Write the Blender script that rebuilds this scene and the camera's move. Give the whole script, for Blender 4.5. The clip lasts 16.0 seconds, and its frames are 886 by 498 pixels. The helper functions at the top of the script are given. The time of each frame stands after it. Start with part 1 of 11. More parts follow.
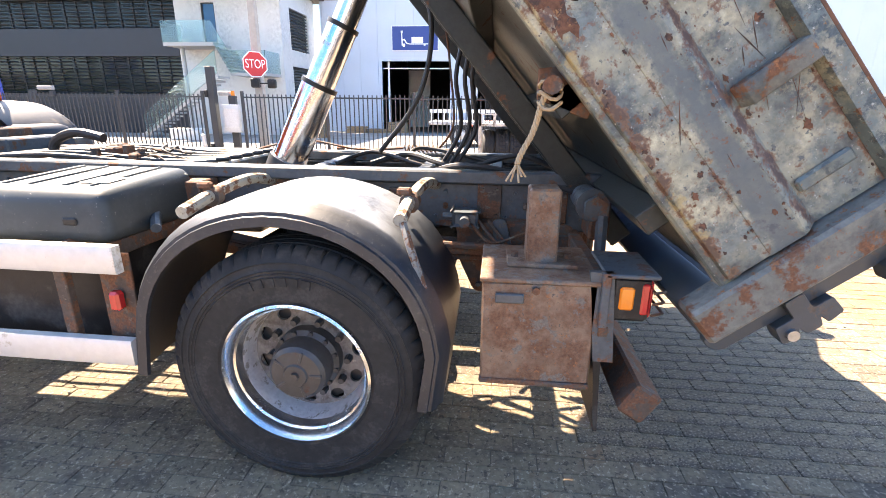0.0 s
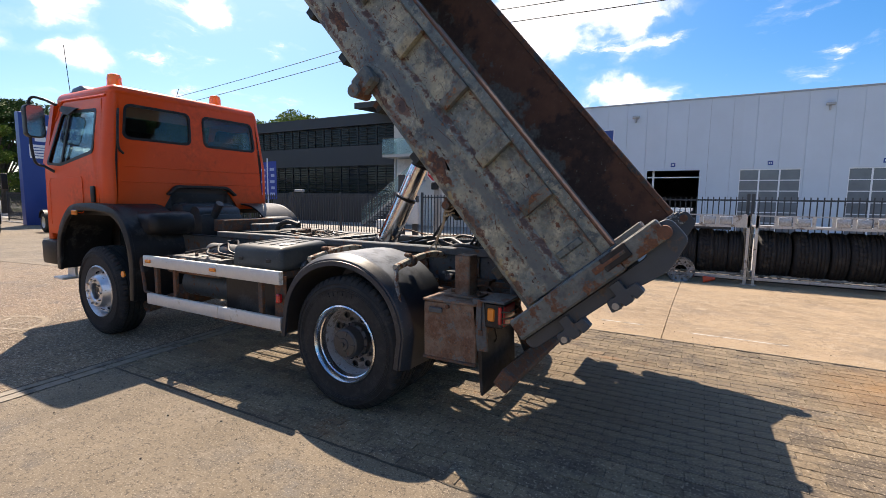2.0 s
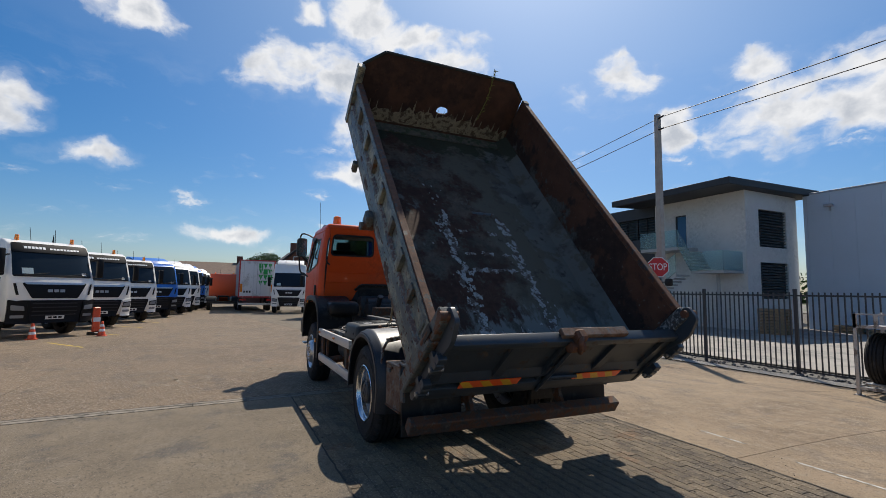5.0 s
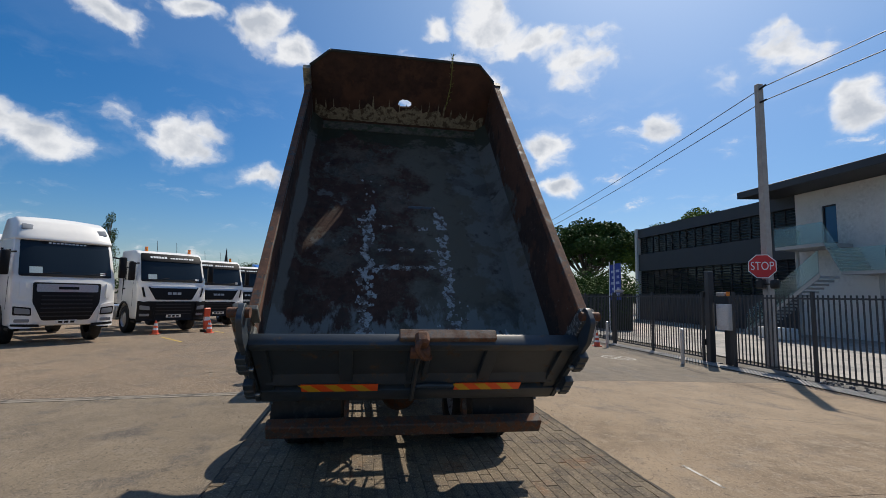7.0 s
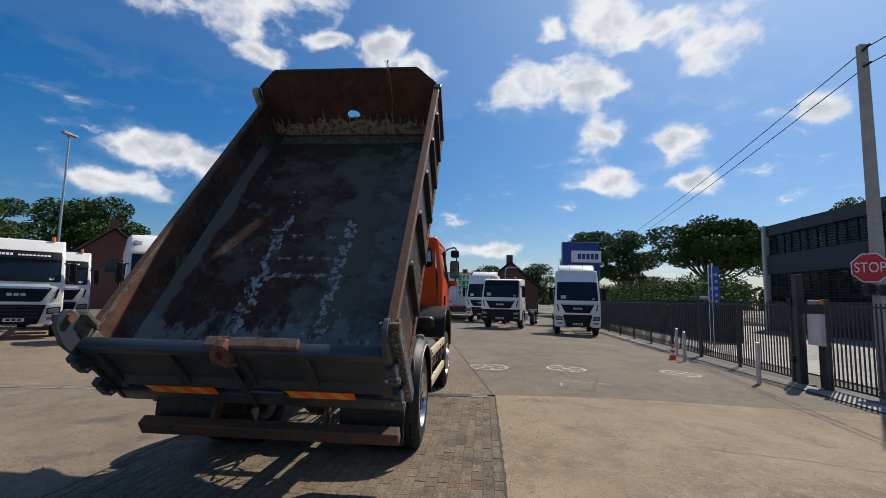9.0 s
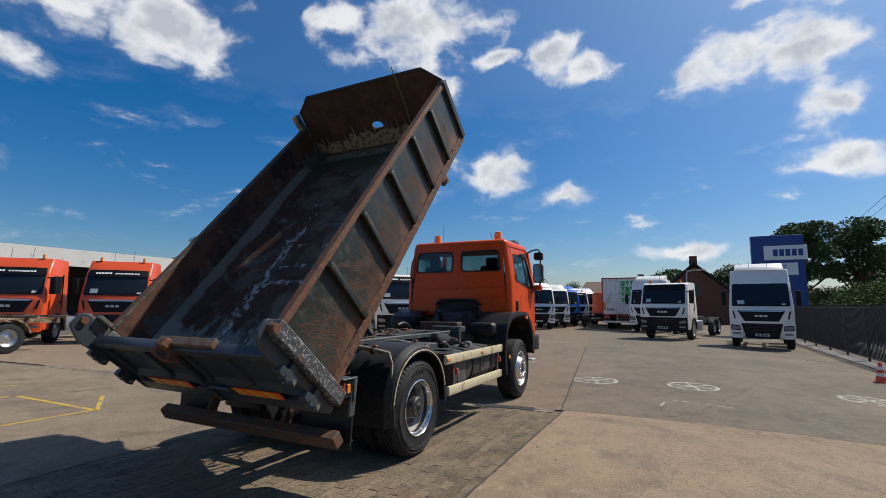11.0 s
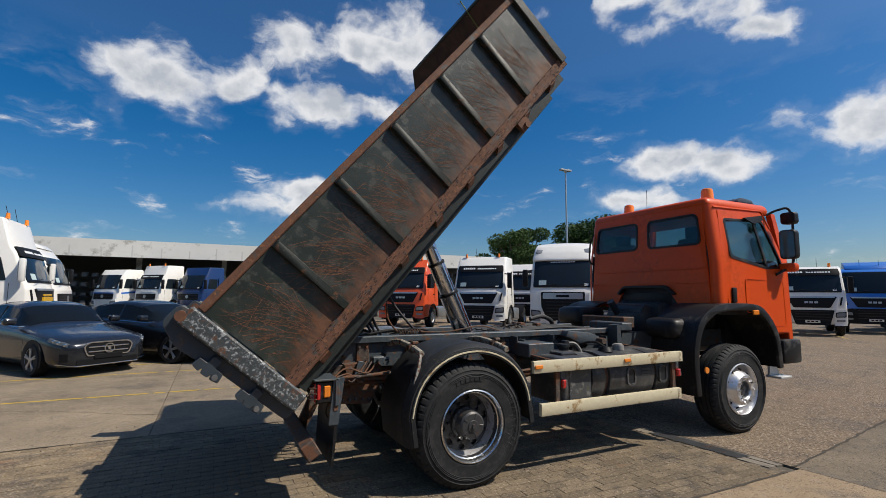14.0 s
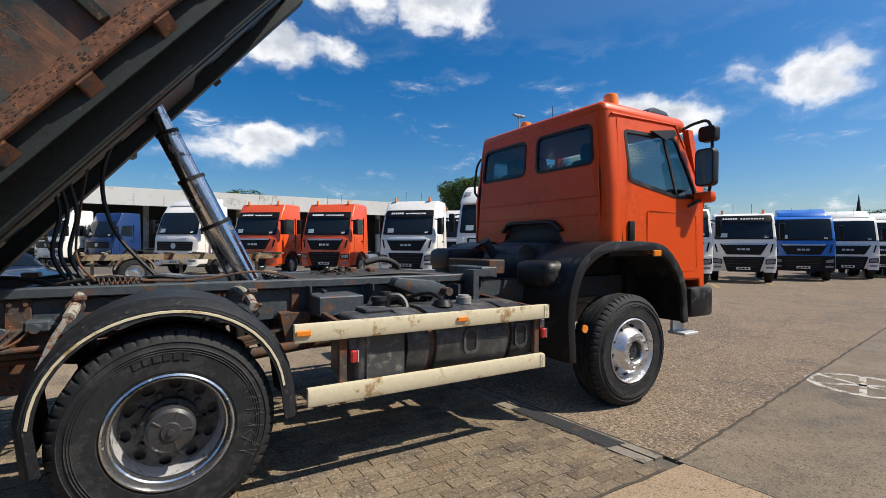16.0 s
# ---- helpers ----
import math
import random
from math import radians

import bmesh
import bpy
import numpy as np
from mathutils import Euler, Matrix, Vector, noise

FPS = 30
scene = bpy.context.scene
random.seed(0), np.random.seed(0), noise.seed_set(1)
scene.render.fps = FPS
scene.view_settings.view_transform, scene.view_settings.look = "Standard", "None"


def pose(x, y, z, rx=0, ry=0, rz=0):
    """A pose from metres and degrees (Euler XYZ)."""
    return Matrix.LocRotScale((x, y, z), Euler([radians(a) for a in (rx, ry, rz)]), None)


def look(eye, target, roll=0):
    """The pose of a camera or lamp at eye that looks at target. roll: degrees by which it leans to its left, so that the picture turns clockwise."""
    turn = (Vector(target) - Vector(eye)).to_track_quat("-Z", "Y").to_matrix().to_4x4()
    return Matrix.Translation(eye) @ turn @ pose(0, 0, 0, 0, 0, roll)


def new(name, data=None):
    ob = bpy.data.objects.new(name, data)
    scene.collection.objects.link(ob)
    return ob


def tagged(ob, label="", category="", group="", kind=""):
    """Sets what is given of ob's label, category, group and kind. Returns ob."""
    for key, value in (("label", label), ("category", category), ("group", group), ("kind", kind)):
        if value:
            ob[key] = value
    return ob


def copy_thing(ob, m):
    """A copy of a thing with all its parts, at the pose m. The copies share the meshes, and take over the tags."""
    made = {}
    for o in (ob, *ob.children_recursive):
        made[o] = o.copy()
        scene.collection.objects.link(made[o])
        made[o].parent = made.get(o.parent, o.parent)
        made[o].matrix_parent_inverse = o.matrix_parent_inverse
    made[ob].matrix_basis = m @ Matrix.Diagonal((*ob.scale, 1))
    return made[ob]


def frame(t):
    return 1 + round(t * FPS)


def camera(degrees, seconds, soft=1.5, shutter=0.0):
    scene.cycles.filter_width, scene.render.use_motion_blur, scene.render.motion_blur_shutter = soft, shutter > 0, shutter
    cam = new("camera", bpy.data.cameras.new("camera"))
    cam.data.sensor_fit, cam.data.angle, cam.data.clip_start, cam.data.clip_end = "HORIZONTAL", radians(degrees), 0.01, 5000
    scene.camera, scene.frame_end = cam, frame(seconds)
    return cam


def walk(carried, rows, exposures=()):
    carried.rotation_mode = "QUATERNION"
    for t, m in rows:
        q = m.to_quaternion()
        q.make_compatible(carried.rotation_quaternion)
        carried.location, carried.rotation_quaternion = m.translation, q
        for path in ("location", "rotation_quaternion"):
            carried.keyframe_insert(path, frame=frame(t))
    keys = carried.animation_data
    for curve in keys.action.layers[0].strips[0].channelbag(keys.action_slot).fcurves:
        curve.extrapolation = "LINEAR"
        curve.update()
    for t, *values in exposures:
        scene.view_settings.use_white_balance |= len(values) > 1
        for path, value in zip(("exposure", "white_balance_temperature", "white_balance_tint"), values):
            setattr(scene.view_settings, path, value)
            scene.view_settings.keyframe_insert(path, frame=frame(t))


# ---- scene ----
cam = camera(87.2, 16.0, soft=0.5)
PATH = [
    (0, (0.739, -2.744, 1.538), (0.533, -0.844, 0.949), 0.6),
    (0.2, (0.857, -2.938, 1.552), (0.601, -1.031, 1.006), 0.8),
    (0.5, (1.084, -3.179, 1.556), (0.733, -1.27, 1.072), 0.8),
    (1, (1.49, -3.54, 1.528), (0.944, -1.658, 1.127), 1.4),
    (1.5, (1.879, -3.766, 1.578), (1.122, -1.94, 1.275), 1.0),
    (2, (2.353, -3.89, 1.638), (1.385, -2.153, 1.425), 0.7),
    (2.5, (2.855, -4.03, 1.647), (1.682, -2.412, 1.562), 1.0),
    (3, (3.355, -3.917, 1.675), (2.0, -2.446, 1.688), 1.1),
    (3.5, (3.918, -3.846, 1.668), (2.398, -2.549, 1.747), 1.0),
    (4, (4.462, -3.63, 1.662), (2.833, -2.476, 1.792), 1.0),
    (4.2, (4.667, -3.462, 1.652), (2.995, -2.374, 1.799), 1.0),
    (6.3, (5.459, -1.285, 1.666), (3.537, -0.764, 1.85), 1.1),
    (6.5, (5.493, -1.039, 1.66), (3.558, -0.57, 1.845), 1.2),
    (7, (5.504, -0.434, 1.63), (3.541, -0.106, 1.825), 1.1),
    (7.5, (5.543, 0.131, 1.648), (3.562, 0.326, 1.843), 1.1),
    (8, (5.541, 0.737, 1.645), (3.554, 0.824, 1.85), 1.2),
    (8.5, (5.48, 1.319, 1.668), (3.492, 1.275, 1.885), 1.2),
    (9, (5.48, 1.911, 1.701), (3.499, 1.733, 1.909), 1.3),
    (9.5, (5.272, 2.415, 1.674), (3.319, 2.048, 1.897), 1.2),
    (9.7, (5.237, 2.622, 1.684), (3.302, 2.17, 1.908), 1.2),
    (11.8, (4.018, 4.517, 1.645), (2.405, 3.36, 1.888), 0.3),
    (12, (3.858, 4.646, 1.653), (2.294, 3.423, 1.895), 0.4),
    (12.5, (3.416, 4.866, 1.68), (2.008, 3.468, 1.933), 0.7),
    (13, (2.983, 4.904, 1.695), (1.79, 3.321, 1.956), 0.6),
    (13.5, (2.489, 4.893, 1.671), (1.478, 3.185, 1.914), 0.6),
    (14, (1.999, 4.774, 1.63), (1.125, 2.985, 1.826), 0.3),
    (14.5, (1.523, 4.614, 1.598), (0.732, 2.781, 1.729), 0.2),
    (15, (0.978, 4.481, 1.562), (0.132, 2.67, 1.639), 0.2),
    (15.5, (0.47, 4.219, 1.538), (-0.507, 2.475, 1.581), 0.2),
    (16, (-0.004, 4.017, 1.499), (-1.033, 2.302, 1.482), 0.3),
]
EXPOSURES = [(0.0, 3.02, 7650, 18), (0.5, 2.62, 7750, 20), (1.0, 2.02, 7700, 21), (1.5, 1.58, 7300, 20), (2.0, 1.12, 7000, 15), (2.5, 0.82, 7000, 12),
             (3.2, 0.2, 6600, 10), (9.5, 0.12, 6300, 10), (11.5, 0.05, 6250, 10), (13.0, -0.08, 6200, 10), (14.5, 0.12, 6350, 10), (16.0, 0.36, 6350, 10)]
walk(cam, [(t, look(eye, target, roll)) for t, eye, target, roll in PATH], EXPOSURES)

# ---- sky, sun ----
SUN_WAY = Vector((0.615, -0.475, -1.0)).normalized()
world = bpy.data.worlds.new("sky")
scene.world = world
world.use_nodes = True
WN, WL = world.node_tree.nodes, world.node_tree.links
WN.clear()


def wmath(op, a, b=None, c=None, clamp=False):
    n = WN.new("ShaderNodeMath")
    n.operation, n.use_clamp = op, clamp
    for i, v in enumerate((a, b, c)):
        if v is None:
            continue
        if isinstance(v, (int, float)):
            n.inputs[i].default_value = v
        else:
            WL.new(v, n.inputs[i])
    return n.outputs[0]


def wvec(op, a, b):
    n = WN.new("ShaderNodeVectorMath")
    n.operation = op
    for i, v in enumerate((a, b)):
        if isinstance(v, (tuple, Vector)):
            n.inputs[i].default_value = tuple(v)
        else:
            WL.new(v, n.inputs[i])
    return n.outputs["Value"] if op in ("DOT_PRODUCT", "LENGTH") else n.outputs[0]


sky = WN.new("ShaderNodeTexSky")
sky.sky_type, sky.sun_disc = "NISHITA", False
sky.sun_elevation = math.asin(-SUN_WAY.z)
sky.sun_rotation = math.atan2(-SUN_WAY.x, -SUN_WAY.y)
sky.air_density, sky.dust_density, sky.ozone_density = 1.0, 1.2, 5.0

# fair-weather cumulus: soft elliptical masses, broken up by noise
# azimuth (0 = ahead of +y, positive to -x), elevation, half width, half height, in degrees
CLOUDS_EAST = [
    (9, 22, 4.4, 3.5), (10, 12, 4.6, 1.4), (16, 21, 6.2, 3.7), (26, 18, 7.3, 3.7), (30, 23, 2.6, 1.6), (37, 18, 1.6, 2.1), (44, 24, 3.6, 1.9), (56, 19, 2.0, 1.2),
    (64, 27, 4.2, 2.4), (67, 13, 2.7, 1.0), (69, 17, 2.5, 2.4), (70, 29, 3.7, 1.6), (75, 14, 3.1, 1.3), (76, 31, 2.8, 3.1), (76, 19, 2.6, 2.1), (81, 25, 6.0, 3.0),
    (82, 31, 2.0, 1.4), (90, 6, 3.3, 0.7), (99, 27, 2.1, 1.7), (103, 13, 3.1, 1.1), (104, 29, 2.8, 2.3),
]
CLOUDS_SOUTH = [
    (111, 29, 3.0, 1.0), (112, 16, 4.3, 2.2), (118, 26, 2.4, 1.4), (119, 32, 7.9, 3.6), (122, 14, 4.6, 1.8), (129, 15, 3.6, 1.5), (131, 32, 3.1, 1.7),
    (132, 11, 4.5, 1.2), (150, 28, 5.8, 3.2), (160, 29, 8.9, 3.3), (162, 22, 3.0, 1.5), (169, 12, 5.5, 1.3), (170, 22, 5.4, 2.0), (172, 27, 3.4, 2.2),
    (175, 10, 4.0, 1.1), (179, 23, 3.0, 2.2), (186, 22, 6.0, 3.0), (215, 28, 9.0, 4.0), (240, 20, 10.0, 3.0), (285, 26, 10.0, 4.0), (320, 18, 9.0, 3.0),
]
CLOUDS = CLOUDS_EAST + CLOUDS_SOUTH
coord = WN.new("ShaderNodeTexCoord").outputs["Generated"]


def wnoise(scale, detail, roughness, vector):
    n = WN.new("ShaderNodeTexNoise")
    n.inputs["Scale"].default_value, n.inputs["Detail"].default_value, n.inputs["Roughness"].default_value = scale, detail, roughness
    WL.new(vector, n.inputs["Vector"])
    return n


def wrange(v, a, b, c=0.0, d=1.0, smooth=True):
    n = WN.new("ShaderNodeMapRange")
    n.interpolation_type = "SMOOTHSTEP" if smooth else "LINEAR"
    for i, w in enumerate((a, b, c, d)):
        n.inputs[i + 1].default_value = w
    WL.new(v, n.inputs[0])
    return n.outputs[0]


# billows: the directions are bent by a slow noise before the masses are drawn
swirl = wvec("MULTIPLY", wvec("SUBTRACT", wnoise(9.0, 6.0, 0.55, coord).outputs["Color"], (0.5, 0.5, 0.5)), (0.085, 0.085, 0.06))
bent = wvec("ADD", coord, swirl)
field = None
for az, el, wide, high in CLOUDS:
    a, e = radians(az), radians(el)
    mid = Vector((-math.sin(a) * math.cos(e), math.cos(a) * math.cos(e), math.sin(e)))
    right = Vector((math.cos(a), math.sin(a), 0))
    up = right.cross(mid)
    x = wvec("DOT_PRODUCT", bent, right / math.sin(radians(wide)))
    y = wvec("DOT_PRODUCT", bent, up / math.sin(radians(high)))
    y = wmath("SUBTRACT", y, up.dot(mid) / math.sin(radians(high)))
    front = wvec("DOT_PRODUCT", coord, mid)
    q = wmath("MULTIPLY_ADD", x, x, wmath("MULTIPLY", y, y))
    q = wmath("ADD", q, wmath("MULTIPLY", wmath("LESS_THAN", front, 0.3), 9.0))
    f = wmath("SUBTRACT", 1.0, wmath("SQRT", q))
    field = f if field is None else wmath("MAXIMUM", field, f)
flat = wvec("MULTIPLY", bent, (1.0, 1.0, 1.7))
warp = wnoise(11.0, 10.0, 0.52, flat)
grain = wmath("MULTIPLY", wmath("SUBTRACT", warp.outputs["Fac"], 0.5), 4.2)
dens = wmath("ADD", wmath("MULTIPLY", wmath("MAXIMUM", field, -1.6), 1.25), wmath("ADD", grain, 0.42))
# a thin scatter of small flat clouds low in the sky
height = wvec("DOT_PRODUCT", coord, (0.0, 0.0, 1.0))
puffs = wnoise(8.0, 9.0, 0.58, wvec("MULTIPLY", bent, (1.0, 1.0, 3.2)))
low_sky = wmath("MULTIPLY", wrange(height, 0.02, 0.08), wrange(height, 0.26, 0.44, 1.0, 0.0))
small = wmath("SUBTRACT", wmath("MULTIPLY", wmath("MULTIPLY", wmath("SUBTRACT", puffs.outputs["Fac"], 0.595), 7.5), low_sky), 0.02)
dens = wmath("MAXIMUM", dens, small)
veil = wmath("MULTIPLY", wrange(dens, -0.35, 0.40), 0.09)
cover = wmath("MAXIMUM", wrange(dens, 0.0, 1.15), veil)
# sunlit tops and grey undersides
lit = WN.new("ShaderNodeTexNoise")
lit.inputs["Scale"].default_value, lit.inputs["Detail"].default_value, lit.inputs["Roughness"].default_value = 8.0, 5.0, 0.55
WL.new(wvec("ADD", coord, (-0.010, 0.006, 0.028)), lit.inputs["Vector"])
body = WN.new("ShaderNodeTexNoise")
body.inputs["Scale"].default_value, body.inputs["Detail"].default_value, body.inputs["Roughness"].default_value = 8.0, 5.0, 0.55
WL.new(coord, body.inputs["Vector"])
relief = wmath("MULTIPLY", wmath("SUBTRACT", lit.outputs["Fac"], body.outputs["Fac"]), 5.0)
thick = WN.new("ShaderNodeMapRange")
thick.inputs["From Min"].default_value, thick.inputs["From Max"].default_value = 0.85, 2.0
WL.new(wmath("ADD", dens, relief), thick.inputs["Value"])
tone = WN.new("ShaderNodeMix")
tone.data_type = "RGBA"
tone.inputs["A"].default_value, tone.inputs["B"].default_value = (10.6, 10.5, 10.4, 1), (6.4, 6.7, 7.2, 1)
WL.new(thick.outputs[0], tone.inputs["Factor"])
mixed = WN.new("ShaderNodeMix")
mixed.data_type = "RGBA"
WL.new(wmath("MULTIPLY", cover, 0.96), mixed.inputs["Factor"])
deep = WN.new("ShaderNodeHueSaturation")
deep.inputs["Hue"].default_value = 0.5005
deep.inputs["Saturation"].default_value, deep.inputs["Value"].default_value = 1.40, 1.13
WL.new(sky.outputs[0], deep.inputs["Color"])
# pale glare round the sun
glare = wmath("POWER", wmath("MAXIMUM", wvec("DOT_PRODUCT", coord, -SUN_WAY), 0.0), 5.0)
halo = WN.new("ShaderNodeMix")
halo.data_type = "RGBA"
WL.new(wmath("MULTIPLY", glare, 0.31), halo.inputs["Factor"])
WL.new(deep.outputs[0], halo.inputs["A"])
halo.inputs["B"].default_value = (5.2, 9.0, 11.4, 1)
WL.new(halo.outputs["Result"], mixed.inputs["A"])
WL.new(tone.outputs["Result"], mixed.inputs["B"])
back = WN.new("ShaderNodeBackground")
back.inputs["Strength"].default_value = 0.076
WL.new(mixed.outputs["Result"], back.inputs["Color"])
WL.new(back.outputs[0], WN.new("ShaderNodeOutputWorld").inputs[0])

sun = new("sun", bpy.data.lights.new("sun", "SUN"))
sun.data.energy, sun.data.angle, sun.data.color = 5.0, radians(0.53), (1.0, 0.90, 0.76)
sun.matrix_world = look((0, 0, 60), Vector((0, 0, 60)) + SUN_WAY)

# ---- materials ----
MATS = {}


def material(name, base, rough=0.5, metal=0.0, spots=(), grain=0.12, grain_scale=30.0, bump=0.15, bump_scale=80.0, coat=0.0, spec=0.5, vary=0.0, low=None):
    """Principled material in object space. spots: (colour, amount 0..1, scale, roughness, metal) layers of dirt, wear or rust, broken up by noise."""
    if name in MATS:
        return MATS[name]
    m = bpy.data.materials.new(name)
    m.use_nodes = True
    nodes, links = m.node_tree.nodes, m.node_tree.links
    p = nodes["Principled BSDF"]
    tc = nodes.new("ShaderNodeTexCoord").outputs["Object"]

    def noise_of(scale, detail=6.0, roughness=0.6, offset=0.0):
        n = nodes.new("ShaderNodeTexNoise")
        n.inputs["Scale"].default_value, n.inputs["Detail"].default_value, n.inputs["Roughness"].default_value = scale, detail, roughness
        if offset:
            mp = nodes.new("ShaderNodeMapping")
            mp.inputs["Location"].default_value = (offset, offset * 0.7, -offset)
            links.new(tc, mp.inputs[0])
            links.new(mp.outputs[0], n.inputs["Vector"])
        else:
            links.new(tc, n.inputs["Vector"])
        return n.outputs["Fac"]

    def ranged(v, a, b, c=0.0, d=1.0):
        n = nodes.new("ShaderNodeMapRange")
        for i, w in enumerate((a, b, c, d)):
            n.inputs[i + 1].default_value = w
        links.new(v, n.inputs[0])
        return n.outputs[0]

    def blend(f, a, b):
        n = nodes.new("ShaderNodeMix")
        n.data_type = "RGBA"
        links.new(f, n.inputs["Factor"])
        for key, v in (("A", a), ("B", b)):
            if isinstance(v, tuple):
                n.inputs[key].default_value = (*v, 1)
            else:
                links.new(v, n.inputs[key])
        return n.outputs["Result"]

    def blend1(f, a, b):
        n = nodes.new("ShaderNodeMix")
        links.new(f, n.inputs["Factor"])
        for key, v in (("A", a), ("B", b)):
            if isinstance(v, (int, float)):
                n.inputs[key].default_value = v
            else:
                links.new(v, n.inputs[key])
        return n.outputs["Result"]

    dark = tuple(c * (1 - grain) for c in base)
    light = tuple(min(1.0, c * (1 + grain)) for c in base)
    col = blend(ranged(noise_of(grain_scale), 0.3, 0.7), dark, light)
    if vary:
        info = nodes.new("ShaderNodeObjectInfo").outputs["Random"]
        hsv = nodes.new("ShaderNodeHueSaturation")
        links.new(ranged(info, 0, 1, 1 - vary, 1 + vary), hsv.inputs["Value"])
        links.new(col, hsv.inputs["Color"])
        col = hsv.outputs[0]
    ro, me = rough, metal
    for i, (c, amount, scale, r2, m2, *soft) in enumerate(spots):
        big = noise_of(scale, 12.0, 0.68, 3.1 + 7.7 * i)
        if low and i == 0:  # wear that climbs from a lower edge: (height from, height to, gain)
            sep = nodes.new("ShaderNodeSeparateXYZ")
            links.new(tc, sep.inputs[0])
            add = nodes.new("ShaderNodeMath")
            links.new(big, add.inputs[0])
            links.new(ranged(sep.outputs[2], low[0], low[1], low[2], 0.0), add.inputs[1])
            big = add.outputs[0]
        edge = 0.72 - 0.5 * amount
        blur = soft[0] if soft else 0.03
        f = ranged(big, edge - blur * 0.8, edge + blur * 1.2)
        tint = blend(ranged(noise_of(scale * 9, 4.0, 0.6, 1.3 + i), 0.3, 0.7), tuple(v * 0.65 for v in c), tuple(min(1, v * 1.3) for v in c))
        col = blend(f, col, tint)
        ro = blend1(f, ro, r2)
        me = blend1(f, me, m2)
    links.new(col, p.inputs["Base Color"]) if not isinstance(col, tuple) else None
    for key, v in (("Roughness", ro), ("Metallic", me)):
        if isinstance(v, (int, float)):
            p.inputs[key].default_value = v
        else:
            links.new(v, p.inputs[key])
    p.inputs["Specular IOR Level"].default_value = spec
    p.inputs["Coat Weight"].default_value = coat
    p.inputs["Coat Roughness"].default_value = 0.06
    if bump:
        b = nodes.new("ShaderNodeBump")
        b.inputs["Strength"].default_value, b.inputs["Distance"].default_value = bump, 0.004
        links.new(noise_of(bump_scale, 5.0, 0.65, 11.0), b.inputs["Height"])
        links.new(b.outputs[0], p.inputs["Normal"])
    MATS[name] = m
    return m


RUST = (0.125, 0.055, 0.028)
RUST_DARK = (0.07, 0.032, 0.02)
RUST_BRIGHT = (0.23, 0.10, 0.042)


def glass_mat(name, tint=(0.03, 0.04, 0.045), rough=0.03, alpha=1.0, transmission=0.0):
    if name in MATS:
        return MATS[name]
    m = bpy.data.materials.new(name)
    m.use_nodes = True
    p = m.node_tree.nodes["Principled BSDF"]
    p.inputs["Base Color"].default_value = (*tint, 1)
    p.inputs["Roughness"].default_value = rough
    p.inputs["Transmission Weight"].default_value = transmission
    p.inputs["IOR"].default_value = 1.45
    p.inputs["Specular IOR Level"].default_value = 0.4
    MATS[name] = m
    return m


ORANGE = material("cab orange paint", (0.66, 0.072, 0.005), 0.40, grain=0.04, grain_scale=3, bump=0.03, coat=0.12, spec=0.3,
                  spots=[((0.62, 0.075, 0.008), 0.30, 1.7, 0.45, 0, 0.10)])
HOSE_BLACK = material("black filler hose", (0.014, 0.014, 0.015), 0.5)
BLACK_PLASTIC = material("black plastic", (0.010, 0.010, 0.011), 0.45, spec=0.35, grain=0.3, spots=[((0.04, 0.038, 0.036), 0.3, 5, 0.7, 0)])
RUBBER = material("tyre rubber", (0.017, 0.0185, 0.020), 0.7, spec=0.28, grain=0.25, spots=[((0.034, 0.034, 0.034), 0.36, 9, 0.85, 0)], bump=0.3, bump_scale=140)
FENDER = material("mudguard plastic", (0.015, 0.020, 0.028), 0.42, spec=0.5, grain=0.15, grain_scale=14, spots=[((0.055, 0.056, 0.058), 0.22, 55, 0.6, 0), ((0.06, 0.06, 0.058), 0.16, 5, 0.55, 0, 0.15)], bump=0.12)
FENDER_WORN = material("worn mudguard rubber", (0.012, 0.0135, 0.016), 0.55, spec=0.4, grain=0.2, grain_scale=14, spots=[((0.045, 0.045, 0.044), 0.26, 40, 0.7, 0), ((0.10, 0.088, 0.055), 0.16, 11, 0.8, 0, 0.06)], bump=0.3)
STEEL_RIM = material("silver rim", (0.66, 0.67, 0.68), 0.20, 0.95, grain=0.1, grain_scale=60, spots=[((0.36, 0.35, 0.33), 0.16, 22, 0.5, 0.4)])
RIM_DARK = material("dirty grey rim", (0.085, 0.087, 0.09), 0.45, 0.3, grain=0.2, grain_scale=30, spots=[((0.05, 0.045, 0.04), 0.4, 10, 0.7, 0)])
RIM_DISC = material("grimy grey wheel disc", (0.17, 0.17, 0.172), 0.5, 0.25, grain=0.25, grain_scale=24, spots=[((0.07, 0.062, 0.055), 0.42, 9, 0.75, 0, 0.08), ((0.30, 0.29, 0.27), 0.2, 26, 0.6, 0.1)], bump=0.25)
RIM_DUSTY = material("dusty grey rim", (0.20, 0.195, 0.185), 0.55, 0.2, grain=0.25, grain_scale=40, spots=[((0.11, 0.09, 0.07), 0.4, 14, 0.8, 0)])
RIM_WELL = material("grey rim well", (0.46, 0.46, 0.47), 0.42, 0.35, grain=0.15, grain_scale=40, spots=[((0.20, 0.18, 0.16), 0.3, 18, 0.7, 0)])
RIM_BRIGHT = material("bright silver rim", (0.66, 0.66, 0.67), 0.30, 0.8, grain=0.06, grain_scale=50, spots=[((0.35, 0.33, 0.30), 0.22, 20, 0.6, 0.2)])
CHROME = material("chrome", (0.70, 0.70, 0.71), 0.16, 1.0, grain=0.03, bump=0)
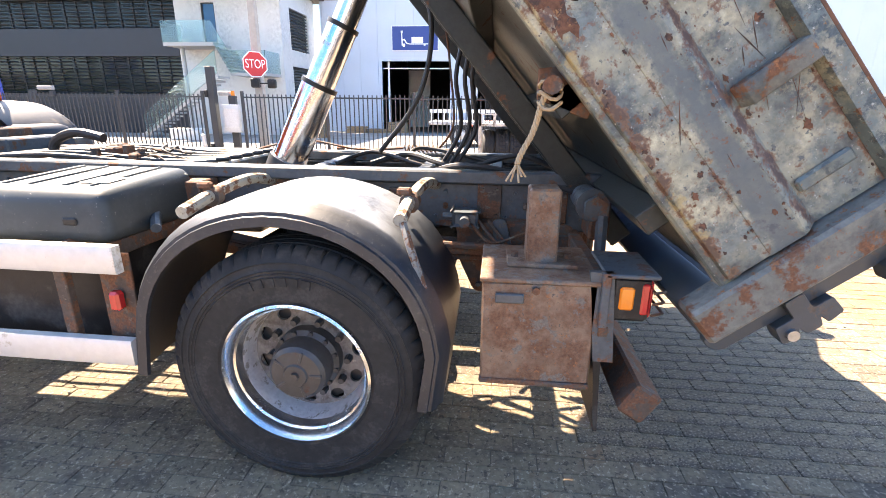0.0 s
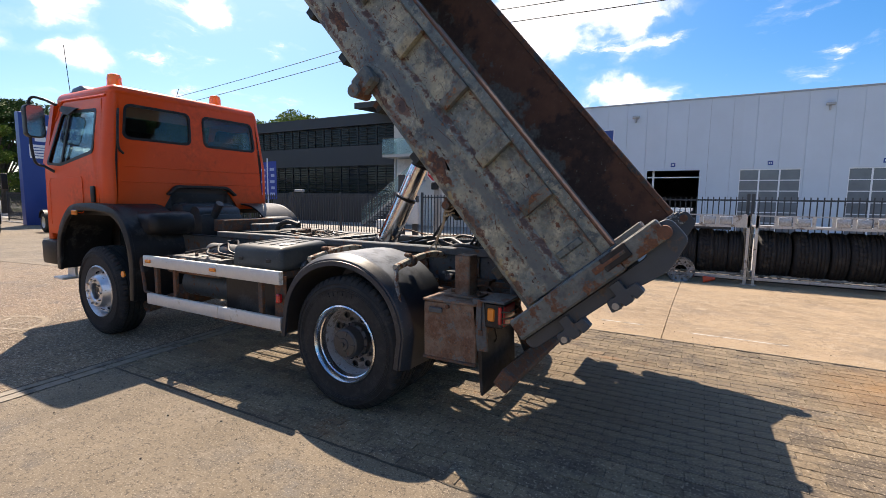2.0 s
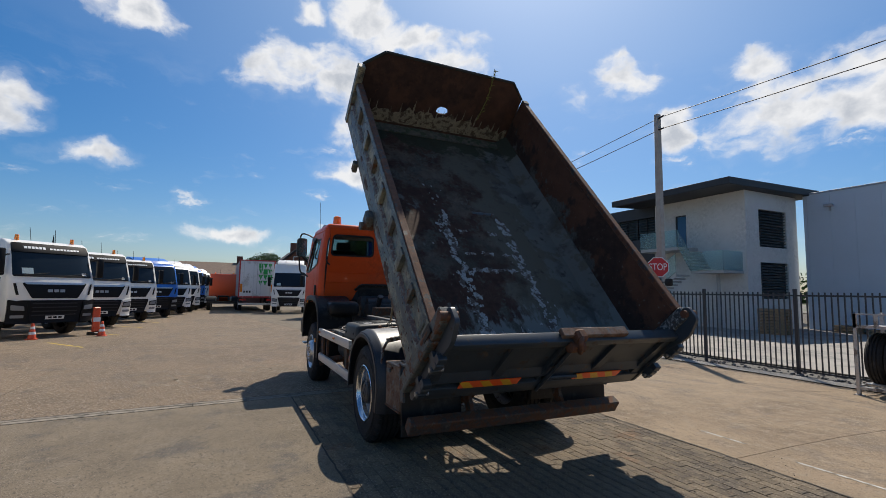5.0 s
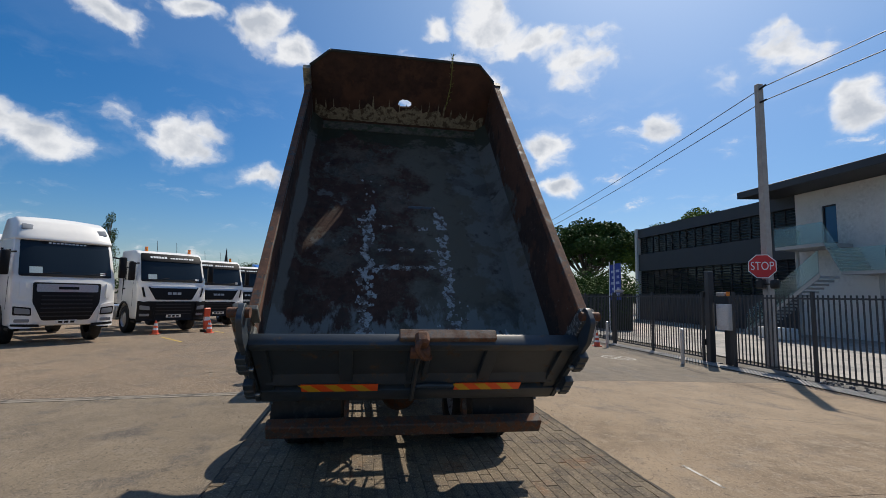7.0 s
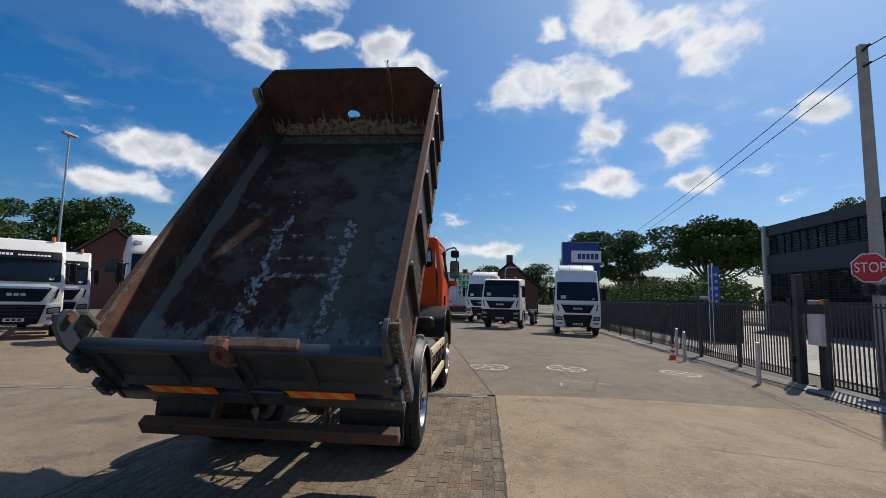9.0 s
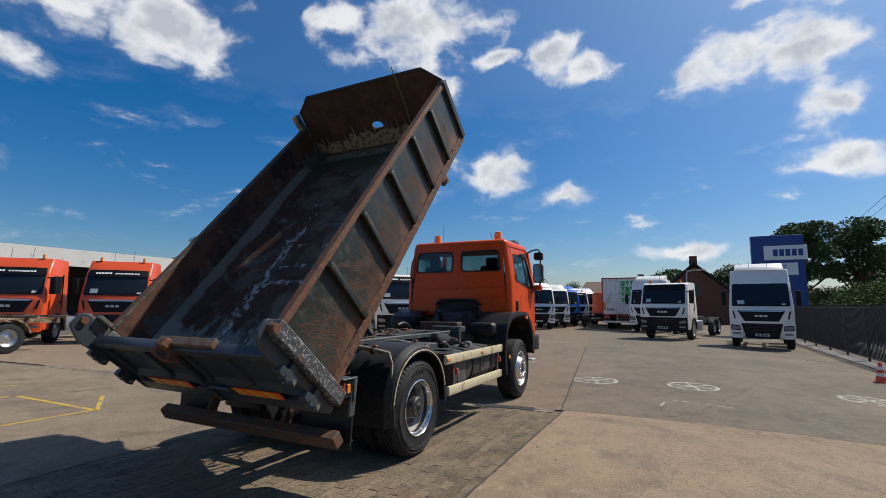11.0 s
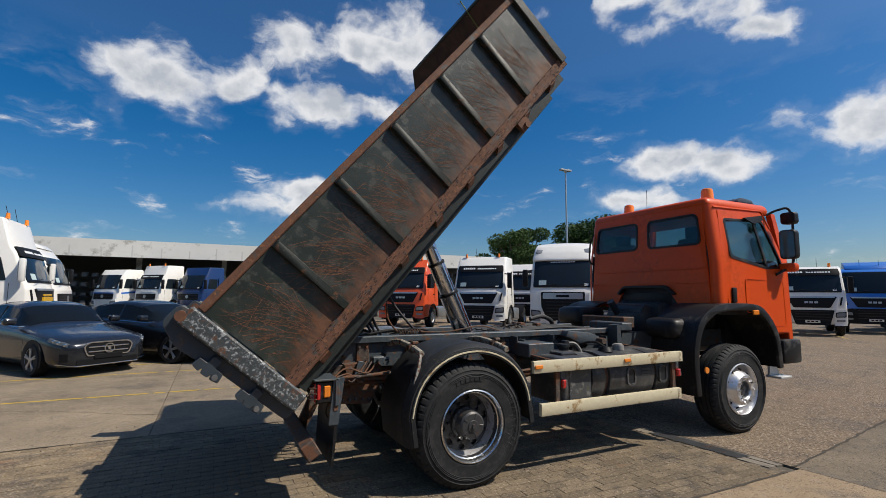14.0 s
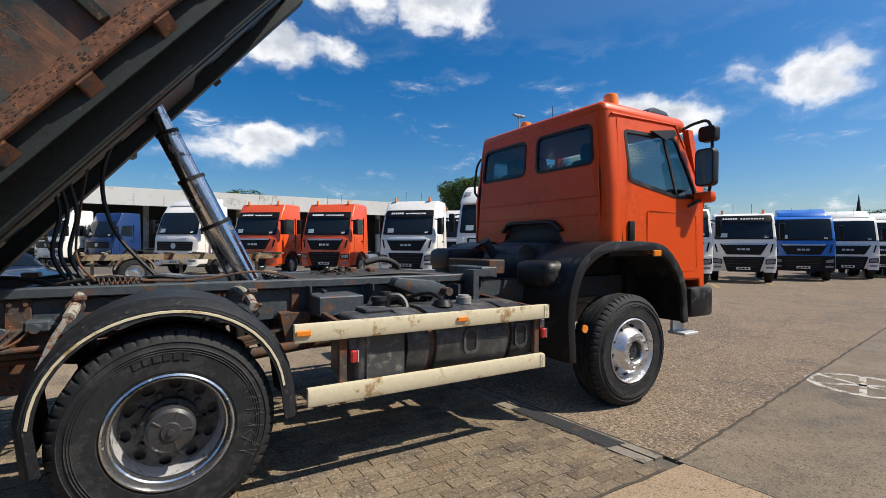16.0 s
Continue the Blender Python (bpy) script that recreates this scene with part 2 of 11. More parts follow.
RAM_STEEL = material("ram steel", (0.60, 0.60, 0.62), 0.16, 1.0, grain=0.06, bump=0.03, spots=[((0.14, 0.13, 0.12), 0.22, 7, 0.5, 0.4)])
HUB = material("hub grey", (0.035, 0.036, 0.038), 0.45, grain=0.25, spots=[(RUST_DARK, 0.22, 9, 0.8, 0)])
CHASSIS = material("chassis grey paint", (0.050, 0.063, 0.074), 0.45, grain=0.25, spots=[(RUST, 0.27, 9, 0.85, 0), ((0.10, 0.092, 0.08), 0.24, 22, 0.9, 0)], bump=0.3)
CHASSIS_RUST = material("rusty chassis steel", (0.060, 0.044, 0.036), 0.7, grain=0.35, spots=[(RUST, 0.46, 12, 0.9, 0), ((0.13, 0.11, 0.085), 0.24, 26, 0.9, 0)], bump=0.5)
RUSTY_BOX = material("rusty box paint", (0.165, 0.108, 0.074), 0.6, grain=0.3, grain_scale=12,
                     spots=[((0.12, 0.058, 0.032), 0.47, 9, 0.85, 0, 0.08), (RUST_BRIGHT, 0.2, 34, 0.9, 0), ((0.105, 0.098, 0.09), 0.3, 14, 0.5, 0), ((0.05, 0.045, 0.042), 0.2, 60, 0.6, 0)], bump=0.5)
RAIL = material("aluminium rail", (0.60, 0.60, 0.59), 0.38, 0.35, grain=0.05, spots=[((0.40, 0.37, 0.30), 0.17, 6, 0.6, 0.1)], bump=0.05)
RAIL_CREAM = material("cream rail paint", (0.58, 0.52, 0.36), 0.45, grain=0.06, spots=[((0.33, 0.22, 0.10), 0.26, 5, 0.8, 0)], bump=0.08)
BED_LEFT = material("weathered grey side paint", (0.275, 0.262, 0.180), 0.5, grain=0.2, grain_scale=6,
                    spots=[((0.115, 0.140, 0.135), 0.50, 3.2, 0.45, 0, 0.09), ((0.046, 0.058, 0.060), 0.34, 5.0, 0.42, 0, 0.06), ((0.37, 0.345, 0.24), 0.30, 5.2, 0.55, 0, 0.07), ((0.070, 0.085, 0.090), 0.22, 40, 0.5, 0), (RUST, 0.17, 17, 0.85, 0), ((0.36, 0.37, 0.35), 0.15, 75, 0.6, 0)], bump=0.5, bump_scale=45)
BED_SLATE = material("scuffed slate paint", (0.080, 0.105, 0.105), 0.42, grain=0.3, grain_scale=9,
                     spots=[((0.21, 0.20, 0.145), 0.38, 6, 0.5, 0, 0.08), ((0.045, 0.06, 0.062), 0.38, 12, 0.4, 0), ((0.32, 0.32, 0.28), 0.18, 42, 0.55, 0), (RUST, 0.22, 26, 0.85, 0), ((0.20, 0.11, 0.05), 0.14, 60, 0.9, 0)], bump=0.6, bump_scale=50)
BED_RIGHT = material("scratched green-black side paint", (0.023, 0.030, 0.024), 0.36, grain=0.3, grain_scale=3, low=(0.05, 0.42, 0.24),
                     spots=[((0.085, 0.040, 0.023), 0.12, 3.0, 0.75, 0, 0.10), ((0.11, 0.05, 0.025), 0.14, 15, 0.8, 0), ((0.045, 0.05, 0.042), 0.36, 9, 0.5, 0)], bump=0.3)
BED_RIB = material("dark rib paint", (0.022, 0.027, 0.026), 0.45, spec=0.35, grain=0.25, spots=[(RUST, 0.17, 9, 0.85, 0)], bump=0.3)
WALL_RIB = material("green-black rib paint", (0.017, 0.021, 0.018), 0.5, spec=0.22, grain=0.25, spots=[(RUST, 0.22, 11, 0.85, 0), ((0.06, 0.05, 0.04), 0.2, 40, 0.8, 0)], bump=0.3)
BED_INNER = material("worn bed floor", (0.100, 0.075, 0.054), 0.65, grain=0.3, grain_scale=9,
                     spots=[((0.062, 0.030, 0.020), 0.62, 1.1, 0.8, 0), ((0.085, 0.074, 0.058), 0.32, 3.3, 0.8, 0), ((0.07, 0.036, 0.024), 0.3, 6.0, 0.8, 0)], bump=0.45, bump_scale=30, spec=0.2)


class Layers:
    """Further stains and painted tones on a material, shaped by noise and by object-space place."""

    def __init__(self, mat):
        self.tree = mat.node_tree
        self.shader = self.tree.nodes["Principled BSDF"]
        self.colour = self.shader.inputs["Base Color"].links[0].from_socket
        self.place = self.tree.nodes.new("ShaderNodeTexCoord").outputs["Object"]
        xyz = self.tree.nodes.new("ShaderNodeSeparateXYZ")
        self.tree.links.new(self.place, xyz.inputs[0])
        self.x, self.y, self.z = xyz.outputs

    def math(self, op, a, b=0.0):
        n = self.tree.nodes.new("ShaderNodeMath")
        n.operation = op
        for i, v in enumerate((a, b)):
            if isinstance(v, (int, float)):
                n.inputs[i].default_value = v
            else:
                self.tree.links.new(v, n.inputs[i])
        return n.outputs[0]

    def ramp(self, v, a, b, c=0.0, d=1.0):
        n = self.tree.nodes.new("ShaderNodeMapRange")
        n.interpolation_type = "SMOOTHSTEP"
        for i, w in enumerate((a, b, c, d)):
            n.inputs[i + 1].default_value = w
        self.tree.links.new(v, n.inputs[0])
        return n.outputs[0]

    def noise(self, scale, detail=12.0, roughness=0.66, stretch=(1, 1, 1), shift=0.0):
        n = self.tree.nodes.new("ShaderNodeTexNoise")
        n.inputs["Scale"].default_value, n.inputs["Detail"].default_value, n.inputs["Roughness"].default_value = scale, detail, roughness
        m = self.tree.nodes.new("ShaderNodeMapping")
        m.inputs["Scale"].default_value, m.inputs["Location"].default_value = stretch, (shift, shift, shift)
        self.tree.links.new(self.place, m.inputs[0])
        self.tree.links.new(m.outputs[0], n.inputs["Vector"])
        return n.outputs["Fac"]

    def bump_at(self, v, centre, wide, gain):
        """gain at v = centre, falling to nothing at a distance of wide."""
        return self.ramp(self.math("ABSOLUTE", self.math("SUBTRACT", v, centre)), 0.0, wide, gain, 0.0)

    def lay(self, mask, colour, strength=1.0):
        n = self.tree.nodes.new("ShaderNodeMix")
        n.data_type = "RGBA"
        n.inputs["B"].default_value = (*colour, 1)
        self.tree.links.new(self.math("MULTIPLY", mask, strength), n.inputs["Factor"])
        self.tree.links.new(self.colour, n.inputs["A"])
        self.colour = n.outputs["Result"]
        self.tree.links.new(self.colour, self.shader.inputs["Base Color"])


# scraped grey concrete film towards the right and the head, rust left bare along the left half, pale scrapes at the tail
lay = Layers(BED_INNER)
grey_side = lay.math("ADD", lay.ramp(lay.y, 0.55, -0.85, -0.24, 0.26), lay.ramp(lay.x, 1.6, 3.3, -0.03, 0.13))
lay.lay(lay.ramp(lay.math("ADD", grey_side, lay.noise(1.9)), 0.44, 0.60), (0.118, 0.103, 0.077))
lay.lay(lay.ramp(lay.math("ADD", lay.ramp(lay.y, -0.35, -0.95, -0.12, 0.10), lay.noise(2.6, shift=4.0)), 0.50, 0.57), (0.150, 0.150, 0.138), 0.8)
lay.lay(lay.ramp(lay.noise(5.5, shift=9.0), 0.57, 0.68), (0.038, 0.026, 0.020), 0.75)
lay.lay(lay.ramp(lay.noise(1.6, shift=6.0), 0.52, 0.62), (0.052, 0.040, 0.030), 0.55)
lay.lay(lay.ramp(lay.noise(14.0, stretch=(0.3, 1, 1), shift=3.0), 0.62, 0.70), (0.17, 0.16, 0.14), 0.5)
left_edge = lay.math("ADD", lay.ramp(lay.y, 1.05, 1.16, -0.3, 0.14), lay.noise(3.5, stretch=(0.4, 1, 1), shift=2.0))
lay.lay(lay.ramp(left_edge, 0.50, 0.62), (0.150, 0.140, 0.118), 0.85)
tail = lay.math("ADD", lay.noise(4.5, stretch=(0.45, 1, 1)), lay.ramp(lay.x, 0.0, 0.95, 0.24, -0.12))
lay.lay(lay.ramp(tail, 0.58, 0.66), (0.190, 0.190, 0.176), 0.85)
head_moss = lay.math("ADD", lay.noise(3.4, 10.0, 0.65), lay.ramp(lay.x, 2.9, 3.75, -0.2, 0.22))
lay.lay(lay.ramp(head_moss, 0.54, 0.64), (0.034, 0.036, 0.020), 0.85)
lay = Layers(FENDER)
# pale bluish crown: dust, with the sky's sheen painted into it
dusty_sheen = lay.math("MULTIPLY", lay.ramp(lay.z, 0.98, 1.17), lay.ramp(lay.y, -1.19, -1.13))
lay.lay(lay.math("MULTIPLY", dusty_sheen, lay.ramp(lay.noise(7.0), 0.25, 0.60)), (0.21, 0.228, 0.25), 0.85)
# drop side: slate band along the fold, rust creeping out of the folds and edges, two burnt patches
lay = Layers(BED_LEFT)
band = lay.math("ADD", lay.bump_at(lay.z, 0.225, 0.10, 0.30), lay.noise(7.0, stretch=(0.5, 1, 1)))
lay.lay(lay.ramp(band, 0.62, 0.78), (0.070, 0.090, 0.098), 0.85)
for centre, wide, gain, cut in ((0.310, 0.035, 0.20, 0.655), (0.165, 0.022, 0.12, 0.66), (0.045, 0.045, 0.19, 0.65), (0.535, 0.03, 0.17, 0.66)):
    edge_ = lay.math("ADD", lay.bump_at(lay.z, centre, wide, gain), lay.noise(24.0, shift=centre * 20))
    lay.lay(lay.ramp(edge_, cut - 0.05, cut + 0.04), (0.135, 0.066, 0.036), 0.9)
    lay.lay(lay.ramp(edge_, cut + 0.03, cut + 0.10), (0.060, 0.034, 0.026), 0.85)
yellow = lay.math("ADD", lay.bump_at(lay.z, 0.04, 0.05, 0.14), lay.noise(9.0, shift=31.0))
lay.lay(lay.ramp(yellow, 0.66, 0.74), (0.36, 0.27, 0.11), 0.6)
for f, n, wide in ((1.52, 0.13, 0.17), (1.02, 0.085, 0.13), (2.36, 0.13, 0.20)):
    far_ = lay.math("SQRT", lay.math("ADD", lay.math("POWER", lay.math("SUBTRACT", lay.x, f), 2.0), lay.math("POWER", lay.math("MULTIPLY", lay.math("SUBTRACT", lay.z, n), 1.9), 2.0)))
    burn = lay.math("ADD", lay.ramp(far_, 0.0, wide, 0.36, -0.15), lay.noise(11.0, shift=f))
    lay.lay(lay.ramp(burn, 0.58, 0.66), (0.120, 0.058, 0.034), 0.95)
    lay.lay(lay.ramp(burn, 0.72, 0.82), (0.045, 0.026, 0.022), 0.9)
lay.lay(lay.ramp(lay.noise(46.0, 6.0, 0.6, shift=13.0), 0.66, 0.70), (0.100, 0.050, 0.030), 0.8)
lay.lay(lay.ramp(lay.noise(30.0, 8.0, 0.7, stretch=(0.25, 1, 1), shift=17.0), 0.68, 0.73), (0.34, 0.33, 0.26), 0.7)
lay = Layers(BED_RIGHT)
for f in (0.42, 1.08, 1.74, 2.38, 3.02, 3.62):
    near = lay.bump_at(lay.x, f, 0.36, 0.20)
    smear = lay.math("ADD", lay.math("ADD", near, lay.ramp(lay.z, 0.05, 0.52, 0.16, -0.20)), lay.noise(9.0, stretch=(1.6, 1, 0.6), shift=f))
    lay.lay(lay.ramp(smear, 0.64, 0.80), (0.085, 0.039, 0.021), 0.65)
    lay.lay(lay.ramp(smear, 0.76, 0.86), (0.16, 0.070, 0.032), 0.7)
BED_RUST = material("rusted bed wall", (0.074, 0.033, 0.019), 0.8, grain=0.3, grain_scale=6,
                    spots=[((0.045, 0.022, 0.015), 0.5, 1.3, 0.85, 0), ((0.10, 0.042, 0.022), 0.16, 14, 0.9, 0)], bump=0.4)
BED_LINING = material("rusted bed lining, scraped below", (0.102, 0.042, 0.022), 0.8, grain=0.25, grain_scale=6, low=(0.08, 0.50, 0.34),
                      spots=[((0.085, 0.083, 0.074), 0.12, 4.5, 0.6, 0), ((0.045, 0.023, 0.016), 0.42, 1.5, 0.85, 0), ((0.16, 0.15, 0.13), 0.15, 22, 0.6, 0)], bump=0.4)
BED_RUST_RAIL = material("rusty bed rail", (0.12, 0.052, 0.028), 0.8, grain=0.35, grain_scale=14, spots=[((0.05, 0.046, 0.042), 0.30, 9, 0.6, 0), (RUST_BRIGHT, 0.24, 30, 0.9, 0)], bump=0.6)
GATE = material("tailgate slate paint", (0.034, 0.046, 0.058), 0.42, grain=0.1, grain_scale=8, spots=[((0.09, 0.07, 0.055), 0.24, 7, 0.8, 0)], bump=0.1)
POST_RUST = material("flaking post paint", (0.115, 0.120, 0.108), 0.6, grain=0.3, spots=[((0.05, 0.066, 0.070), 0.36, 5, 0.5, 0, 0.06), (RUST, 0.36, 9, 0.85, 0), (RUST_BRIGHT, 0.22, 30, 0.9, 0)], bump=0.6)
GALV_PIN = material("worn pin steel", (0.30, 0.31, 0.32), 0.35, 0.8, grain=0.2, bump=0.1)
POST_FLAKE = material("flaking white over slate", (0.040, 0.048, 0.052), 0.5, grain=0.2, spots=[((0.30, 0.32, 0.325), 0.33, 34, 0.6, 0), ((0.42, 0.44, 0.44), 0.20, 55, 0.6, 0), (RUST, 0.25, 14, 0.85, 0), (RUST_BRIGHT, 0.16, 40, 0.9, 0)], bump=0.6)
SIGN_LENS = material("clear lens", (0.55, 0.53, 0.52), 0.2, bump=0, grain=0.05)
AMBER = material("amber lens", (0.75, 0.22, 0.02), 0.18, bump=0, coat=0.5, grain=0.05)
RED_LENS = material("red lens", (0.45, 0.02, 0.02), 0.18, bump=0, coat=0.5, grain=0.05)
WIN_DARK = glass_mat("dark window glass")
CAB_GLASS = glass_mat("cab glass", (0.36, 0.46, 0.46), 0.02, transmission=1.0)
SEAT = material("seat cloth", (0.05, 0.05, 0.055), 0.9)

# ---- building tools ----
def ground_z(x, y):
    s = lambda a, b, v: (lambda t: t * t * (3 - 2 * t))(min(1.0, max(0.0, (v - a) / (b - a))))
    return max(-0.22, -0.20 * s(3.2, 9.5, y) - 0.12 * s(10, 25, -x))


def bm_box(lo, hi, bevel=0.0, segments=1, m=None):
    bm = bmesh.new()
    bmesh.ops.create_cube(bm, size=1)
    lo, hi = Vector(lo), Vector(hi)
    for v in bm.verts:
        v.co = Vector((lo[i] + (v.co[i] + 0.5) * (hi[i] - lo[i]) for i in range(3)))
    if bevel:
        bmesh.ops.bevel(bm, geom=bm.edges[:], offset=bevel, segments=segments, profile=0.5, affect="EDGES", clamp_overlap=True)
    if m is not None:
        bm.transform(m)
    return bm


def bm_prism(points, a, b, axis="y", bevel=0.0, segments=1):
    """A flat outline of (u, v) pairs drawn out from a to b: axis y: (x, z), axis x: (y, z), axis z: (x, y)."""
    def place(u, v, w):
        return {"y": (u, w, v), "x": (w, u, v), "z": (u, v, w)}[axis]
    bm = bmesh.new()
    one = [bm.verts.new(place(u, v, a)) for u, v in points]
    two = [bm.verts.new(place(u, v, b)) for u, v in points]
    n = len(points)
    bm.faces.new(one)
    bm.faces.new(two[::-1])
    for i in range(n):
        bm.faces.new((one[i], two[i], two[(i + 1) % n], one[(i + 1) % n]))
    bmesh.ops.recalc_face_normals(bm, faces=bm.faces[:])
    if bevel:
        bmesh.ops.bevel(bm, geom=bm.edges[:], offset=bevel, segments=segments, profile=0.5, affect="EDGES", clamp_overlap=True)
    return bm


def bm_rod(p, q, r, r2=None, sides=12, caps=True):
    p, q = Vector(p), Vector(q)
    bm = bmesh.new()
    d = q - p
    bmesh.ops.create_cone(bm, cap_ends=caps, segments=sides, radius1=r, radius2=r if r2 is None else r2, depth=d.length)
    bm.transform(Matrix.Translation((p + q) / 2) @ d.to_track_quat("Z", "Y").to_matrix().to_4x4())
    return bm


def bm_pipe(points, r, sides=8):
    """A round pipe or hose along a list of points."""
    bm = bmesh.new()
    pts = [Vector(p) for p in points]
    rings = []
    side = None
    for i, p in enumerate(pts):
        d = (pts[min(i + 1, len(pts) - 1)] - pts[max(i - 1, 0)]).normalized()
        if side is None:
            side = d.orthogonal().normalized()
        side = (side - d * side.dot(d)).normalized()
        other = d.cross(side)
        rings.append([bm.verts.new(p + (side * math.cos(t) + other * math.sin(t)) * r) for t in (2 * math.pi * k / sides for k in range(sides))])
    for a, b in zip(rings, rings[1:]):
        for k in range(sides):
            bm.faces.new((a[k], a[(k + 1) % sides], b[(k + 1) % sides], b[k]))
    bm.faces.new(rings[0][::-1])
    bm.faces.new(rings[-1])
    return bm


def curve_points(points, steps=6):
    """A smooth line through the points."""
    pts = [Vector(p) for p in points]
    out = []
    for i in range(len(pts) - 1):
        p0, p1, p2, p3 = pts[max(i - 1, 0)], pts[i], pts[i + 1], pts[min(i + 2, len(pts) - 1)]
        for k in range(steps):
            t = k / steps
            out.append(0.5 * ((2 * p1) + (p2 - p0) * t + (2 * p0 - 5 * p1 + 4 * p2 - p3) * t * t + (3 * p1 - p0 - 3 * p2 + p3) * t ** 3))
    out.append(pts[-1])
    return out


def bm_lathe(profile, steps=40, axis="y", close=False):
    """Turns (radius, along) pairs about an axis."""
    bm = bmesh.new()
    rings = []
    for k in range(steps):
        t = 2 * math.pi * k / steps
        c, s = math.cos(t), math.sin(t)
        ring = []
        for r, h in profile:
            co = {"y": (r * c, h, r * s), "z": (r * c, r * s, h), "x": (h, r * c, r * s)}[axis]
            ring.append(bm.verts.new(co))
        rings.append(ring)
    n = len(profile)
    for k in range(steps):
        a, b = rings[k], rings[(k + 1) % steps]
        for i in range(n if close else n - 1):
            j = (i + 1) % n
            bm.faces.new((a[i], a[j], b[j], b[i]))
    bmesh.ops.remove_doubles(bm, verts=bm.verts[:], dist=1e-5)
    bmesh.ops.recalc_face_normals(bm, faces=bm.faces[:])
    return bm


def bm_join(*parts):
    bm = bmesh.new()
    for b in parts:
        me = bpy.data.meshes.new("tmp")
        b.to_mesh(me)
        b.free()
        bm.from_mesh(me)
        bpy.data.meshes.remove(me)
    return bm


def bm_move(bm, m):
    bm.transform(m)
    return bm


def to_mesh(name, bm, mat, smooth=None):
    me = bpy.data.meshes.new(name)
    bm.normal_update()
    bm.to_mesh(me)
    bm.free()
    me.materials.append(mat)
    if smooth is None:
        smooth = 35
    if smooth and len(me.polygons) < 60000:
        me.polygons.foreach_set("use_smooth", [True] * len(me.polygons))
        me.set_sharp_from_angle(angle=radians(smooth))
    return me


def part(name, bm, mat, parent, label="", smooth=None):
    ob = new(name, to_mesh(name, bm, mat, smooth))
    ob.parent = parent
    if label:
        tagged(ob, label)
    return ob


def thing(name, label, category, group="", kind="", at=None, bm=None, mat=None):
    ob = new(name, to_mesh(name, bm, mat) if bm is not None else None)
    if bm is None:
        ob.empty_display_size = 0.2
    if at is not None:
        ob.matrix_world = at
    return tagged(ob, label, category, group, kind)


def structure(name, bm, mat, label="", category="", smooth=None):
    return tagged(new(name, to_mesh(name, bm, mat, smooth)), label, category, "", "structure")


def text_bm(words, size, depth=0.002):
    cu = bpy.data.curves.new("words", "FONT")
    cu.body, cu.size, cu.extrude, cu.align_x, cu.align_y = words, size, depth, "CENTER", "CENTER"
    ob = bpy.data.objects.new("words", cu)
    scene.collection.objects.link(ob)
    dg = bpy.context.evaluated_depsgraph_get()
    me = bpy.data.meshes.new_from_object(ob.evaluated_get(dg))
    bm = bmesh.new()
    bm.from_mesh(me)
    bpy.data.objects.remove(ob)
    bpy.data.curves.remove(cu)
    bpy.data.meshes.remove(me)
    return bm


def bm_plate(outer, holes, a, b, axis="y"):
    """A plate between a and b with an outline and holes cut through it: pairs as bm_prism takes them."""
    def place(u, v, w):
        return {"y": (u, w, v), "x": (w, u, v), "z": (u, v, w)}[axis]
    bm = bmesh.new()
    edges = []
    for loop in (outer, *holes):
        vs = [bm.verts.new(place(u, v, a)) for u, v in loop]
        edges += [bm.edges.new((vs[i], vs[(i + 1) % len(vs)])) for i in range(len(vs))]
    bmesh.ops.triangle_fill(bm, use_beauty=True, use_dissolve=False, edges=edges)
    faces = bm.faces[:]
    got = bmesh.ops.extrude_face_region(bm, geom=faces)
    shift = Vector(place(0, 0, b - a))
    bmesh.ops.translate(bm, vec=shift, verts=[v for v in got["geom"] if isinstance(v, bmesh.types.BMVert)])
    bmesh.ops.recalc_face_normals(bm, faces=bm.faces[:])
    return bm


def rounded(u0, v0, u1, v1, r, k=4):
    pts = []
    for cu, cv, a0 in ((u1 - r, v0 + r, -90), (u1 - r, v1 - r, 0), (u0 + r, v1 - r, 90), (u0 + r, v0 + r, 180)):
        for i in range(k + 1):
            t = radians(a0 + 90 * i / k)
            pts.append((cu + r * math.cos(t), cv + r * math.sin(t)))
    return pts


def rounded_poly(points, r, k=4):
    """An outline with its corners rounded by about r."""
    out = []
    n = len(points)
    for i in range(n):
        p0, p, p1 = Vector(points[i - 1]), Vector(points[i]), Vector(points[(i + 1) % n])
        a = p + (p0 - p).normalized() * min(r, (p0 - p).length * 0.45)
        b = p + (p1 - p).normalized() * min(r, (p1 - p).length * 0.45)
        for j in range(k + 1):
            t = j / k
            q = a * (1 - t) ** 2 + p * 2 * t * (1 - t) + b * t * t
            out.append((q.x, q.y))
    return out


def circle(u, v, r, k=16, squash=1.0, turn=0.0):
    pts = []
    for i in range(k):
        t = 2 * math.pi * i / k
        x, y = r * math.cos(t), r * squash * math.sin(t)
        pts.append((u + x * math.cos(turn) - y * math.sin(turn), v + x * math.sin(turn) + y * math.cos(turn)))
    return pts


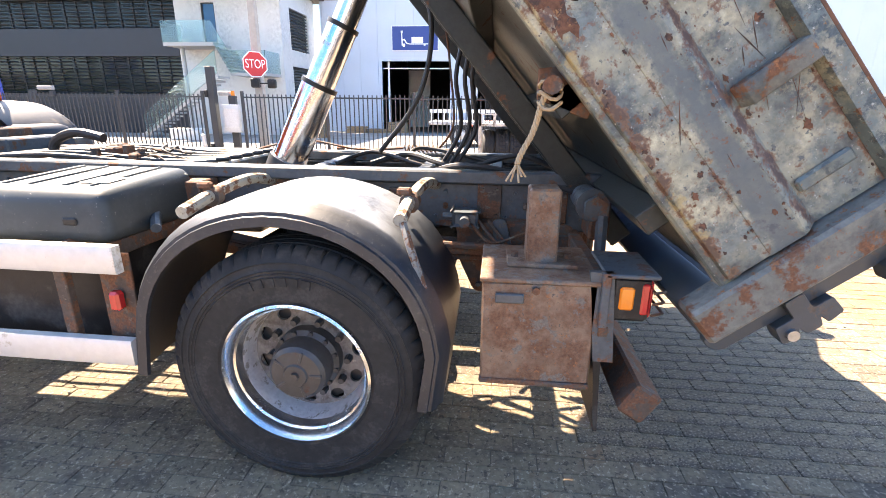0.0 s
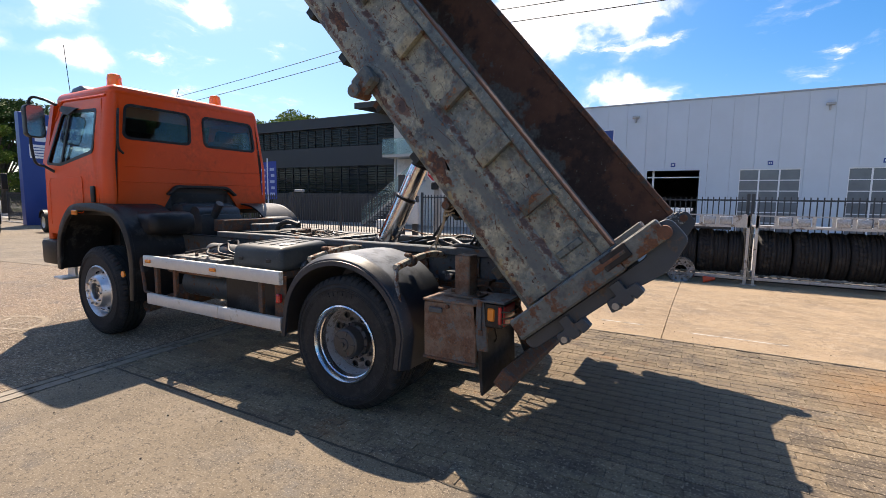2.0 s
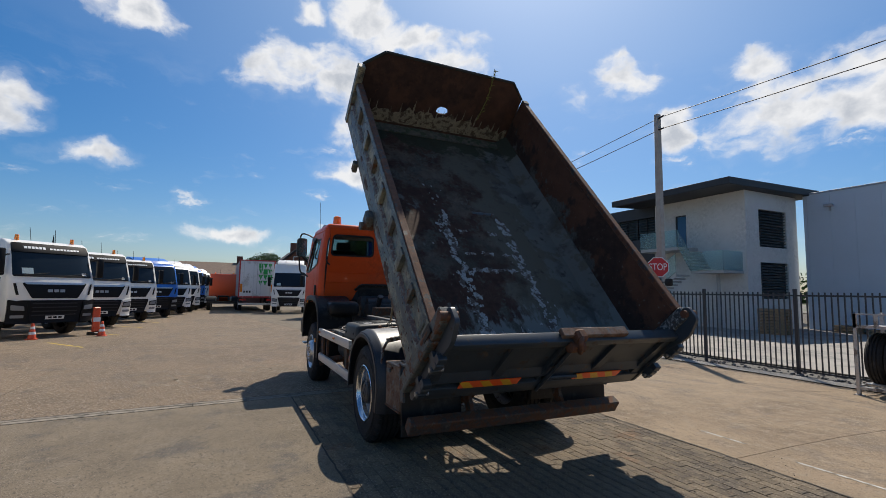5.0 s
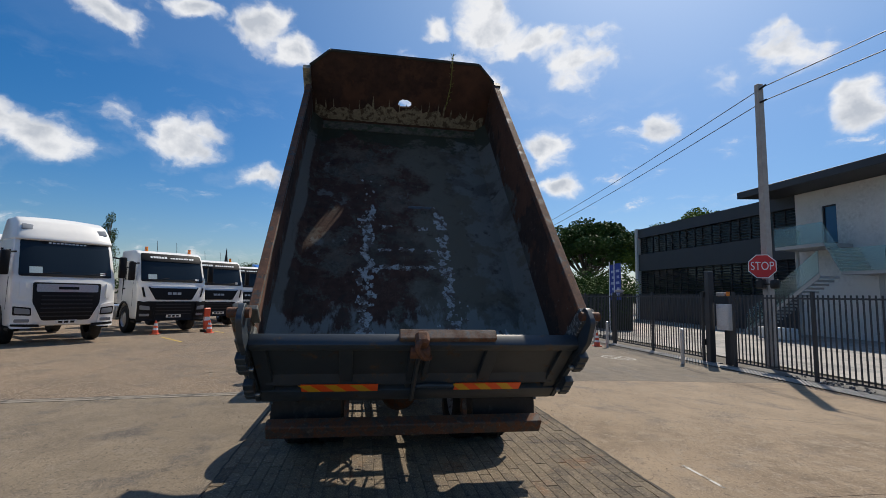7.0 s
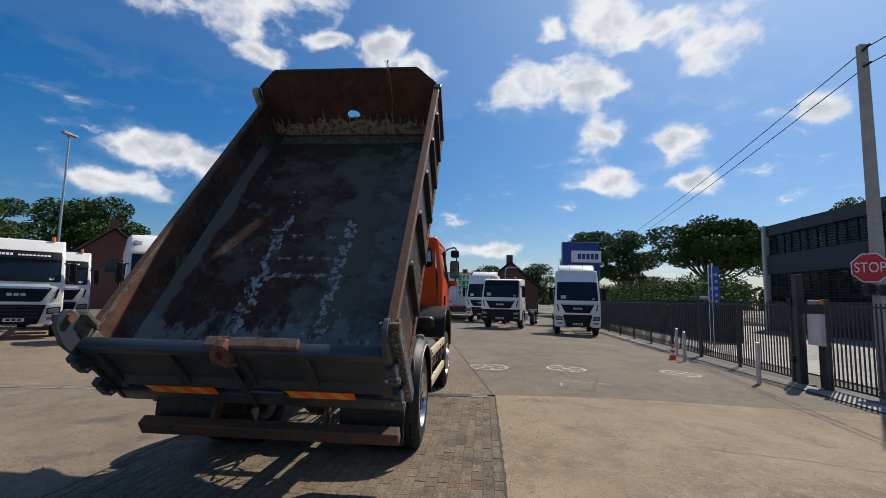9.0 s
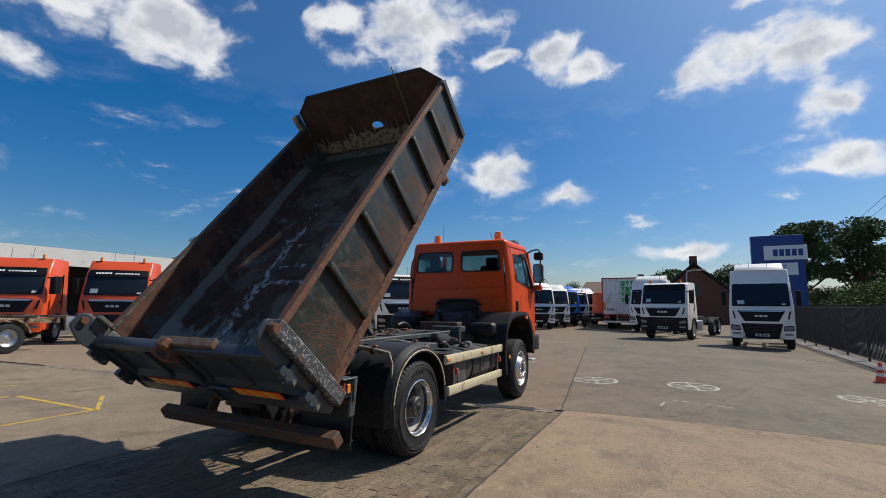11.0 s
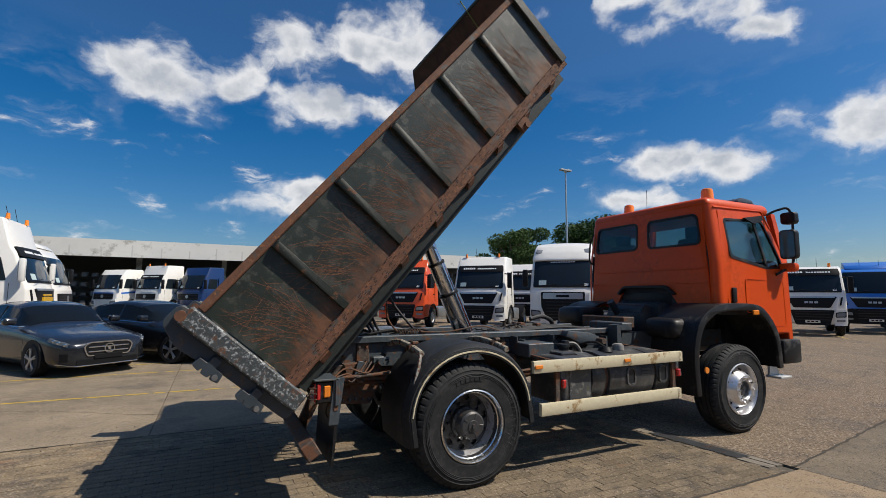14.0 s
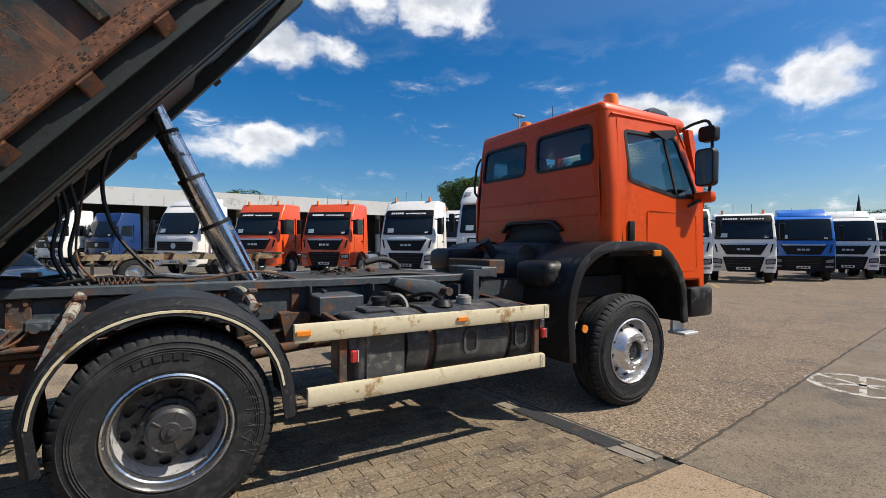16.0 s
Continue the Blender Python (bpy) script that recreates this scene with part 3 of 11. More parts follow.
# ---- yard and ground ----
SOIL = material("joint dirt", (0.085, 0.074, 0.058), 0.95, grain=0.3, bump=0.4)
FIELD = material("far ground", (0.16, 0.15, 0.13), 0.95, grain=0.25, grain_scale=0.4, spots=[((0.07, 0.09, 0.035), 0.4, 0.08, 0.95, 0)])
CONCRETE = material("yard concrete", (0.322, 0.234, 0.144), 0.85, grain=0.2, grain_scale=1.3, vary=0.10,
                    spots=[((0.260, 0.187, 0.116), 0.42, 0.35, 0.9, 0, 0.06), ((0.186, 0.142, 0.099), 0.27, 1.5, 0.75, 0, 0.07), ((0.348, 0.270, 0.184), 0.30, 6, 0.9, 0, 0.05), ((0.178, 0.131, 0.087), 0.27, 21, 0.9, 0), ((0.155, 0.117, 0.079), 0.29, 60, 0.9, 0), ((0.464, 0.365, 0.251), 0.29, 75, 0.9, 0)], bump=0.5, bump_scale=70)
CONCRETE_GREY = material("grey yard concrete", (0.206, 0.163, 0.111), 0.85, grain=0.22, grain_scale=1.1, vary=0.08,
                         spots=[((0.165, 0.130, 0.090), 0.44, 0.4, 0.85, 0, 0.06), ((0.098, 0.081, 0.063), 0.28, 1.4, 0.65, 0, 0.06), ((0.222, 0.182, 0.133), 0.30, 5, 0.9, 0, 0.05), ((0.108, 0.088, 0.064), 0.27, 20, 0.9, 0), ((0.090, 0.073, 0.055), 0.30, 55, 0.9, 0), ((0.323, 0.269, 0.196), 0.30, 75, 0.9, 0)], bump=0.45, bump_scale=70)
AGGREGATE = material("exposed aggregate concrete", (0.222, 0.160, 0.099), 0.9, grain=0.34, grain_scale=85, vary=0.08,
                     spots=[((0.170, 0.124, 0.079), 0.42, 0.45, 0.9, 0, 0.06), ((0.264, 0.213, 0.155), 0.34, 30, 0.9, 0), ((0.124, 0.098, 0.074), 0.30, 1.6, 0.8, 0, 0.06), ((0.090, 0.065, 0.048), 0.36, 36, 0.9, 0), ((0.400, 0.325, 0.240), 0.32, 44, 0.85, 0), ((0.270, 0.160, 0.100), 0.22, 30, 0.9, 0)], bump=0.8, bump_scale=100)
PAVER = material("paving brick", (0.183, 0.140, 0.090), 0.88, grain=0.2, grain_scale=40, vary=0.14,
                 spots=[((0.114, 0.092, 0.069), 0.36, 3.0, 0.9, 0), ((0.196, 0.110, 0.057), 0.2, 1.6, 0.9, 0), ((0.075, 0.059, 0.043), 0.33, 60, 0.9, 0), ((0.323, 0.263, 0.184), 0.32, 80, 0.9, 0)], bump=0.6, bump_scale=110)
for m in (CONCRETE, CONCRETE_GREY, AGGREGATE, PAVER):
    m.node_tree.nodes["Principled BSDF"].inputs["Diffuse Roughness"].default_value = 0.5
    m.node_tree.nodes["Principled BSDF"].inputs["Specular IOR Level"].default_value = 0.3
WHITE_PAINT = material("worn white road paint", (0.40, 0.38, 0.34), 0.8, spots=[((0.16, 0.135, 0.10), 0.38, 9, 0.9, 0)])
FAINT_PAINT = material("faint white road paint", (0.25, 0.208, 0.156), 0.85, spots=[((0.165, 0.13, 0.09), 0.62, 9, 0.9, 0)])
YELLOW_PAINT = material("worn yellow road paint", (0.440, 0.304, 0.032), 0.75, spots=[((0.176, 0.152, 0.120), 0.36, 5, 0.9, 0)])
ROAD = material("street concrete", (0.264, 0.248, 0.224), 0.85, grain=0.1, grain_scale=0.6, spots=[((0.208, 0.200, 0.188), 0.42, 0.5, 0.9, 0)], bump=0.2)
GRAVEL = material("dark gravel", (0.10, 0.095, 0.085), 0.9, grain=0.5, grain_scale=60, bump=0.8, bump_scale=60)


def sheet(x0, y0, x1, y1, step, lift, keep=None):
    bm = bmesh.new()
    nx, ny = max(1, round((x1 - x0) / step)), max(1, round((y1 - y0) / step))
    rows = []
    for i in range(nx + 1):
        x = x0 + (x1 - x0) * i / nx
        rows.append([bm.verts.new((x, y0 + (y1 - y0) * j / ny, ground_z(x, y0 + (y1 - y0) * j / ny) + lift)) for j in range(ny + 1)])
    for i in range(nx):
        for j in range(ny):
            bm.faces.new((rows[i][j], rows[i + 1][j], rows[i + 1][j + 1], rows[i][j + 1]))
    return bm


bm = sheet(-64, -40, 40, 60, 2.0, -0.035)
edge = [e for e in bm.edges if len(e.link_faces) == 1]
got = bmesh.ops.extrude_edge_only(bm, edges=edge)
for v in got["geom"]:
    if isinstance(v, bmesh.types.BMVert):
        d = Vector((v.co.x + 12, v.co.y - 10, 0)).normalized()
        v.co = Vector((v.co.x + d.x * 2500, v.co.y + d.y * 2500, -0.26))
ground = structure("ground", bm, SOIL, "bare ground under the yard", "ground", smooth=0)
bm = bmesh.new()
ring_in = [bm.verts.new(p) for p in ((-64, -40, -0.2), (40, -40, -0.2), (40, 60, -0.2), (-64, 60, -0.2))]
ring_out = [bm.verts.new(p) for p in ((-2400, -2400, -0.2), (2400, -2400, -0.2), (2400, 2400, -0.2), (-2400, 2400, -0.2))]
for i in range(4):
    bm.faces.new((ring_in[i], ring_in[(i + 1) % 4], ring_out[(i + 1) % 4], ring_out[i]))
bmesh.ops.recalc_face_normals(bm, faces=bm.faces[:])
far = structure("far_ground", bm, FIELD, "distant open ground round the yard", "ground", smooth=0)


def slab(corners, mat, parent, name="slab", thick=0.03, step=1.0, gap=0.0045):
    """A concrete slab over four corners, set back from its joints, following the fall of the yard."""
    mid = Vector((sum(c[0] for c in corners) / 4, sum(c[1] for c in corners) / 4))
    cs = []
    for c in corners:
        d = mid - Vector(c)
        cs.append(Vector((c[0] + (gap if d.x > 0 else -gap), c[1] + (gap if d.y > 0 else -gap))))
    nx = max(1, round(max((cs[1] - cs[0]).length, (cs[2] - cs[3]).length) / step))
    ny = max(1, round(max((cs[3] - cs[0]).length, (cs[2] - cs[1]).length) / step))
    bm = bmesh.new()
    rows = []
    for i in range(nx + 1):
        a, b = cs[0].lerp(cs[1], i / nx), cs[3].lerp(cs[2], i / nx)
        row = []
        for j in range(ny + 1):
            p = a.lerp(b, j / ny)
            row.append(bm.verts.new((p.x, p.y, ground_z(p.x, p.y))))
        rows.append(row)
    for i in range(nx):
        for j in range(ny):
            bm.faces.new((rows[i][j], rows[i + 1][j], rows[i + 1][j + 1], rows[i][j + 1]))
    got = bmesh.ops.extrude_edge_only(bm, edges=[e for e in bm.edges if len(e.link_faces) == 1])
    for v in got["geom"]:
        if isinstance(v, bmesh.types.BMVert):
            v.co.z -= thick
    bmesh.ops.recalc_face_normals(bm, faces=bm.faces[:])
    return part(name, bm, mat, parent, smooth=0)


yard = structure("pavement", sheet(-60, -30, 34, 9.0, 3.0, -0.032), SOIL, "concrete yard laid in large slabs with dirty joints", "pavement", smooth=0)
B0, B1 = -1.66, 2.13


def drain_x(y):
    """Where the drainage channel crosses the yard."""
    return -2.77 - 0.10 * (y - 0.19)


front = lambda y: drain_x(y) - 0.12
for x0, x1 in ((None, 2.0), (2.0, 7.0), (7.0, 12.0), (12.0, 18.0)):
    slab(((front(B1) if x0 is None else x0, B1), (x1, B1), (x1, 9.1), (front(9.1) if x0 is None else x0, 9.1)), CONCRETE, yard)
for y0, y1 in ((-6.3, B0), (-11.0, -6.3), (-16.0, -11.0), (-24.0, -16.0)):
    for x0, x1 in ((None, 2.6), (2.6, 7.6), (7.6, 13.0), (13.0, 19.0)):
        slab(((drain_x(y0) + 0.12 if x0 is None else x0, y0), (x1, y0), (x1, y1), (drain_x(y1) + 0.12 if x0 is None else x0, y1)), CONCRETE_GREY, yard)
xs = (None, -9.3, -16.3, -23.0, -31.0, -40.0, -52.0)
line = lambda x: 2.08 + 0.146 * (x + 3.1)
for a, b in zip(xs, xs[1:]):
    at = lambda y: front(y) if a is None else a
    la = line(front(2.08) if a is None else a)
    slab(((b, line(b)), (at(la), la), (at(9.1), 9.1), (b, 9.1)), CONCRETE_GREY, yard)
    for y0, y1 in ((-5.6, None), (-10.0, -5.6), (-14.5, -10.0), (-24, -14.5)):
        slab(((b, y0), (at(y0), y0), (at(la if y1 is None else y1), la if y1 is None else y1), (b, line(b) if y1 is None else y1)), AGGREGATE, yard)
# drainage channel across the front end of the paved strip
CHANNEL = material("channel concrete", (0.19, 0.165, 0.13), 0.85, grain=0.2, grain_scale=12, spots=[((0.10, 0.088, 0.072), 0.36, 5, 0.9, 0)], bump=0.4)
chan = structure("drain_channel", bm_prism([(drain_x(y) + d, y) for y, d in ((-24, -0.11), (-24, 0.11), (2.12, 0.11), (2.12, -0.11))], -0.04, -0.02, "z"), SOIL, "narrow concrete drainage channel", "drain")
y = -11.0
while y < 1.9:
    e = min(y + 0.992, 2.12)
    for d0, d1 in ((-0.108, -0.022), (0.0, 0.108)):
        piece = bm_prism([(drain_x(y) + d0, y), (drain_x(y) + d1, y), (drain_x(e) + d1, e), (drain_x(e) + d0, e)], -0.02, 0.003, "z")
        for v in piece.verts:
            v.co.z += ground_z(v.co.x, v.co.y)
        part("channel_stone", piece, CHANNEL, chan)
    y += 1.0
cover = structure("channel_cover", bm_prism([(-2.72, 0.72), (-2.90, 0.74), (-3.00, 1.72), (-2.82, 1.70)], 0.0035, 0.008, "z"), HUB, "dark cast drain cover", "drain")

# dirt packed along the edge of the paving, and stains on it
def ragged(points, wide, rnd_, lift):
    """A ribbon of uneven width along points, lying on the ground."""
    bm = bmesh.new()
    prev = None
    for i, (x, y) in enumerate(points):
        a, b = points[max(0, i - 1)], points[min(len(points) - 1, i + 1)]
        d = Vector((b[0] - a[0], b[1] - a[1])).normalized()
        w0, w1 = wide * rnd_.uniform(0.3, 1.0), wide * rnd_.uniform(0.3, 1.0)
        pair = [bm.verts.new((x + n[0], y + n[1], ground_z(x, y) + lift)) for n in ((-d.y * w0, d.x * w0), (d.y * w1, -d.x * w1))]
        if prev:
            bm.faces.new((prev[0], prev[1], pair[1], pair[0]))
        prev = pair
    return bm


rc = random.Random(31)
DIRT = material("packed dirt", (0.058, 0.048, 0.036), 0.95, grain=0.4, bump=0.7)
seams = [ragged([(-2.85 + 0.09 * k, 2.13 + rc.uniform(-0.006, 0.006)) for k in range(150)], 0.020, rc, 0.0045),
         ragged([(-2.45 + 0.09 * k, -1.66 + rc.uniform(-0.006, 0.006)) for k in range(120)], 0.014, rc, 0.0045),
         ragged([(front(2.1) - 0.09 * k, line(front(2.1) - 0.09 * k) + rc.uniform(-0.008, 0.008)) for k in range(140)], 0.022, rc, 0.0045),
         ragged([(front(-8 + 0.1 * k) + rc.uniform(-0.006, 0.006), -8 + 0.1 * k) for k in range(101)], 0.014, rc, 0.0045)]
tagged(new("joint_dirt", to_mesh("joint_dirt", bm_join(*seams), DIRT)), "dark dirt packed into the joints of the yard", "dirt", "", "stuff")

# cracks that wander over the slabs
cracks = []
for x, y, dx, dy, n in ((-3.3, 3.9, -0.10, 0.03, 60), (-4.6, -3.2, -0.09, 0.05, 50), (2.4, -2.6, 0.09, -0.06, 45), (-0.6, 4.5, 0.02, 0.10, 40), (-6.0, 0.4, -0.1, -0.02, 60), (4.5, 3.6, 0.06, 0.09, 45)):
    pts = []
    for k in range(n):
        pts.append((x, y))
        x, y = x + dx + rc.uniform(-0.035, 0.035), y + dy + rc.uniform(-0.035, 0.035)
    cracks.append(ragged(pts, 0.006, rc, 0.0035))
tagged(new("cracks", to_mesh("cracks", bm_join(*cracks), DIRT)), "fine dark cracks in the concrete slabs", "crack", "", "stuff")

# painted marks
def mark(name, bm, mat, label, category):
    return structure(name, bm, mat, label, category, smooth=0)


def drape(bm, lift=0.003):
    for v in bm.verts:
        v.co.z = ground_z(v.co.x, v.co.y) + lift
    return bm


def wheel_mark(x, y, r):
    bm = bmesh.new()
    rings = [[bm.verts.new((x + q * math.cos(t), y + q * math.sin(t), 0)) for t in (2 * math.pi * k / 40 for k in range(40))] for q in (r, r - 0.075)]
    for k in range(40):
        bm.faces.new((rings[0][k], rings[0][(k + 1) % 40], rings[1][(k + 1) % 40], rings[1][k]))
    for k in range(3):
        t = k * math.pi / 3 + 0.3
        d, n = Vector((math.cos(t), math.sin(t), 0)), Vector((-math.sin(t), math.cos(t), 0)) * 0.03
        m = Vector((x, y, 0))
        vs = [bm.verts.new(m + d * (r - 0.08) * a + n * b) for a, b in ((-1, -1), (1, -1), (1, 1), (-1, 1))]
        bm.faces.new(vs)
        for v in vs:
            v.co.z = 0.0
    return drape(bm, 0.003)


for x, y in ((-6.5, 2.05), (-6.75, 4.0), (-7.45, 7.05)):
    mark("road_mark", wheel_mark(x, y, 0.50), WHITE_PAINT, "white painted ring with spokes on the concrete", "road marking")
for x, y in ((-5.25, -1.72), (-4.57, -3.38)):
    mark("road_mark", wheel_mark(x, y, 0.57), FAINT_PAINT, "faint worn white painted ring on the concrete", "road marking")


def stripe(x0, y0, x1, y1, w):
    d = Vector((x1 - x0, y1 - y0)).normalized()
    n = Vector((-d.y, d.x)) * w / 2
    bm = bmesh.new()
    k = max(1, int(math.hypot(x1 - x0, y1 - y0)))
    prev = None
    for i in range(k + 1):
        x, y = x0 + (x1 - x0) * i / k, y0 + (y1 - y0) * i / k
        pair = (bm.verts.new((x + n.x, y + n.y, 0)), bm.verts.new((x - n.x, y - n.y, 0)))
        if prev:
            bm.faces.new((prev[0], prev[1], pair[1], pair[0]))
        prev = pair
    return drape(bm, 0.003)


for seg in ((2.3, 2.62, 3.3, 2.62), (1.2, 2.72, 1.75, 2.72), (-4.2, 3.48, -4.6, 3.53), (-4.88, 3.65, -4.78, 4.6)):
    mark("road_mark", stripe(*seg, 0.035), WHITE_PAINT, "short thin white line on the concrete", "road marking")
for seg in ((0.52, -6.6, 0.46, -4.25), (0.46, -4.2, -0.2, -5.35), (0.6, -6.7, 6.0, -6.65), (0.5, -4.28, 6.0, -4.4), (-0.3, -9.3, 6.0, -9.5), (-0.2, -8.0, 6.0, -8.1)):
    mark("road_mark", stripe(*seg, 0.07), YELLOW_PAINT, "worn yellow parking line on the concrete", "road marking")
for k in range(9):
    x = -12.0 - 3.8 * k
    mark("road_mark", stripe(x, -7.2 + 0.3 * k * 0.6, x + 1.6, -6.0 + 0.3 * k * 0.6, 0.09), YELLOW_PAINT, "worn yellow parking line on the concrete", "road marking")

# kerb strip at the gate and the street behind the fence
structure("kerb", drape(sheet(-40, 9.12, 20, 9.62, 1.0, 0.0), 0.02), ROAD, "pale concrete kerb strip along the fence", "kerb", smooth=0)
structure("gravel_strip", drape(sheet(-6, 9.64, 20, 10.6, 0.8, 0.0), 0.01), GRAVEL, "dark gravel strip under the fence", "gravel", smooth=0)
structure("road", drape(sheet(-60, 11.2, 40, 29.0, 3.0, 0.0), 0.006), ROAD, "pale concrete forecourt across the street", "road", smooth=0)
# strewn stones on the gravel strip, and grit on the paving
rg = random.Random(3)
bm = bmesh.new()
for k in range(520):
    x, y = rg.uniform(-4.5, 8), rg.uniform(9.66, 10.5)
    r = rg.uniform(0.02, 0.055)
    m = Matrix.Translation((x, y, -0.205 + r * 0.5)) @ Euler((rg.random() * 3, rg.random() * 3, rg.random() * 3)).to_matrix().to_4x4() @ Matrix.Diagonal((r * rg.uniform(0.7, 1.3), r, r * 0.7, 1))
    bmesh.ops.create_icosphere(bm, subdivisions=1, radius=1, matrix=m)
tagged(new("gravel_stones", to_mesh("gravel_stones", bm, material("gravel stone", (0.16, 0.15, 0.14), 0.9, grain=0.4))), "loose grey stones lying under the fence", "gravel", "", "stuff")
bm = bmesh.new()
for k in range(420):
    x, y = rg.uniform(-2.5, 4.5), rg.uniform(-2.4, 2.6)
    r = rg.uniform(0.003, 0.009)
    m = Matrix.Translation((x, y, 0.001 + r * 0.6)) @ Matrix.Diagonal((r * rg.uniform(0.7, 1.4), r, r * 0.7, 1))
    bmesh.ops.create_icosphere(bm, subdivisions=1, radius=1, matrix=m)
tagged(new("grit", to_mesh("grit", bm, material("grit", (0.17, 0.14, 0.105), 0.9, grain=0.5))), "small loose grit scattered on the paving", "grit", "", "stuff")

# ---- buildings across the street ----
CLAD = material("pale blue-grey cladding", (0.50, 0.56, 0.63), 0.5, grain=0.03, grain_scale=0.8, bump=0.03, vary=0.02)
WHITE_RENDER = material("white render", (0.62, 0.61, 0.585), 0.85, grain=0.03, grain_scale=2, spots=[((0.56, 0.55, 0.525), 0.3, 0.7, 0.85, 0, 0.15)], bump=0.08)
ANTHRACITE = material("anthracite cladding", (0.028, 0.030, 0.034), 0.55, grain=0.08, grain_scale=1.0, bump=0.03)
LOUVRE = material("dark louvre", (0.035, 0.036, 0.04), 0.4, 0.2, bump=0)
GLASS_BLUE = glass_mat("blue reflecting glass", (0.05, 0.13, 0.24), 0.03)
DOOR_PANE = material("dusty door pane", (0.14, 0.16, 0.18), 0.15, grain=0.15, grain_scale=1.5, bump=0)
WHITE_FRAME = material("white metal frame", (0.72, 0.74, 0.76), 0.4, bump=0, grain=0.03)
BALUSTRADE = glass_mat("frosted green glass", (0.66, 0.84, 0.83), 0.10, transmission=0.93)
SIGN_BLUE = material("blue sign", (0.012, 0.045, 0.22), 0.35, bump=0, grain=0.04)
SIGN_WHITE = material("white sign shape", (0.75, 0.77, 0.78), 0.4, bump=0, grain=0.02)
# the shade inside the hall is put into this dark tone
INSIDE = material("hall interior coloured dim", (0.07, 0.068, 0.065), 0.9, grain=0.3, grain_scale=0.7, bump=0)

GZ = -0.21
WY = 29.0
hall = thing("warehouse", "long pale blue-grey panelled warehouse with roller doors", "warehouse")
OPEN = [(-6.82, -2.35, 4.25), (-1.0, 1.98, 3.60), (4.06, 7.0, 3.60), (9.07, 12.04, 3.60), (14.1, 17.0, 3.62)]
cuts = sorted({-10.6 + 1.18 * k for k in range(46)} | {v for o in OPEN for v in o[:2]})
for a, b in zip(cuts, cuts[1:]):
    if b - a < 0.02:
        continue
    top = next((o[2] for o in OPEN if o[0] - 0.01 <= a and b <= o[1] + 0.01), None)
    seam0 = 0.0 if any(abs(a - v) < 0.001 for o in OPEN for v in o[:2]) else 0.004
    seam1 = 0.0 if any(abs(b - v) < 0.001 for o in OPEN for v in o[:2]) else 0.004
    part("wall_panel", bm_box((a + seam0, WY, GZ if top is None else top), (b - seam1, WY + 0.12, 7.82)), CLAD, hall)
part("wall_core", bm_box((-10.6, WY + 0.13, 4.3), (43, WY + 0.3, 7.8)), ANTHRACITE, hall)
part("parapet_cap", bm_box((-10.7, WY - 0.05, 7.82), (43, WY + 0.35, 7.92), 0.01), material("grey cap", (0.30, 0.33, 0.37), 0.5), hall, "grey metal parapet cap")
part("roof", bm_box((-10.6, WY + 0.3, 7.5), (43, WY + 30, 7.7)), ANTHRACITE, hall)
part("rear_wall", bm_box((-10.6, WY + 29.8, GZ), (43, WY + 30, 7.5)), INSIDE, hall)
part("side_wall", bm_box((-10.8, WY, GZ), (-10.61, WY + 30, 7.8)), CLAD, hall)
part("side_wall", bm_box((43, WY, GZ), (43.2, WY + 30, 7.8)), CLAD, hall)
for x0, x1, top in OPEN[:2]:
    part("door_track", bm_join(bm_box((x0 + 0.02, WY + 0.32, top - 0.45), (x1 - 0.02, WY + 0.38, top - 0.38)), bm_box((x0 + 0.3, WY + 0.4, 0), (x0 + 0.42, WY + 0.5, top))), WHITE_FRAME, hall)
part("inner_partition", bm_box((-6.7, WY + 9, GZ), (-4.9, WY + 9.1, 4.3)), WHITE_RENDER, hall)
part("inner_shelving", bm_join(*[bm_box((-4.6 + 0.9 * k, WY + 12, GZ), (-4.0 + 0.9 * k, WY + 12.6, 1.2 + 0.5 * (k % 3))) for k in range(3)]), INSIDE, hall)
part("inner_rack", bm_join(*[bm_box((-0.8 + 0.7 * k, WY + 2.0, GZ), (-0.3 + 0.7 * k, WY + 2.8, 0.9 + 0.4 * (k % 2))) for k in range(4)]), INSIDE, hall, "stored goods inside the open door, coloured dim")
for x0, x1, top in OPEN[2:]:
    dd = part("sectional_door", bm_box((x0, WY + 0.06, GZ), (x1, WY + 0.10, top)), DOOR_PANE, hall, "closed sectional door with rows of panes")
    for k in range(4):
        x = x0 + (x1 - x0) * k / 3
        part("door_mullion", bm_box((max(x0, x - 0.04), WY + 0.03, GZ), (min(x1, x + 0.04), WY + 0.06, top)), WHITE_FRAME, dd)
    for k in range(7):
        z = top - 0.62 * k
        if z > GZ:
            part("door_rail", bm_box((x0, WY + 0.035, z - 0.05), (x1, WY + 0.058, z)), WHITE_FRAME, dd)
for x0, x1, top in OPEN[1:]:
    xm = (x0 + x1) / 2
    plq = part("bay_plate", bm_box((xm - 0.13, WY - 0.02, top + 0.22), (xm + 0.13, WY, top + 0.46)), SIGN_BLUE, hall, "small blue bay plate")
    part("plate_bars", bm_join(bm_box((xm - 0.07, WY - 0.024, top + 0.29), (xm - 0.02, WY - 0.02, top + 0.39)), bm_box((xm + 0.02, WY - 0.024, top + 0.29), (xm + 0.07, WY - 0.02, top + 0.39))), SIGN_WHITE, plq)
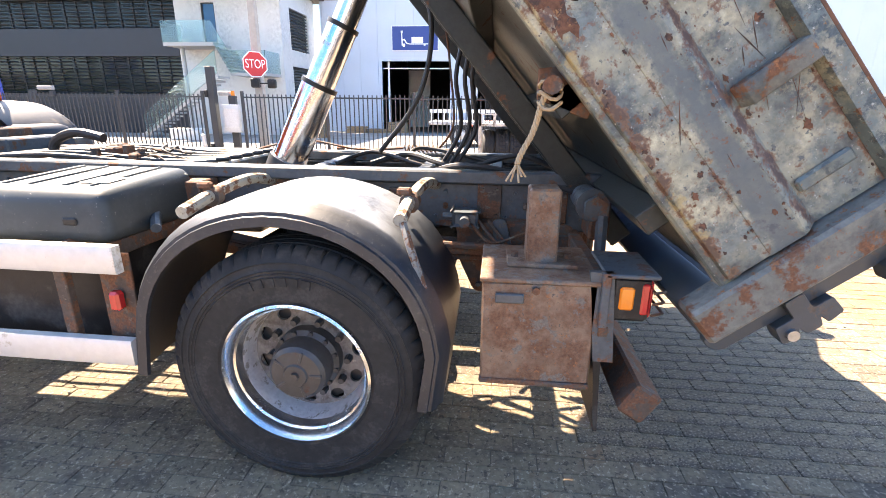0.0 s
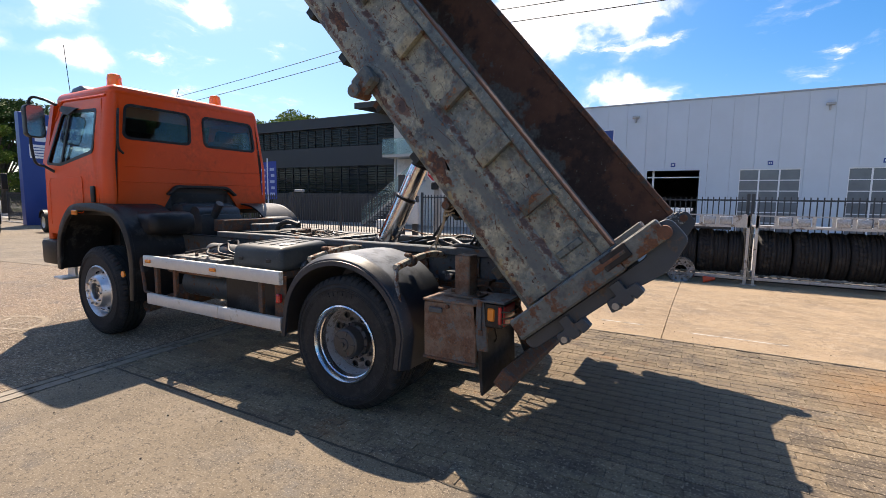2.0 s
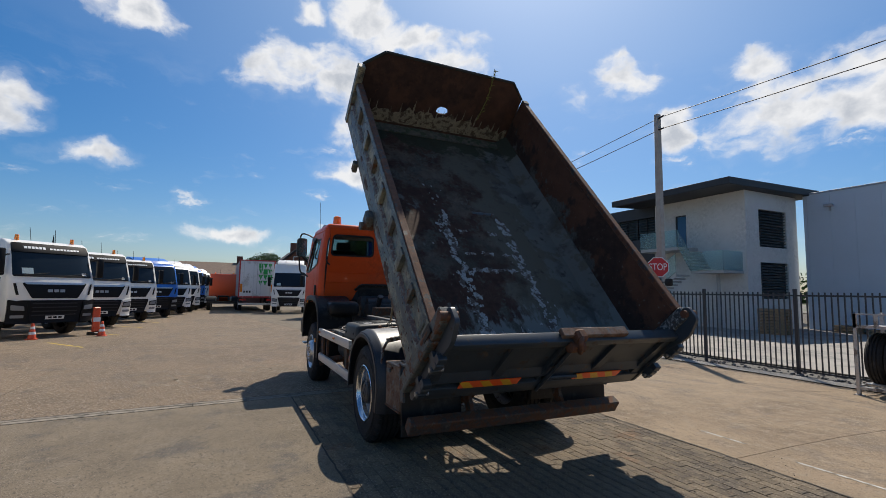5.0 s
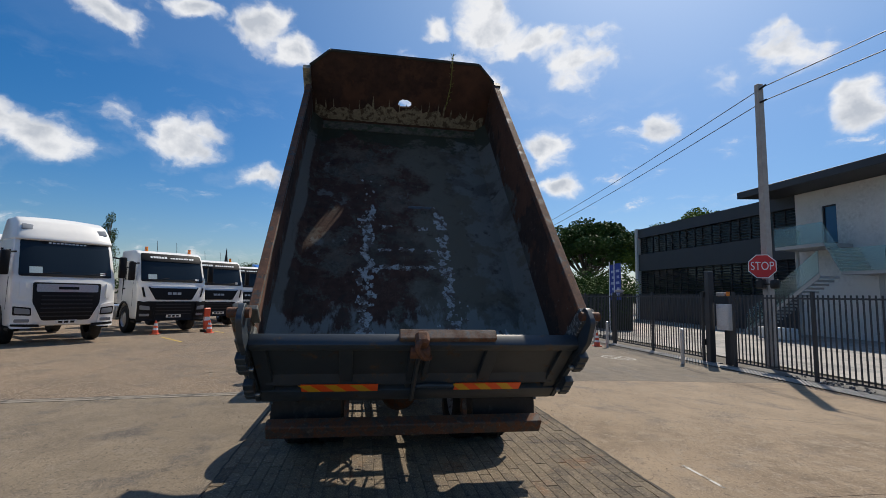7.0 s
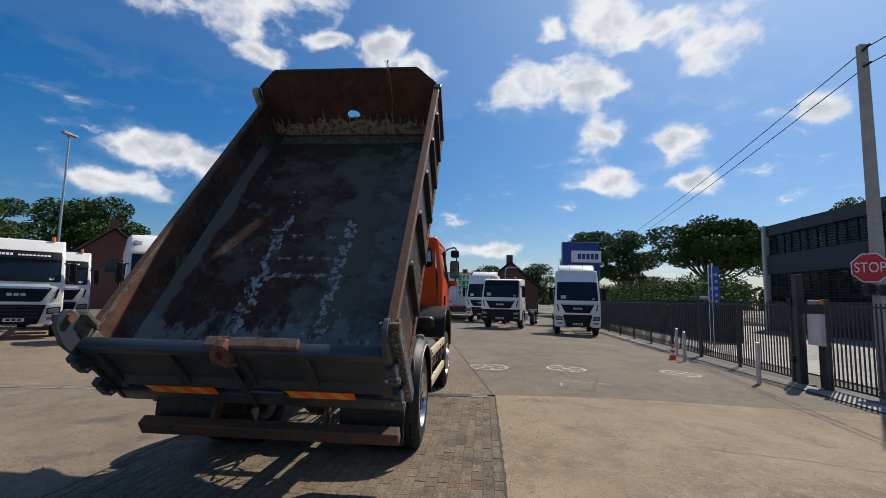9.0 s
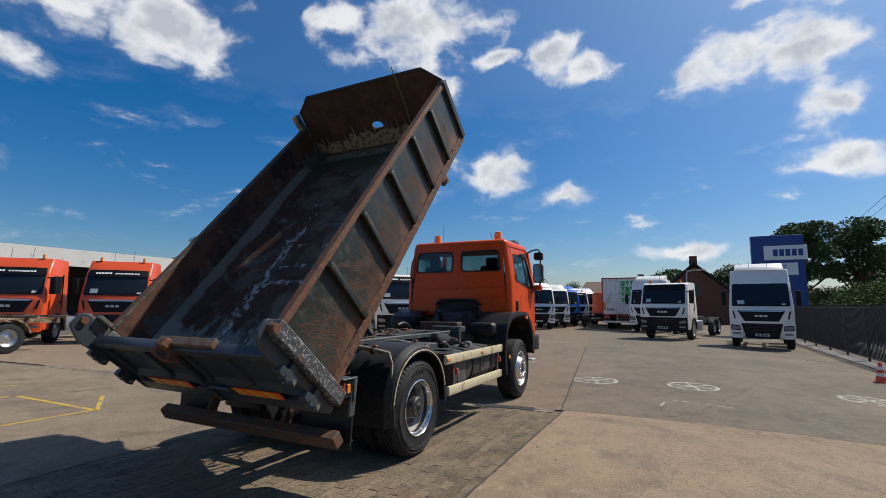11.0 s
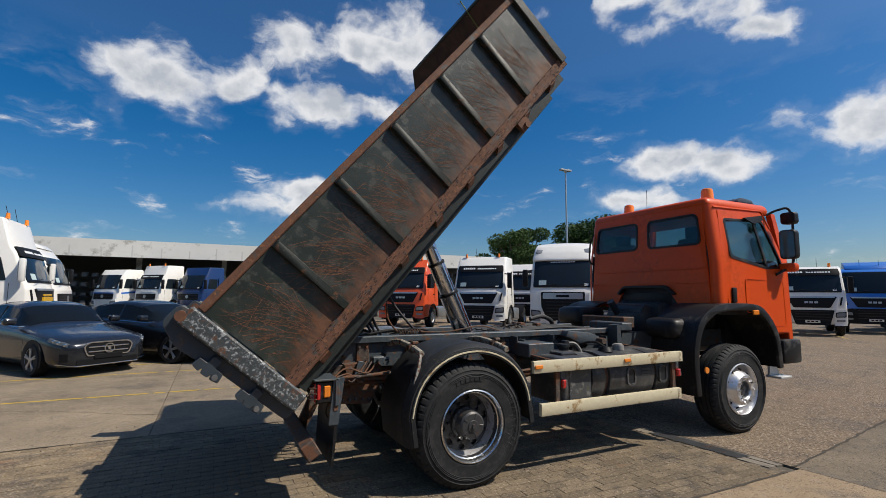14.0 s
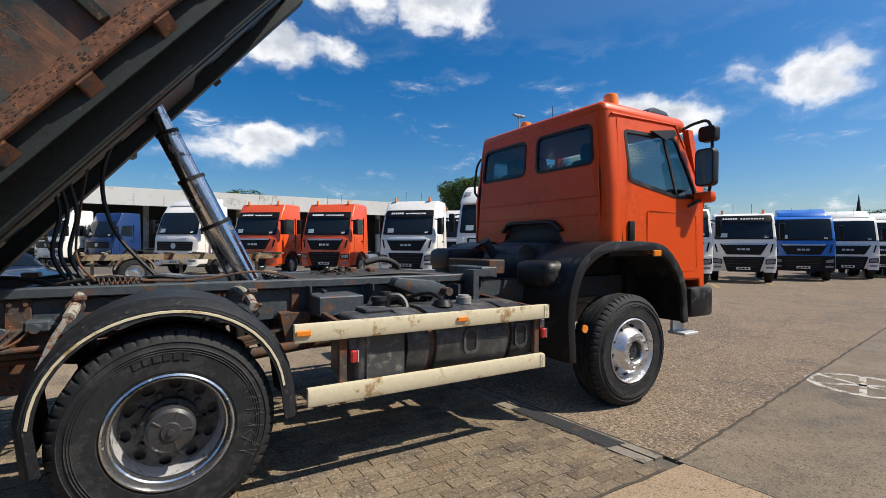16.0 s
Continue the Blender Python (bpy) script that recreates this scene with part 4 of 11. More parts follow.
for x in (-9.4, -1.8, 8.0):
    part("wall_lamp", bm_join(bm_box((x - 0.2, WY - 0.34, 6.95), (x + 0.2, WY - 0.08, 7.08), 0.02), bm_box((x - 0.04, WY - 0.1, 6.7), (x + 0.04, WY, 7.0))), material("lamp grey", (0.35, 0.36, 0.37), 0.5), hall, "grey wall floodlight")
# blue sign with a pallet-truck pictogram
sign = thing("wall_sign", "blue sign with a white pallet truck pictogram", "sign", at=Matrix.Translation((-4.62, WY, 5.59)))
part("sign_board", bm_box((-1.47, -0.08, -0.71), (1.47, 0.0, 0.71), 0.01), SIGN_BLUE, sign)
part("sign_frame", bm_plate([(-1.5, -0.74), (1.5, -0.74), (1.5, 0.74), (-1.5, 0.74)], [[(-1.46, -0.70), (1.46, -0.70), (1.46, 0.70), (-1.46, 0.70)]], -0.085, -0.005), SIGN_WHITE, sign)
picto = bm_join(bm_prism([(-0.86, -0.42), (-0.78, -0.42), (-0.82, 0.42), (-0.88, 0.42)], -0.094, -0.082), bm_prism([(-0.90, 0.30), (-0.78, 0.30), (-0.78, 0.45), (-0.90, 0.45)], -0.094, -0.082),
                bm_prism([(-0.80, -0.16), (-0.72, -0.10), (-0.55, -0.32), (-0.36, -0.36), (0.84, -0.36), (0.84, -0.30), (-0.36, -0.30), (-0.52, -0.24), (-0.66, -0.02), (-0.80, -0.04)], -0.0945, -0.0815),
                bm_prism(circle(-0.72, -0.40, 0.10, 18), -0.096, -0.080), bm_prism(circle(0.62, -0.38, 0.06, 14), -0.096, -0.080), bm_prism([(-0.22, -0.27), (0.52, -0.27), (0.52, 0.08), (-0.22, 0.08)], -0.0935, -0.0825))
part("pictogram", picto, SIGN_WHITE, sign)

# anthracite office with louvred bands
office = thing("office_building", "two-storey anthracite office with louvred window bands", "building")
OX0, OX1, OY = -33.0, -17.35, 24.0
for z0, z1 in ((GZ, 2.0), (4.08, 5.55), (7.05, 7.85)):
    part("wall_band", bm_box((OX0, OY, z0), (OX1, OY + 0.4, z1)), ANTHRACITE, office)
part("roof", bm_box((OX0, OY + 0.4, 7.4), (OX1, OY + 16, 7.6)), ANTHRACITE, office)
part("end_wall", bm_box((OX0 - 0.35, OY - 0.15, GZ), (OX0, OY + 16, 7.9)), material("pale end wall", (0.45, 0.45, 0.44), 0.8), office, "pale concrete end wall")
part("window_back", bm_box((OX0 + 0.1, OY + 0.28, 0.0), (OX1, OY + 0.38, 7.3)), WIN_DARK, office)
for z0, z1, n in ((2.0, 4.08, 11), (5.55, 7.05, 8)):
    w = (OX1 - OX0) / 9
    for k in range(9):
        x = OX0 + w * k
        win = part("window", bm_box((x + 0.03, OY + 0.2, z0), (x + 0.10, OY + 0.28, z1)), ANTHRACITE, office, "window with open dark louvres")
        part("window_frame", bm_box((x + w / 2 - 0.03, OY + 0.2, z0), (x + w / 2 + 0.03, OY + 0.26, z1)), LOUVRE, win)
        slat = to_mesh("slat", bm_move(bm_box((x + 0.12, -0.055, -0.006), (x + w - 0.03, 0.055, 0.006)), Matrix.Rotation(radians(28), 4, "X")), LOUVRE, 0)
        for i in range(n):
            so = new("slat", slat)
            so.parent = win
            so.location = (0, OY + 0.10, z0 + (z1 - z0) * (i + 0.5) / n)
# white stair tower
tower = thing("stair_block", "white rendered block with outside stairs and black roof edge", "building")
TX0, TX1, TY = -17.3, -11.2, 24.0
holes = [[(-15.75, 4.72), (-14.95, 4.72), (-14.95, 6.82), (-15.75, 6.82)]]
part("front_wall", bm_plate([(TX0, GZ), (TX1, GZ), (TX1, 7.75), (TX0, 7.75)], holes, TY - 0.02, TY + 0.3), WHITE_RENDER, tower)
side_holes = [[(25.2, 4.55), (27.9, 4.55), (27.9, 6.75), (25.2, 6.75)], [(25.2, 1.55), (27.9, 1.55), (27.9, 3.65), (25.2, 3.65)]]
part("side_wall", bm_plate([(TY + 0.3, GZ), (WY, GZ), (WY, 7.75), (TY + 0.3, 7.75)], side_holes, TX1 - 0.3, TX1, "x"), WHITE_RENDER, tower)
part("side_wall", bm_box((TX0, TY + 0.4, 7.6), (TX0 + 0.2, WY, 7.75)), WHITE_RENDER, tower)
part("roof_slab", bm_prism([(-19.2, 21.9), (-10.7, 21.9), (-10.4, 30.0), (-17.4, 30.0)], 7.78, 8.18, "z", 0.02), ANTHRACITE, tower, "black overhanging roof slab")
part("door_glass", bm_box((-15.72, TY + 0.12, 4.75), (-14.98, TY + 0.16, 6.80)), GLASS_BLUE, tower, "blue reflecting glass door")
part("door_frame", bm_plate([(-15.75, 4.72), (-14.95, 4.72), (-14.95, 6.82), (-15.75, 6.82)], [[(-15.68, 4.78), (-15.02, 4.78), (-15.02, 6.75), (-15.68, 6.75)]], TY + 0.05, TY + 0.18), ANTHRACITE, tower)
for (y0, z0), _, (y1, z1), _ in side_holes:
    win = part("window", bm_box((TX1 - 0.25, y0, z0), (TX1 - 0.18, y1, z1)), WIN_DARK, tower, "window with dark louvres")
    slat = to_mesh("slat", bm_move(bm_box((-0.05, y0 + 0.03, -0.006), (0.05, y1 - 0.03, 0.006)), Matrix.Rotation(radians(-28), 4, "Y")), LOUVRE, 0)
    for i in range(13):
        so = new("slat", slat)
        so.parent = win
        so.location = (TX1 - 0.08, 0, z0 + (z1 - z0) * (i + 0.5) / 13)
CON_STAIR = material("stair concrete", (0.38, 0.38, 0.37), 0.8)
part("balcony_floor", bm_box((-17.0, 22.2, 4.42), (-14.2, TY - 0.03, 4.6)), CON_STAIR, tower)
part("landing", bm_box((-13.4, 22.2, 2.95), (-11.4, TY - 0.03, 3.10)), CON_STAIR, tower)
for k in range(8):
    x = -14.15 + 0.1 * k
    part("stair_step", bm_box((x, 22.25, 4.42 - 0.18 * (k + 1)), (x + 0.24, TY - 0.04, 4.46 - 0.18 * (k + 1) + 0.06)), CON_STAIR, tower)
for k in range(17):
    x = -13.45 - 0.27 * k
    part("stair_step", bm_box((x - 0.30, 21.0, 2.95 - 0.18 * (k + 1)), (x, 22.15, 3.0 - 0.18 * (k + 1) + 0.05)), CON_STAIR, tower)
part("stair_string", bm_prism([(-13.4, 3.05), (-18.1, -0.1), (-18.1, -0.2), (-17.8, -0.2), (-13.4, 2.75)], 20.95, 21.0), CON_STAIR, tower)
for x0, x1, y0, y1, z0, z1 in ((-17.0, -14.2, 22.18, 22.2, 4.6, 5.65), (-17.02, -17.0, 22.2, 23.9, 4.6, 5.65), (-13.4, -11.4, 22.18, 22.2, 3.1, 4.2), (-11.42, -11.4, 22.2, 23.9, 3.1, 4.2)):
    part("glass_balustrade", bm_box((x0, y0, z0), (x1, y1, z1)), BALUSTRADE, tower, "frosted green glass balustrade")
part("glass_balustrade", bm_prism([(-14.2, 4.6), (-14.2, 5.65), (-13.4, 4.2), (-13.4, 3.1)], 22.18, 22.2), BALUSTRADE, tower)
part("glass_balustrade", bm_prism([(-13.4, 3.0), (-13.4, 4.1), (-17.8, 0.95), (-17.8, -0.1)], 20.92, 20.94), BALUSTRADE, tower)
for x in (-16.6, -12.4):
    part("post", bm_rod((x, 23.2, GZ), (x, 23.2, 4.42 if x < -14 else 2.95), 0.10, None, 14), CON_STAIR, tower)

# ---- fence, gate, pole ----
FENCE_PAINT = material("anthracite fence paint", (0.030, 0.034, 0.040), 0.4, 0.1, grain=0.1, bump=0)
FY = 9.85
bar_me = to_mesh("bar", bm_box((-0.0125, -0.0125, 0.10), (0.0125, 0.0125, 1.98)), FENCE_PAINT, 0)
post_me = to_mesh("post", bm_box((-0.035, -0.035, -0.02), (0.035, 0.035, 2.06), 0.004), FENCE_PAINT, 0)


def fence_run(name, x0, x1, y, gap, label, panel=2.5, single=True, zf=None):
    f = thing(name, label, "fence")
    n = max(1, round((x1 - x0) / panel))
    rest = []
    for k in range(n + 1):
        x = x0 + (x1 - x0) * k / n
        o = new("post", post_me)
        o.parent = f
        o.location = (x, y, ground_z(x, y))
    for k in range(n):
        a, b = x0 + (x1 - x0) * k / n, x0 + (x1 - x0) * (k + 1) / n
        g = ground_z((a + b) / 2, y)
        for z in (0.12, 1.90):
            part("rail", bm_box((a + 0.036, y - 0.018, g + z - 0.02), (b - 0.036, y + 0.018, g + z + 0.02)), FENCE_PAINT, f)
        m = round((b - a) / gap)
        for i in range(1, m):
            x = a + (b - a) * i / m
            if single:
                o = new("bar", bar_me)
                o.parent = f
                o.location = (x, y, g)
            else:
                rest.append(bm_box((x - 0.0125, y - 0.0125, g + 0.10), (x + 0.0125, y + 0.0125, g + 1.98)))
    if rest:
        tagged(part("far_bar", bm_join(*rest), FENCE_PAINT, f), "", "", "", "stuff")
    return f


fence_run("bar_fence", -6.15, 3.3, FY, 0.125, "dark steel bar fence along the street")
fence_run("bar_fence", 3.4, 18.4, FY, 0.125, "dark steel bar fence behind the tyre racks", single=False)
fence_run("sliding_gate", -12.2, -7.2, FY - 0.15, 0.125, "dark steel sliding bar gate")
fence_run("bar_fence", -40.0, -12.4, FY - 0.1, 0.125, "dark steel bar fence along the yard", single=False)
gp = thing("gate_post", "tall black square gate post", "gate post", at=Matrix.Translation((-6.9, FY - 0.15, -0.21)))
part("column", bm_box((-0.09, -0.09, -0.01), (0.09, 0.09, 2.68), 0.008), FENCE_PAINT, gp)
for z in (0.5, 1.9):
    part("guide", bm_box((-0.16, -0.14, z), (-0.08, 0.0, z + 0.18), 0.01), BLACK_PLASTIC, gp)
part("foot", bm_box((-0.2, -0.2, -0.01), (0.2, 0.2, 0.02)), FENCE_PAINT, gp)
gb = thing("gate_cabinet", "light grey control cabinet on a dark post with amber lamp", "cabinet", at=Matrix.Translation((-6.50, FY + 0.12, -0.21)))
part("post", bm_box((-0.10, -0.06, -0.01), (0.10, 0.06, 1.95), 0.006), FENCE_PAINT, gb)
part("housing", bm_box((-0.24, -0.20, 0.98), (0.24, -0.06, 1.72), 0.02, 2), material("light grey cabinet", (0.55, 0.56, 0.55), 0.5), gb, "light grey cabinet housing")
part("door_leaf", bm_box((-0.18, -0.212, 1.10), (0.20, -0.198, 1.62), 0.006), MATS["light grey cabinet"], gb)
part("amber_lamp", bm_rod((0.02, 0.0, 1.95), (0.02, 0.0, 2.08), 0.05, None, 14), AMBER, gb)
part("arm_box", bm_box((-0.35, -0.1, 1.95), (-0.05, 0.06, 2.06), 0.02), material("lamp grey b", (0.30, 0.31, 0.32), 0.5), gb)
hb_ = thing("gate_camera", "pale box camera on the sliding gate", "camera", at=Matrix.Translation((-11.6, FY - 0.2, -0.2)))
part("housing", bm_box((-0.42, -0.06, 2.05), (0.05, 0.06, 2.16), 0.02), material("weathered camera grey", (0.26, 0.27, 0.28), 0.6), hb_)
part("bracket", bm_box((-0.06, -0.04, 1.9), (0.04, 0.04, 2.03)), FENCE_PAINT, hb_)
GALV = material("galvanised steel", (0.46, 0.47, 0.48), 0.45, 0.5, grain=0.12, grain_scale=25)
for x, y, h in ((-6.55, 8.5, 0.98), (-10.6, 8.45, 0.95), (-12.6, 9.0, 0.98)):
    b = thing("bollard", "galvanised steel bollard by the gate", "bollard", "gate bollards", at=Matrix.Translation((x, y, ground_z(x, y) - 0.01)))
    part("tube", bm_rod((0, 0, 0), (0, 0, h), 0.05, None, 16), GALV, b)
    part("cap", bm_lathe([(0.001, h + 0.02), (0.035, h + 0.012), (0.052, h - 0.002)], 16, "z"), GALV, b)
CONE_RED = material("cone red", (0.62, 0.085, 0.03), 0.5, bump=0.05)


def cone(x, y, z, label):
    k = thing("traffic_cone", label, "cone", "traffic cones", at=Matrix.Translation((x, y, z)))
    part("base", bm_box((-0.14, -0.14, 0), (0.14, 0.14, 0.03), 0.01), CONE_RED, k)
    part("body", bm_lathe([(0.115, 0.028), (0.035, 0.48), (0.025, 0.50), (0.001, 0.50)], 20, "z"), CONE_RED, k)
    for a, b in ((0.16, 0.24), (0.32, 0.40)):
        r = lambda h: 0.115 - 0.080 * (h - 0.028) / 0.452 + 0.002
        part("white_band", bm_lathe([(r(a), a), (r(b), b)], 20, "z"), WHITE_FRAME, k)


cone(-10.9, 8.2, ground_z(-10.9, 8.2) - 0.001, "red and white traffic cone by the gate")
cone(-14.0, -6.3, ground_z(-14.0, -6.3) - 0.001, "red and white traffic cone in front of parked trucks")
cone(-13.2, -7.9, ground_z(-13.2, -7.9) - 0.001, "red and white traffic cone in front of parked trucks")
bar_ = thing("barrier", "red plastic road barrier with white stripes", "barrier", at=Matrix.Translation((-14.6, -6.6, ground_z(-14.6, -6.6) - 0.001)) @ Matrix.Rotation(0.8, 4, "Z"))
part("panel", bm_box((-0.05, -0.12, 0.1), (0.05, 0.12, 0.95), 0.03), CONE_RED, bar_)
part("foot", bm_box((-0.2, -0.16, 0.0), (0.2, 0.16, 0.1), 0.02), BLACK_PLASTIC, bar_)
part("white_stripe", bm_box((-0.056, -0.115, 0.45), (0.056, 0.115, 0.6)), WHITE_FRAME, bar_)

POLE_C = material("grey concrete pole", (0.36, 0.34, 0.31), 0.85, grain=0.12, grain_scale=6, bump=0.2)
PX, PY = -6.25, 11.1
pole = thing("power_pole", "tapered grey concrete power pole with cables", "pole", at=Matrix.Translation((PX, PY, -0.22)))
part("shaft", bm_prism([(-0.135, 0), (0.135, 0), (0.075, 8.35), (-0.075, 8.35)], -0.10, 0.10, "y", 0.02), POLE_C, pole, "tapered concrete shaft")
part("insulator", bm_rod((0.05, -0.05, 8.15), (0.3, -0.05, 8.2), 0.03, None, 8), BLACK_PLASTIC, pole)
part("insulator", bm_rod((0.05, -0.05, 7.75), (0.3, -0.05, 7.75), 0.03, None, 8), BLACK_PLASTIC, pole)
CABLE = material("black cable", (0.012, 0.012, 0.013), 0.6, bump=0)


def cable(name, a, b, sag, r=0.014):
    a, b = Vector(a), Vector(b)
    pts = [a.lerp(b, t / 16) - Vector((0, 0, sag * 4 * (t / 16) * (1 - t / 16))) for t in range(17)]
    thing(name, "black overhead cable hung from the concrete pole", "cable", bm=bm_pipe(pts, r, 6), mat=CABLE)


for z, z2 in ((7.98, 9.6), (7.55, 9.0)):
    cable("overhead_cable", (PX + 0.25, PY, z), (36, 15.0, z2), 0.5)
    cable("overhead_cable", (PX + 0.2, PY, z), (-70, 19.0, z2 - 0.6), 0.8)
st = thing("stop_sign", "red octagonal stop sign fixed to the concrete pole", "road sign", at=Matrix.Translation((PX + 0.03, PY - 0.20, 2.62)) @ Matrix.Rotation(radians(46), 4, "Z"))
oct_ = [(0.37 * math.cos(radians(22.5 + 45 * k)), 0.37 * math.sin(radians(22.5 + 45 * k))) for k in range(8)]
part("plate", bm_prism(oct_, 0.0, 0.02), material("sign red", (0.55, 0.02, 0.025), 0.4, bump=0), st)
part("white_rim", bm_plate(oct_, [[(u * 0.93, v * 0.93) for u, v in oct_]], -0.004, 0.0), SIGN_WHITE, st)
part("letters", bm_move(text_bm("STOP", 0.34, 0.002), Matrix.Translation((0, -0.006, 0)) @ Matrix.Rotation(radians(90), 4, "X") @ Matrix.Diagonal((0.70, 1, 1, 1))), SIGN_WHITE, st, "white word STOP")
part("speaker_box", bm_box((-0.12, -0.32, 2.20), (0.12, -0.14, 2.46), 0.03), BLACK_PLASTIC, pole, "black intercom box")
part("mirror_arm", bm_rod((0.1, -0.2, 2.32), (0.45, -0.3, 2.32), 0.02), BLACK_PLASTIC, pole)
part("mirror_head", bm_box((0.4, -0.36, 2.18), (0.66, -0.24, 2.44), 0.05, 2), BLACK_PLASTIC, pole)

# ---- the tipper truck: it points to -x, its rear axle stands over the origin ----
truck = thing("tipper_truck", "orange two-axle tipper truck with its rusty body tipped up", "truck")

# wheels
AXLE_Z, REAR_X, FRONT_X = 0.517, -0.02, -3.772


def tyre_bm(r, w, rim):
    """A tyre from y = 0 (outer face) to y = w, with a grooved, blocked tread."""
    prof = [(rim, 0.035), (rim + 0.012, 0.008), (rim + 0.03, 0.0), (rim + 0.034, -0.004), (rim + 0.05, -0.004)]
    for q in (0.115, 0.103, 0.091):
        prof += [(r - q, -0.007), (r - q + 0.003, -0.0105), (r - q + 0.006, -0.007)]
    prof += [(r - 0.075, -0.003), (r - 0.060, -0.001), (r - 0.057, -0.006), (r - 0.045, 0.002), (r - 0.022, 0.014), (r - 0.004, 0.034)]
    grooves = [0.22, 0.40, 0.60, 0.78]
    for g in grooves:
        prof += [(r, w * g - 0.007), (r - 0.014, w * g - 0.005), (r - 0.014, w * g + 0.005), (r, w * g + 0.007)]
    prof += [(r - 0.004, w - 0.034), (r - 0.022, w - 0.014), (r - 0.05, w - 0.002), (rim + 0.05, w), (rim, w - 0.035)]
    bm = bm_lathe(prof, 320)
    for v in bm.verts:  # cross cuts at both shoulders
        q = math.hypot(v.co.x, v.co.z)
        k = round(math.atan2(v.co.z, v.co.x) * 320 / (2 * math.pi)) % 6
        if q > r - 0.03 and (v.co.y < w * 0.2 or v.co.y > w * 0.8) and k == 0:
            v.co.x *= 1 - 0.013 / q
            v.co.z *= 1 - 0.013 / q
    return bm


def plain_bars(r, wide, high, n):
    """Raised bars in place of a maker's name, in the plane y = 0."""
    out = []
    for i in range(n):
        t = (i - (n - 1) / 2) * wide * 1.35 / r
        b = bm_box((-wide / 2, -0.011, r - high / 2), (wide / 2, -0.004, r + high / 2))
        b.transform(Matrix.Rotation(t, 4, "Y"))
        out.append(b)
    return bm_join(*out)


def rear_wheel(parent, side, outer):
    """side -1: left, 1: right. The outer one of a pair shows its dish and hub."""
    w = new("wheel", None)
    w.parent = parent
    face = 1.215 if outer else 0.875
    w.matrix_local = Matrix.Translation((REAR_X - 0.015 * side, side * face, AXLE_Z)) @ Matrix.Rotation(0.0 if side < 0 else math.pi, 4, "Z")
    part("tyre", tyre_bm(0.527, 0.295, 0.285), RUBBER, w, "black worn truck tyre with ribbed tread")
    rim = bm_lathe([(0.303, 0.012), (0.305, -0.006), (0.295, -0.012), (0.286, 0.0), (0.280, 0.02), (0.276, 0.034), (0.268, 0.040), (0.264, 0.085)], 56)
    part("rim", rim, STEEL_RIM, w, "silver steel rim lip")
    part("rim_well", bm_lathe([(0.264, 0.085), (0.262, 0.090), (0.252, 0.14), (0.245, 0.168), (0.235, 0.176), (0.245, 0.20), (0.285, 0.26)], 56), RIM_WELL, w)
    if outer:
        holes = [circle(0.210 * math.cos(t), 0.210 * math.sin(t), 0.026, 14, 1.25, t) for t in (2 * math.pi * k / 10 + 0.2 for k in range(10))]
        part("disc", bm_plate(circle(0, 0, 0.243, 48), holes, 0.165, 0.178), RIM_DISC if side < 0 else RIM_DARK, w, "dirty grey wheel disc")
        part("brake_drum", bm_lathe([(0.235, 0.24), (0.235, 0.20), (0.01, 0.198)], 32), HUB, w)
        hub = bm_lathe([(0.01, -0.008), (0.045, -0.008), (0.05, 0.0), (0.100, 0.004), (0.116, 0.018), (0.121, 0.05), (0.121, 0.10), (0.140, 0.115), (0.140, 0.165)], 40)
        part("hub", hub, HUB, w, "dark grey planetary hub with stained paint")
        bolts = []
        for k in range(10):
            t = 2 * math.pi * k / 10
            bolts.append(bm_move(bm_rod((0, 0.165, 0), (0, 0.128, 0), 0.017, 0.014, 6), Matrix.Translation((0.167 * math.cos(t), 0, 0.167 * math.sin(t)))))
        for k in range(12):
            t = 2 * math.pi * k / 12 + 0.3
            bolts.append(bm_move(bm_rod((0, 0.115, 0), (0, 0.098, 0), 0.011, 0.010, 6), Matrix.Translation((0.131 * math.cos(t), 0, 0.131 * math.sin(t)))))
        bolts.append(bm_move(bm_lathe([(0.001, -0.020), (0.018, -0.020), (0.020, -0.006)], 6), Matrix()))
        part("hub_rib", bm_join(*[bm_move(bm_box((0.055, -0.001, -0.006), (0.104, 0.010, 0.006), 0.002), Matrix.Rotation(2 * math.pi * k / 5, 4, "Y")) for k in range(5)]), HUB, w)
        for b in bolts:
            part("nut", b, HUB, w)
        tagged(part("sidewall_bar", bm_move(plain_bars(0.395, 0.034, 0.034, 6), Matrix.Rotation(-0.1, 4, "Y")), RUBBER, w), kind="stuff")
        if side > 0:  # pale cuts scored into the sidewall
            rq = random.Random(6)
            cuts_ = []
            for k in range(20):
                a0 = 0.55 - 1.1 * k / 20 + rq.uniform(-0.02, 0.02)
                r0, r1 = rq.uniform(0.355, 0.42), rq.uniform(0.40, 0.47)
                cuts_.append(bm_rod((r0 * math.cos(a0), -0.0085, r0 * math.sin(a0)), (r1 * math.cos(a0), -0.0085, r1 * math.sin(a0 + rq.uniform(-0.10, 0.10))), 0.0013, None, 4))
            tagged(part("tyre_cut", bm_join(*cuts_), material("scuffed rubber", (0.075, 0.075, 0.072), 0.9, grain=0.3), w), kind="stuff")
    return w


for side in (-1, 1):
    rear_wheel(truck, side, True)
    rear_wheel(truck, side, False)


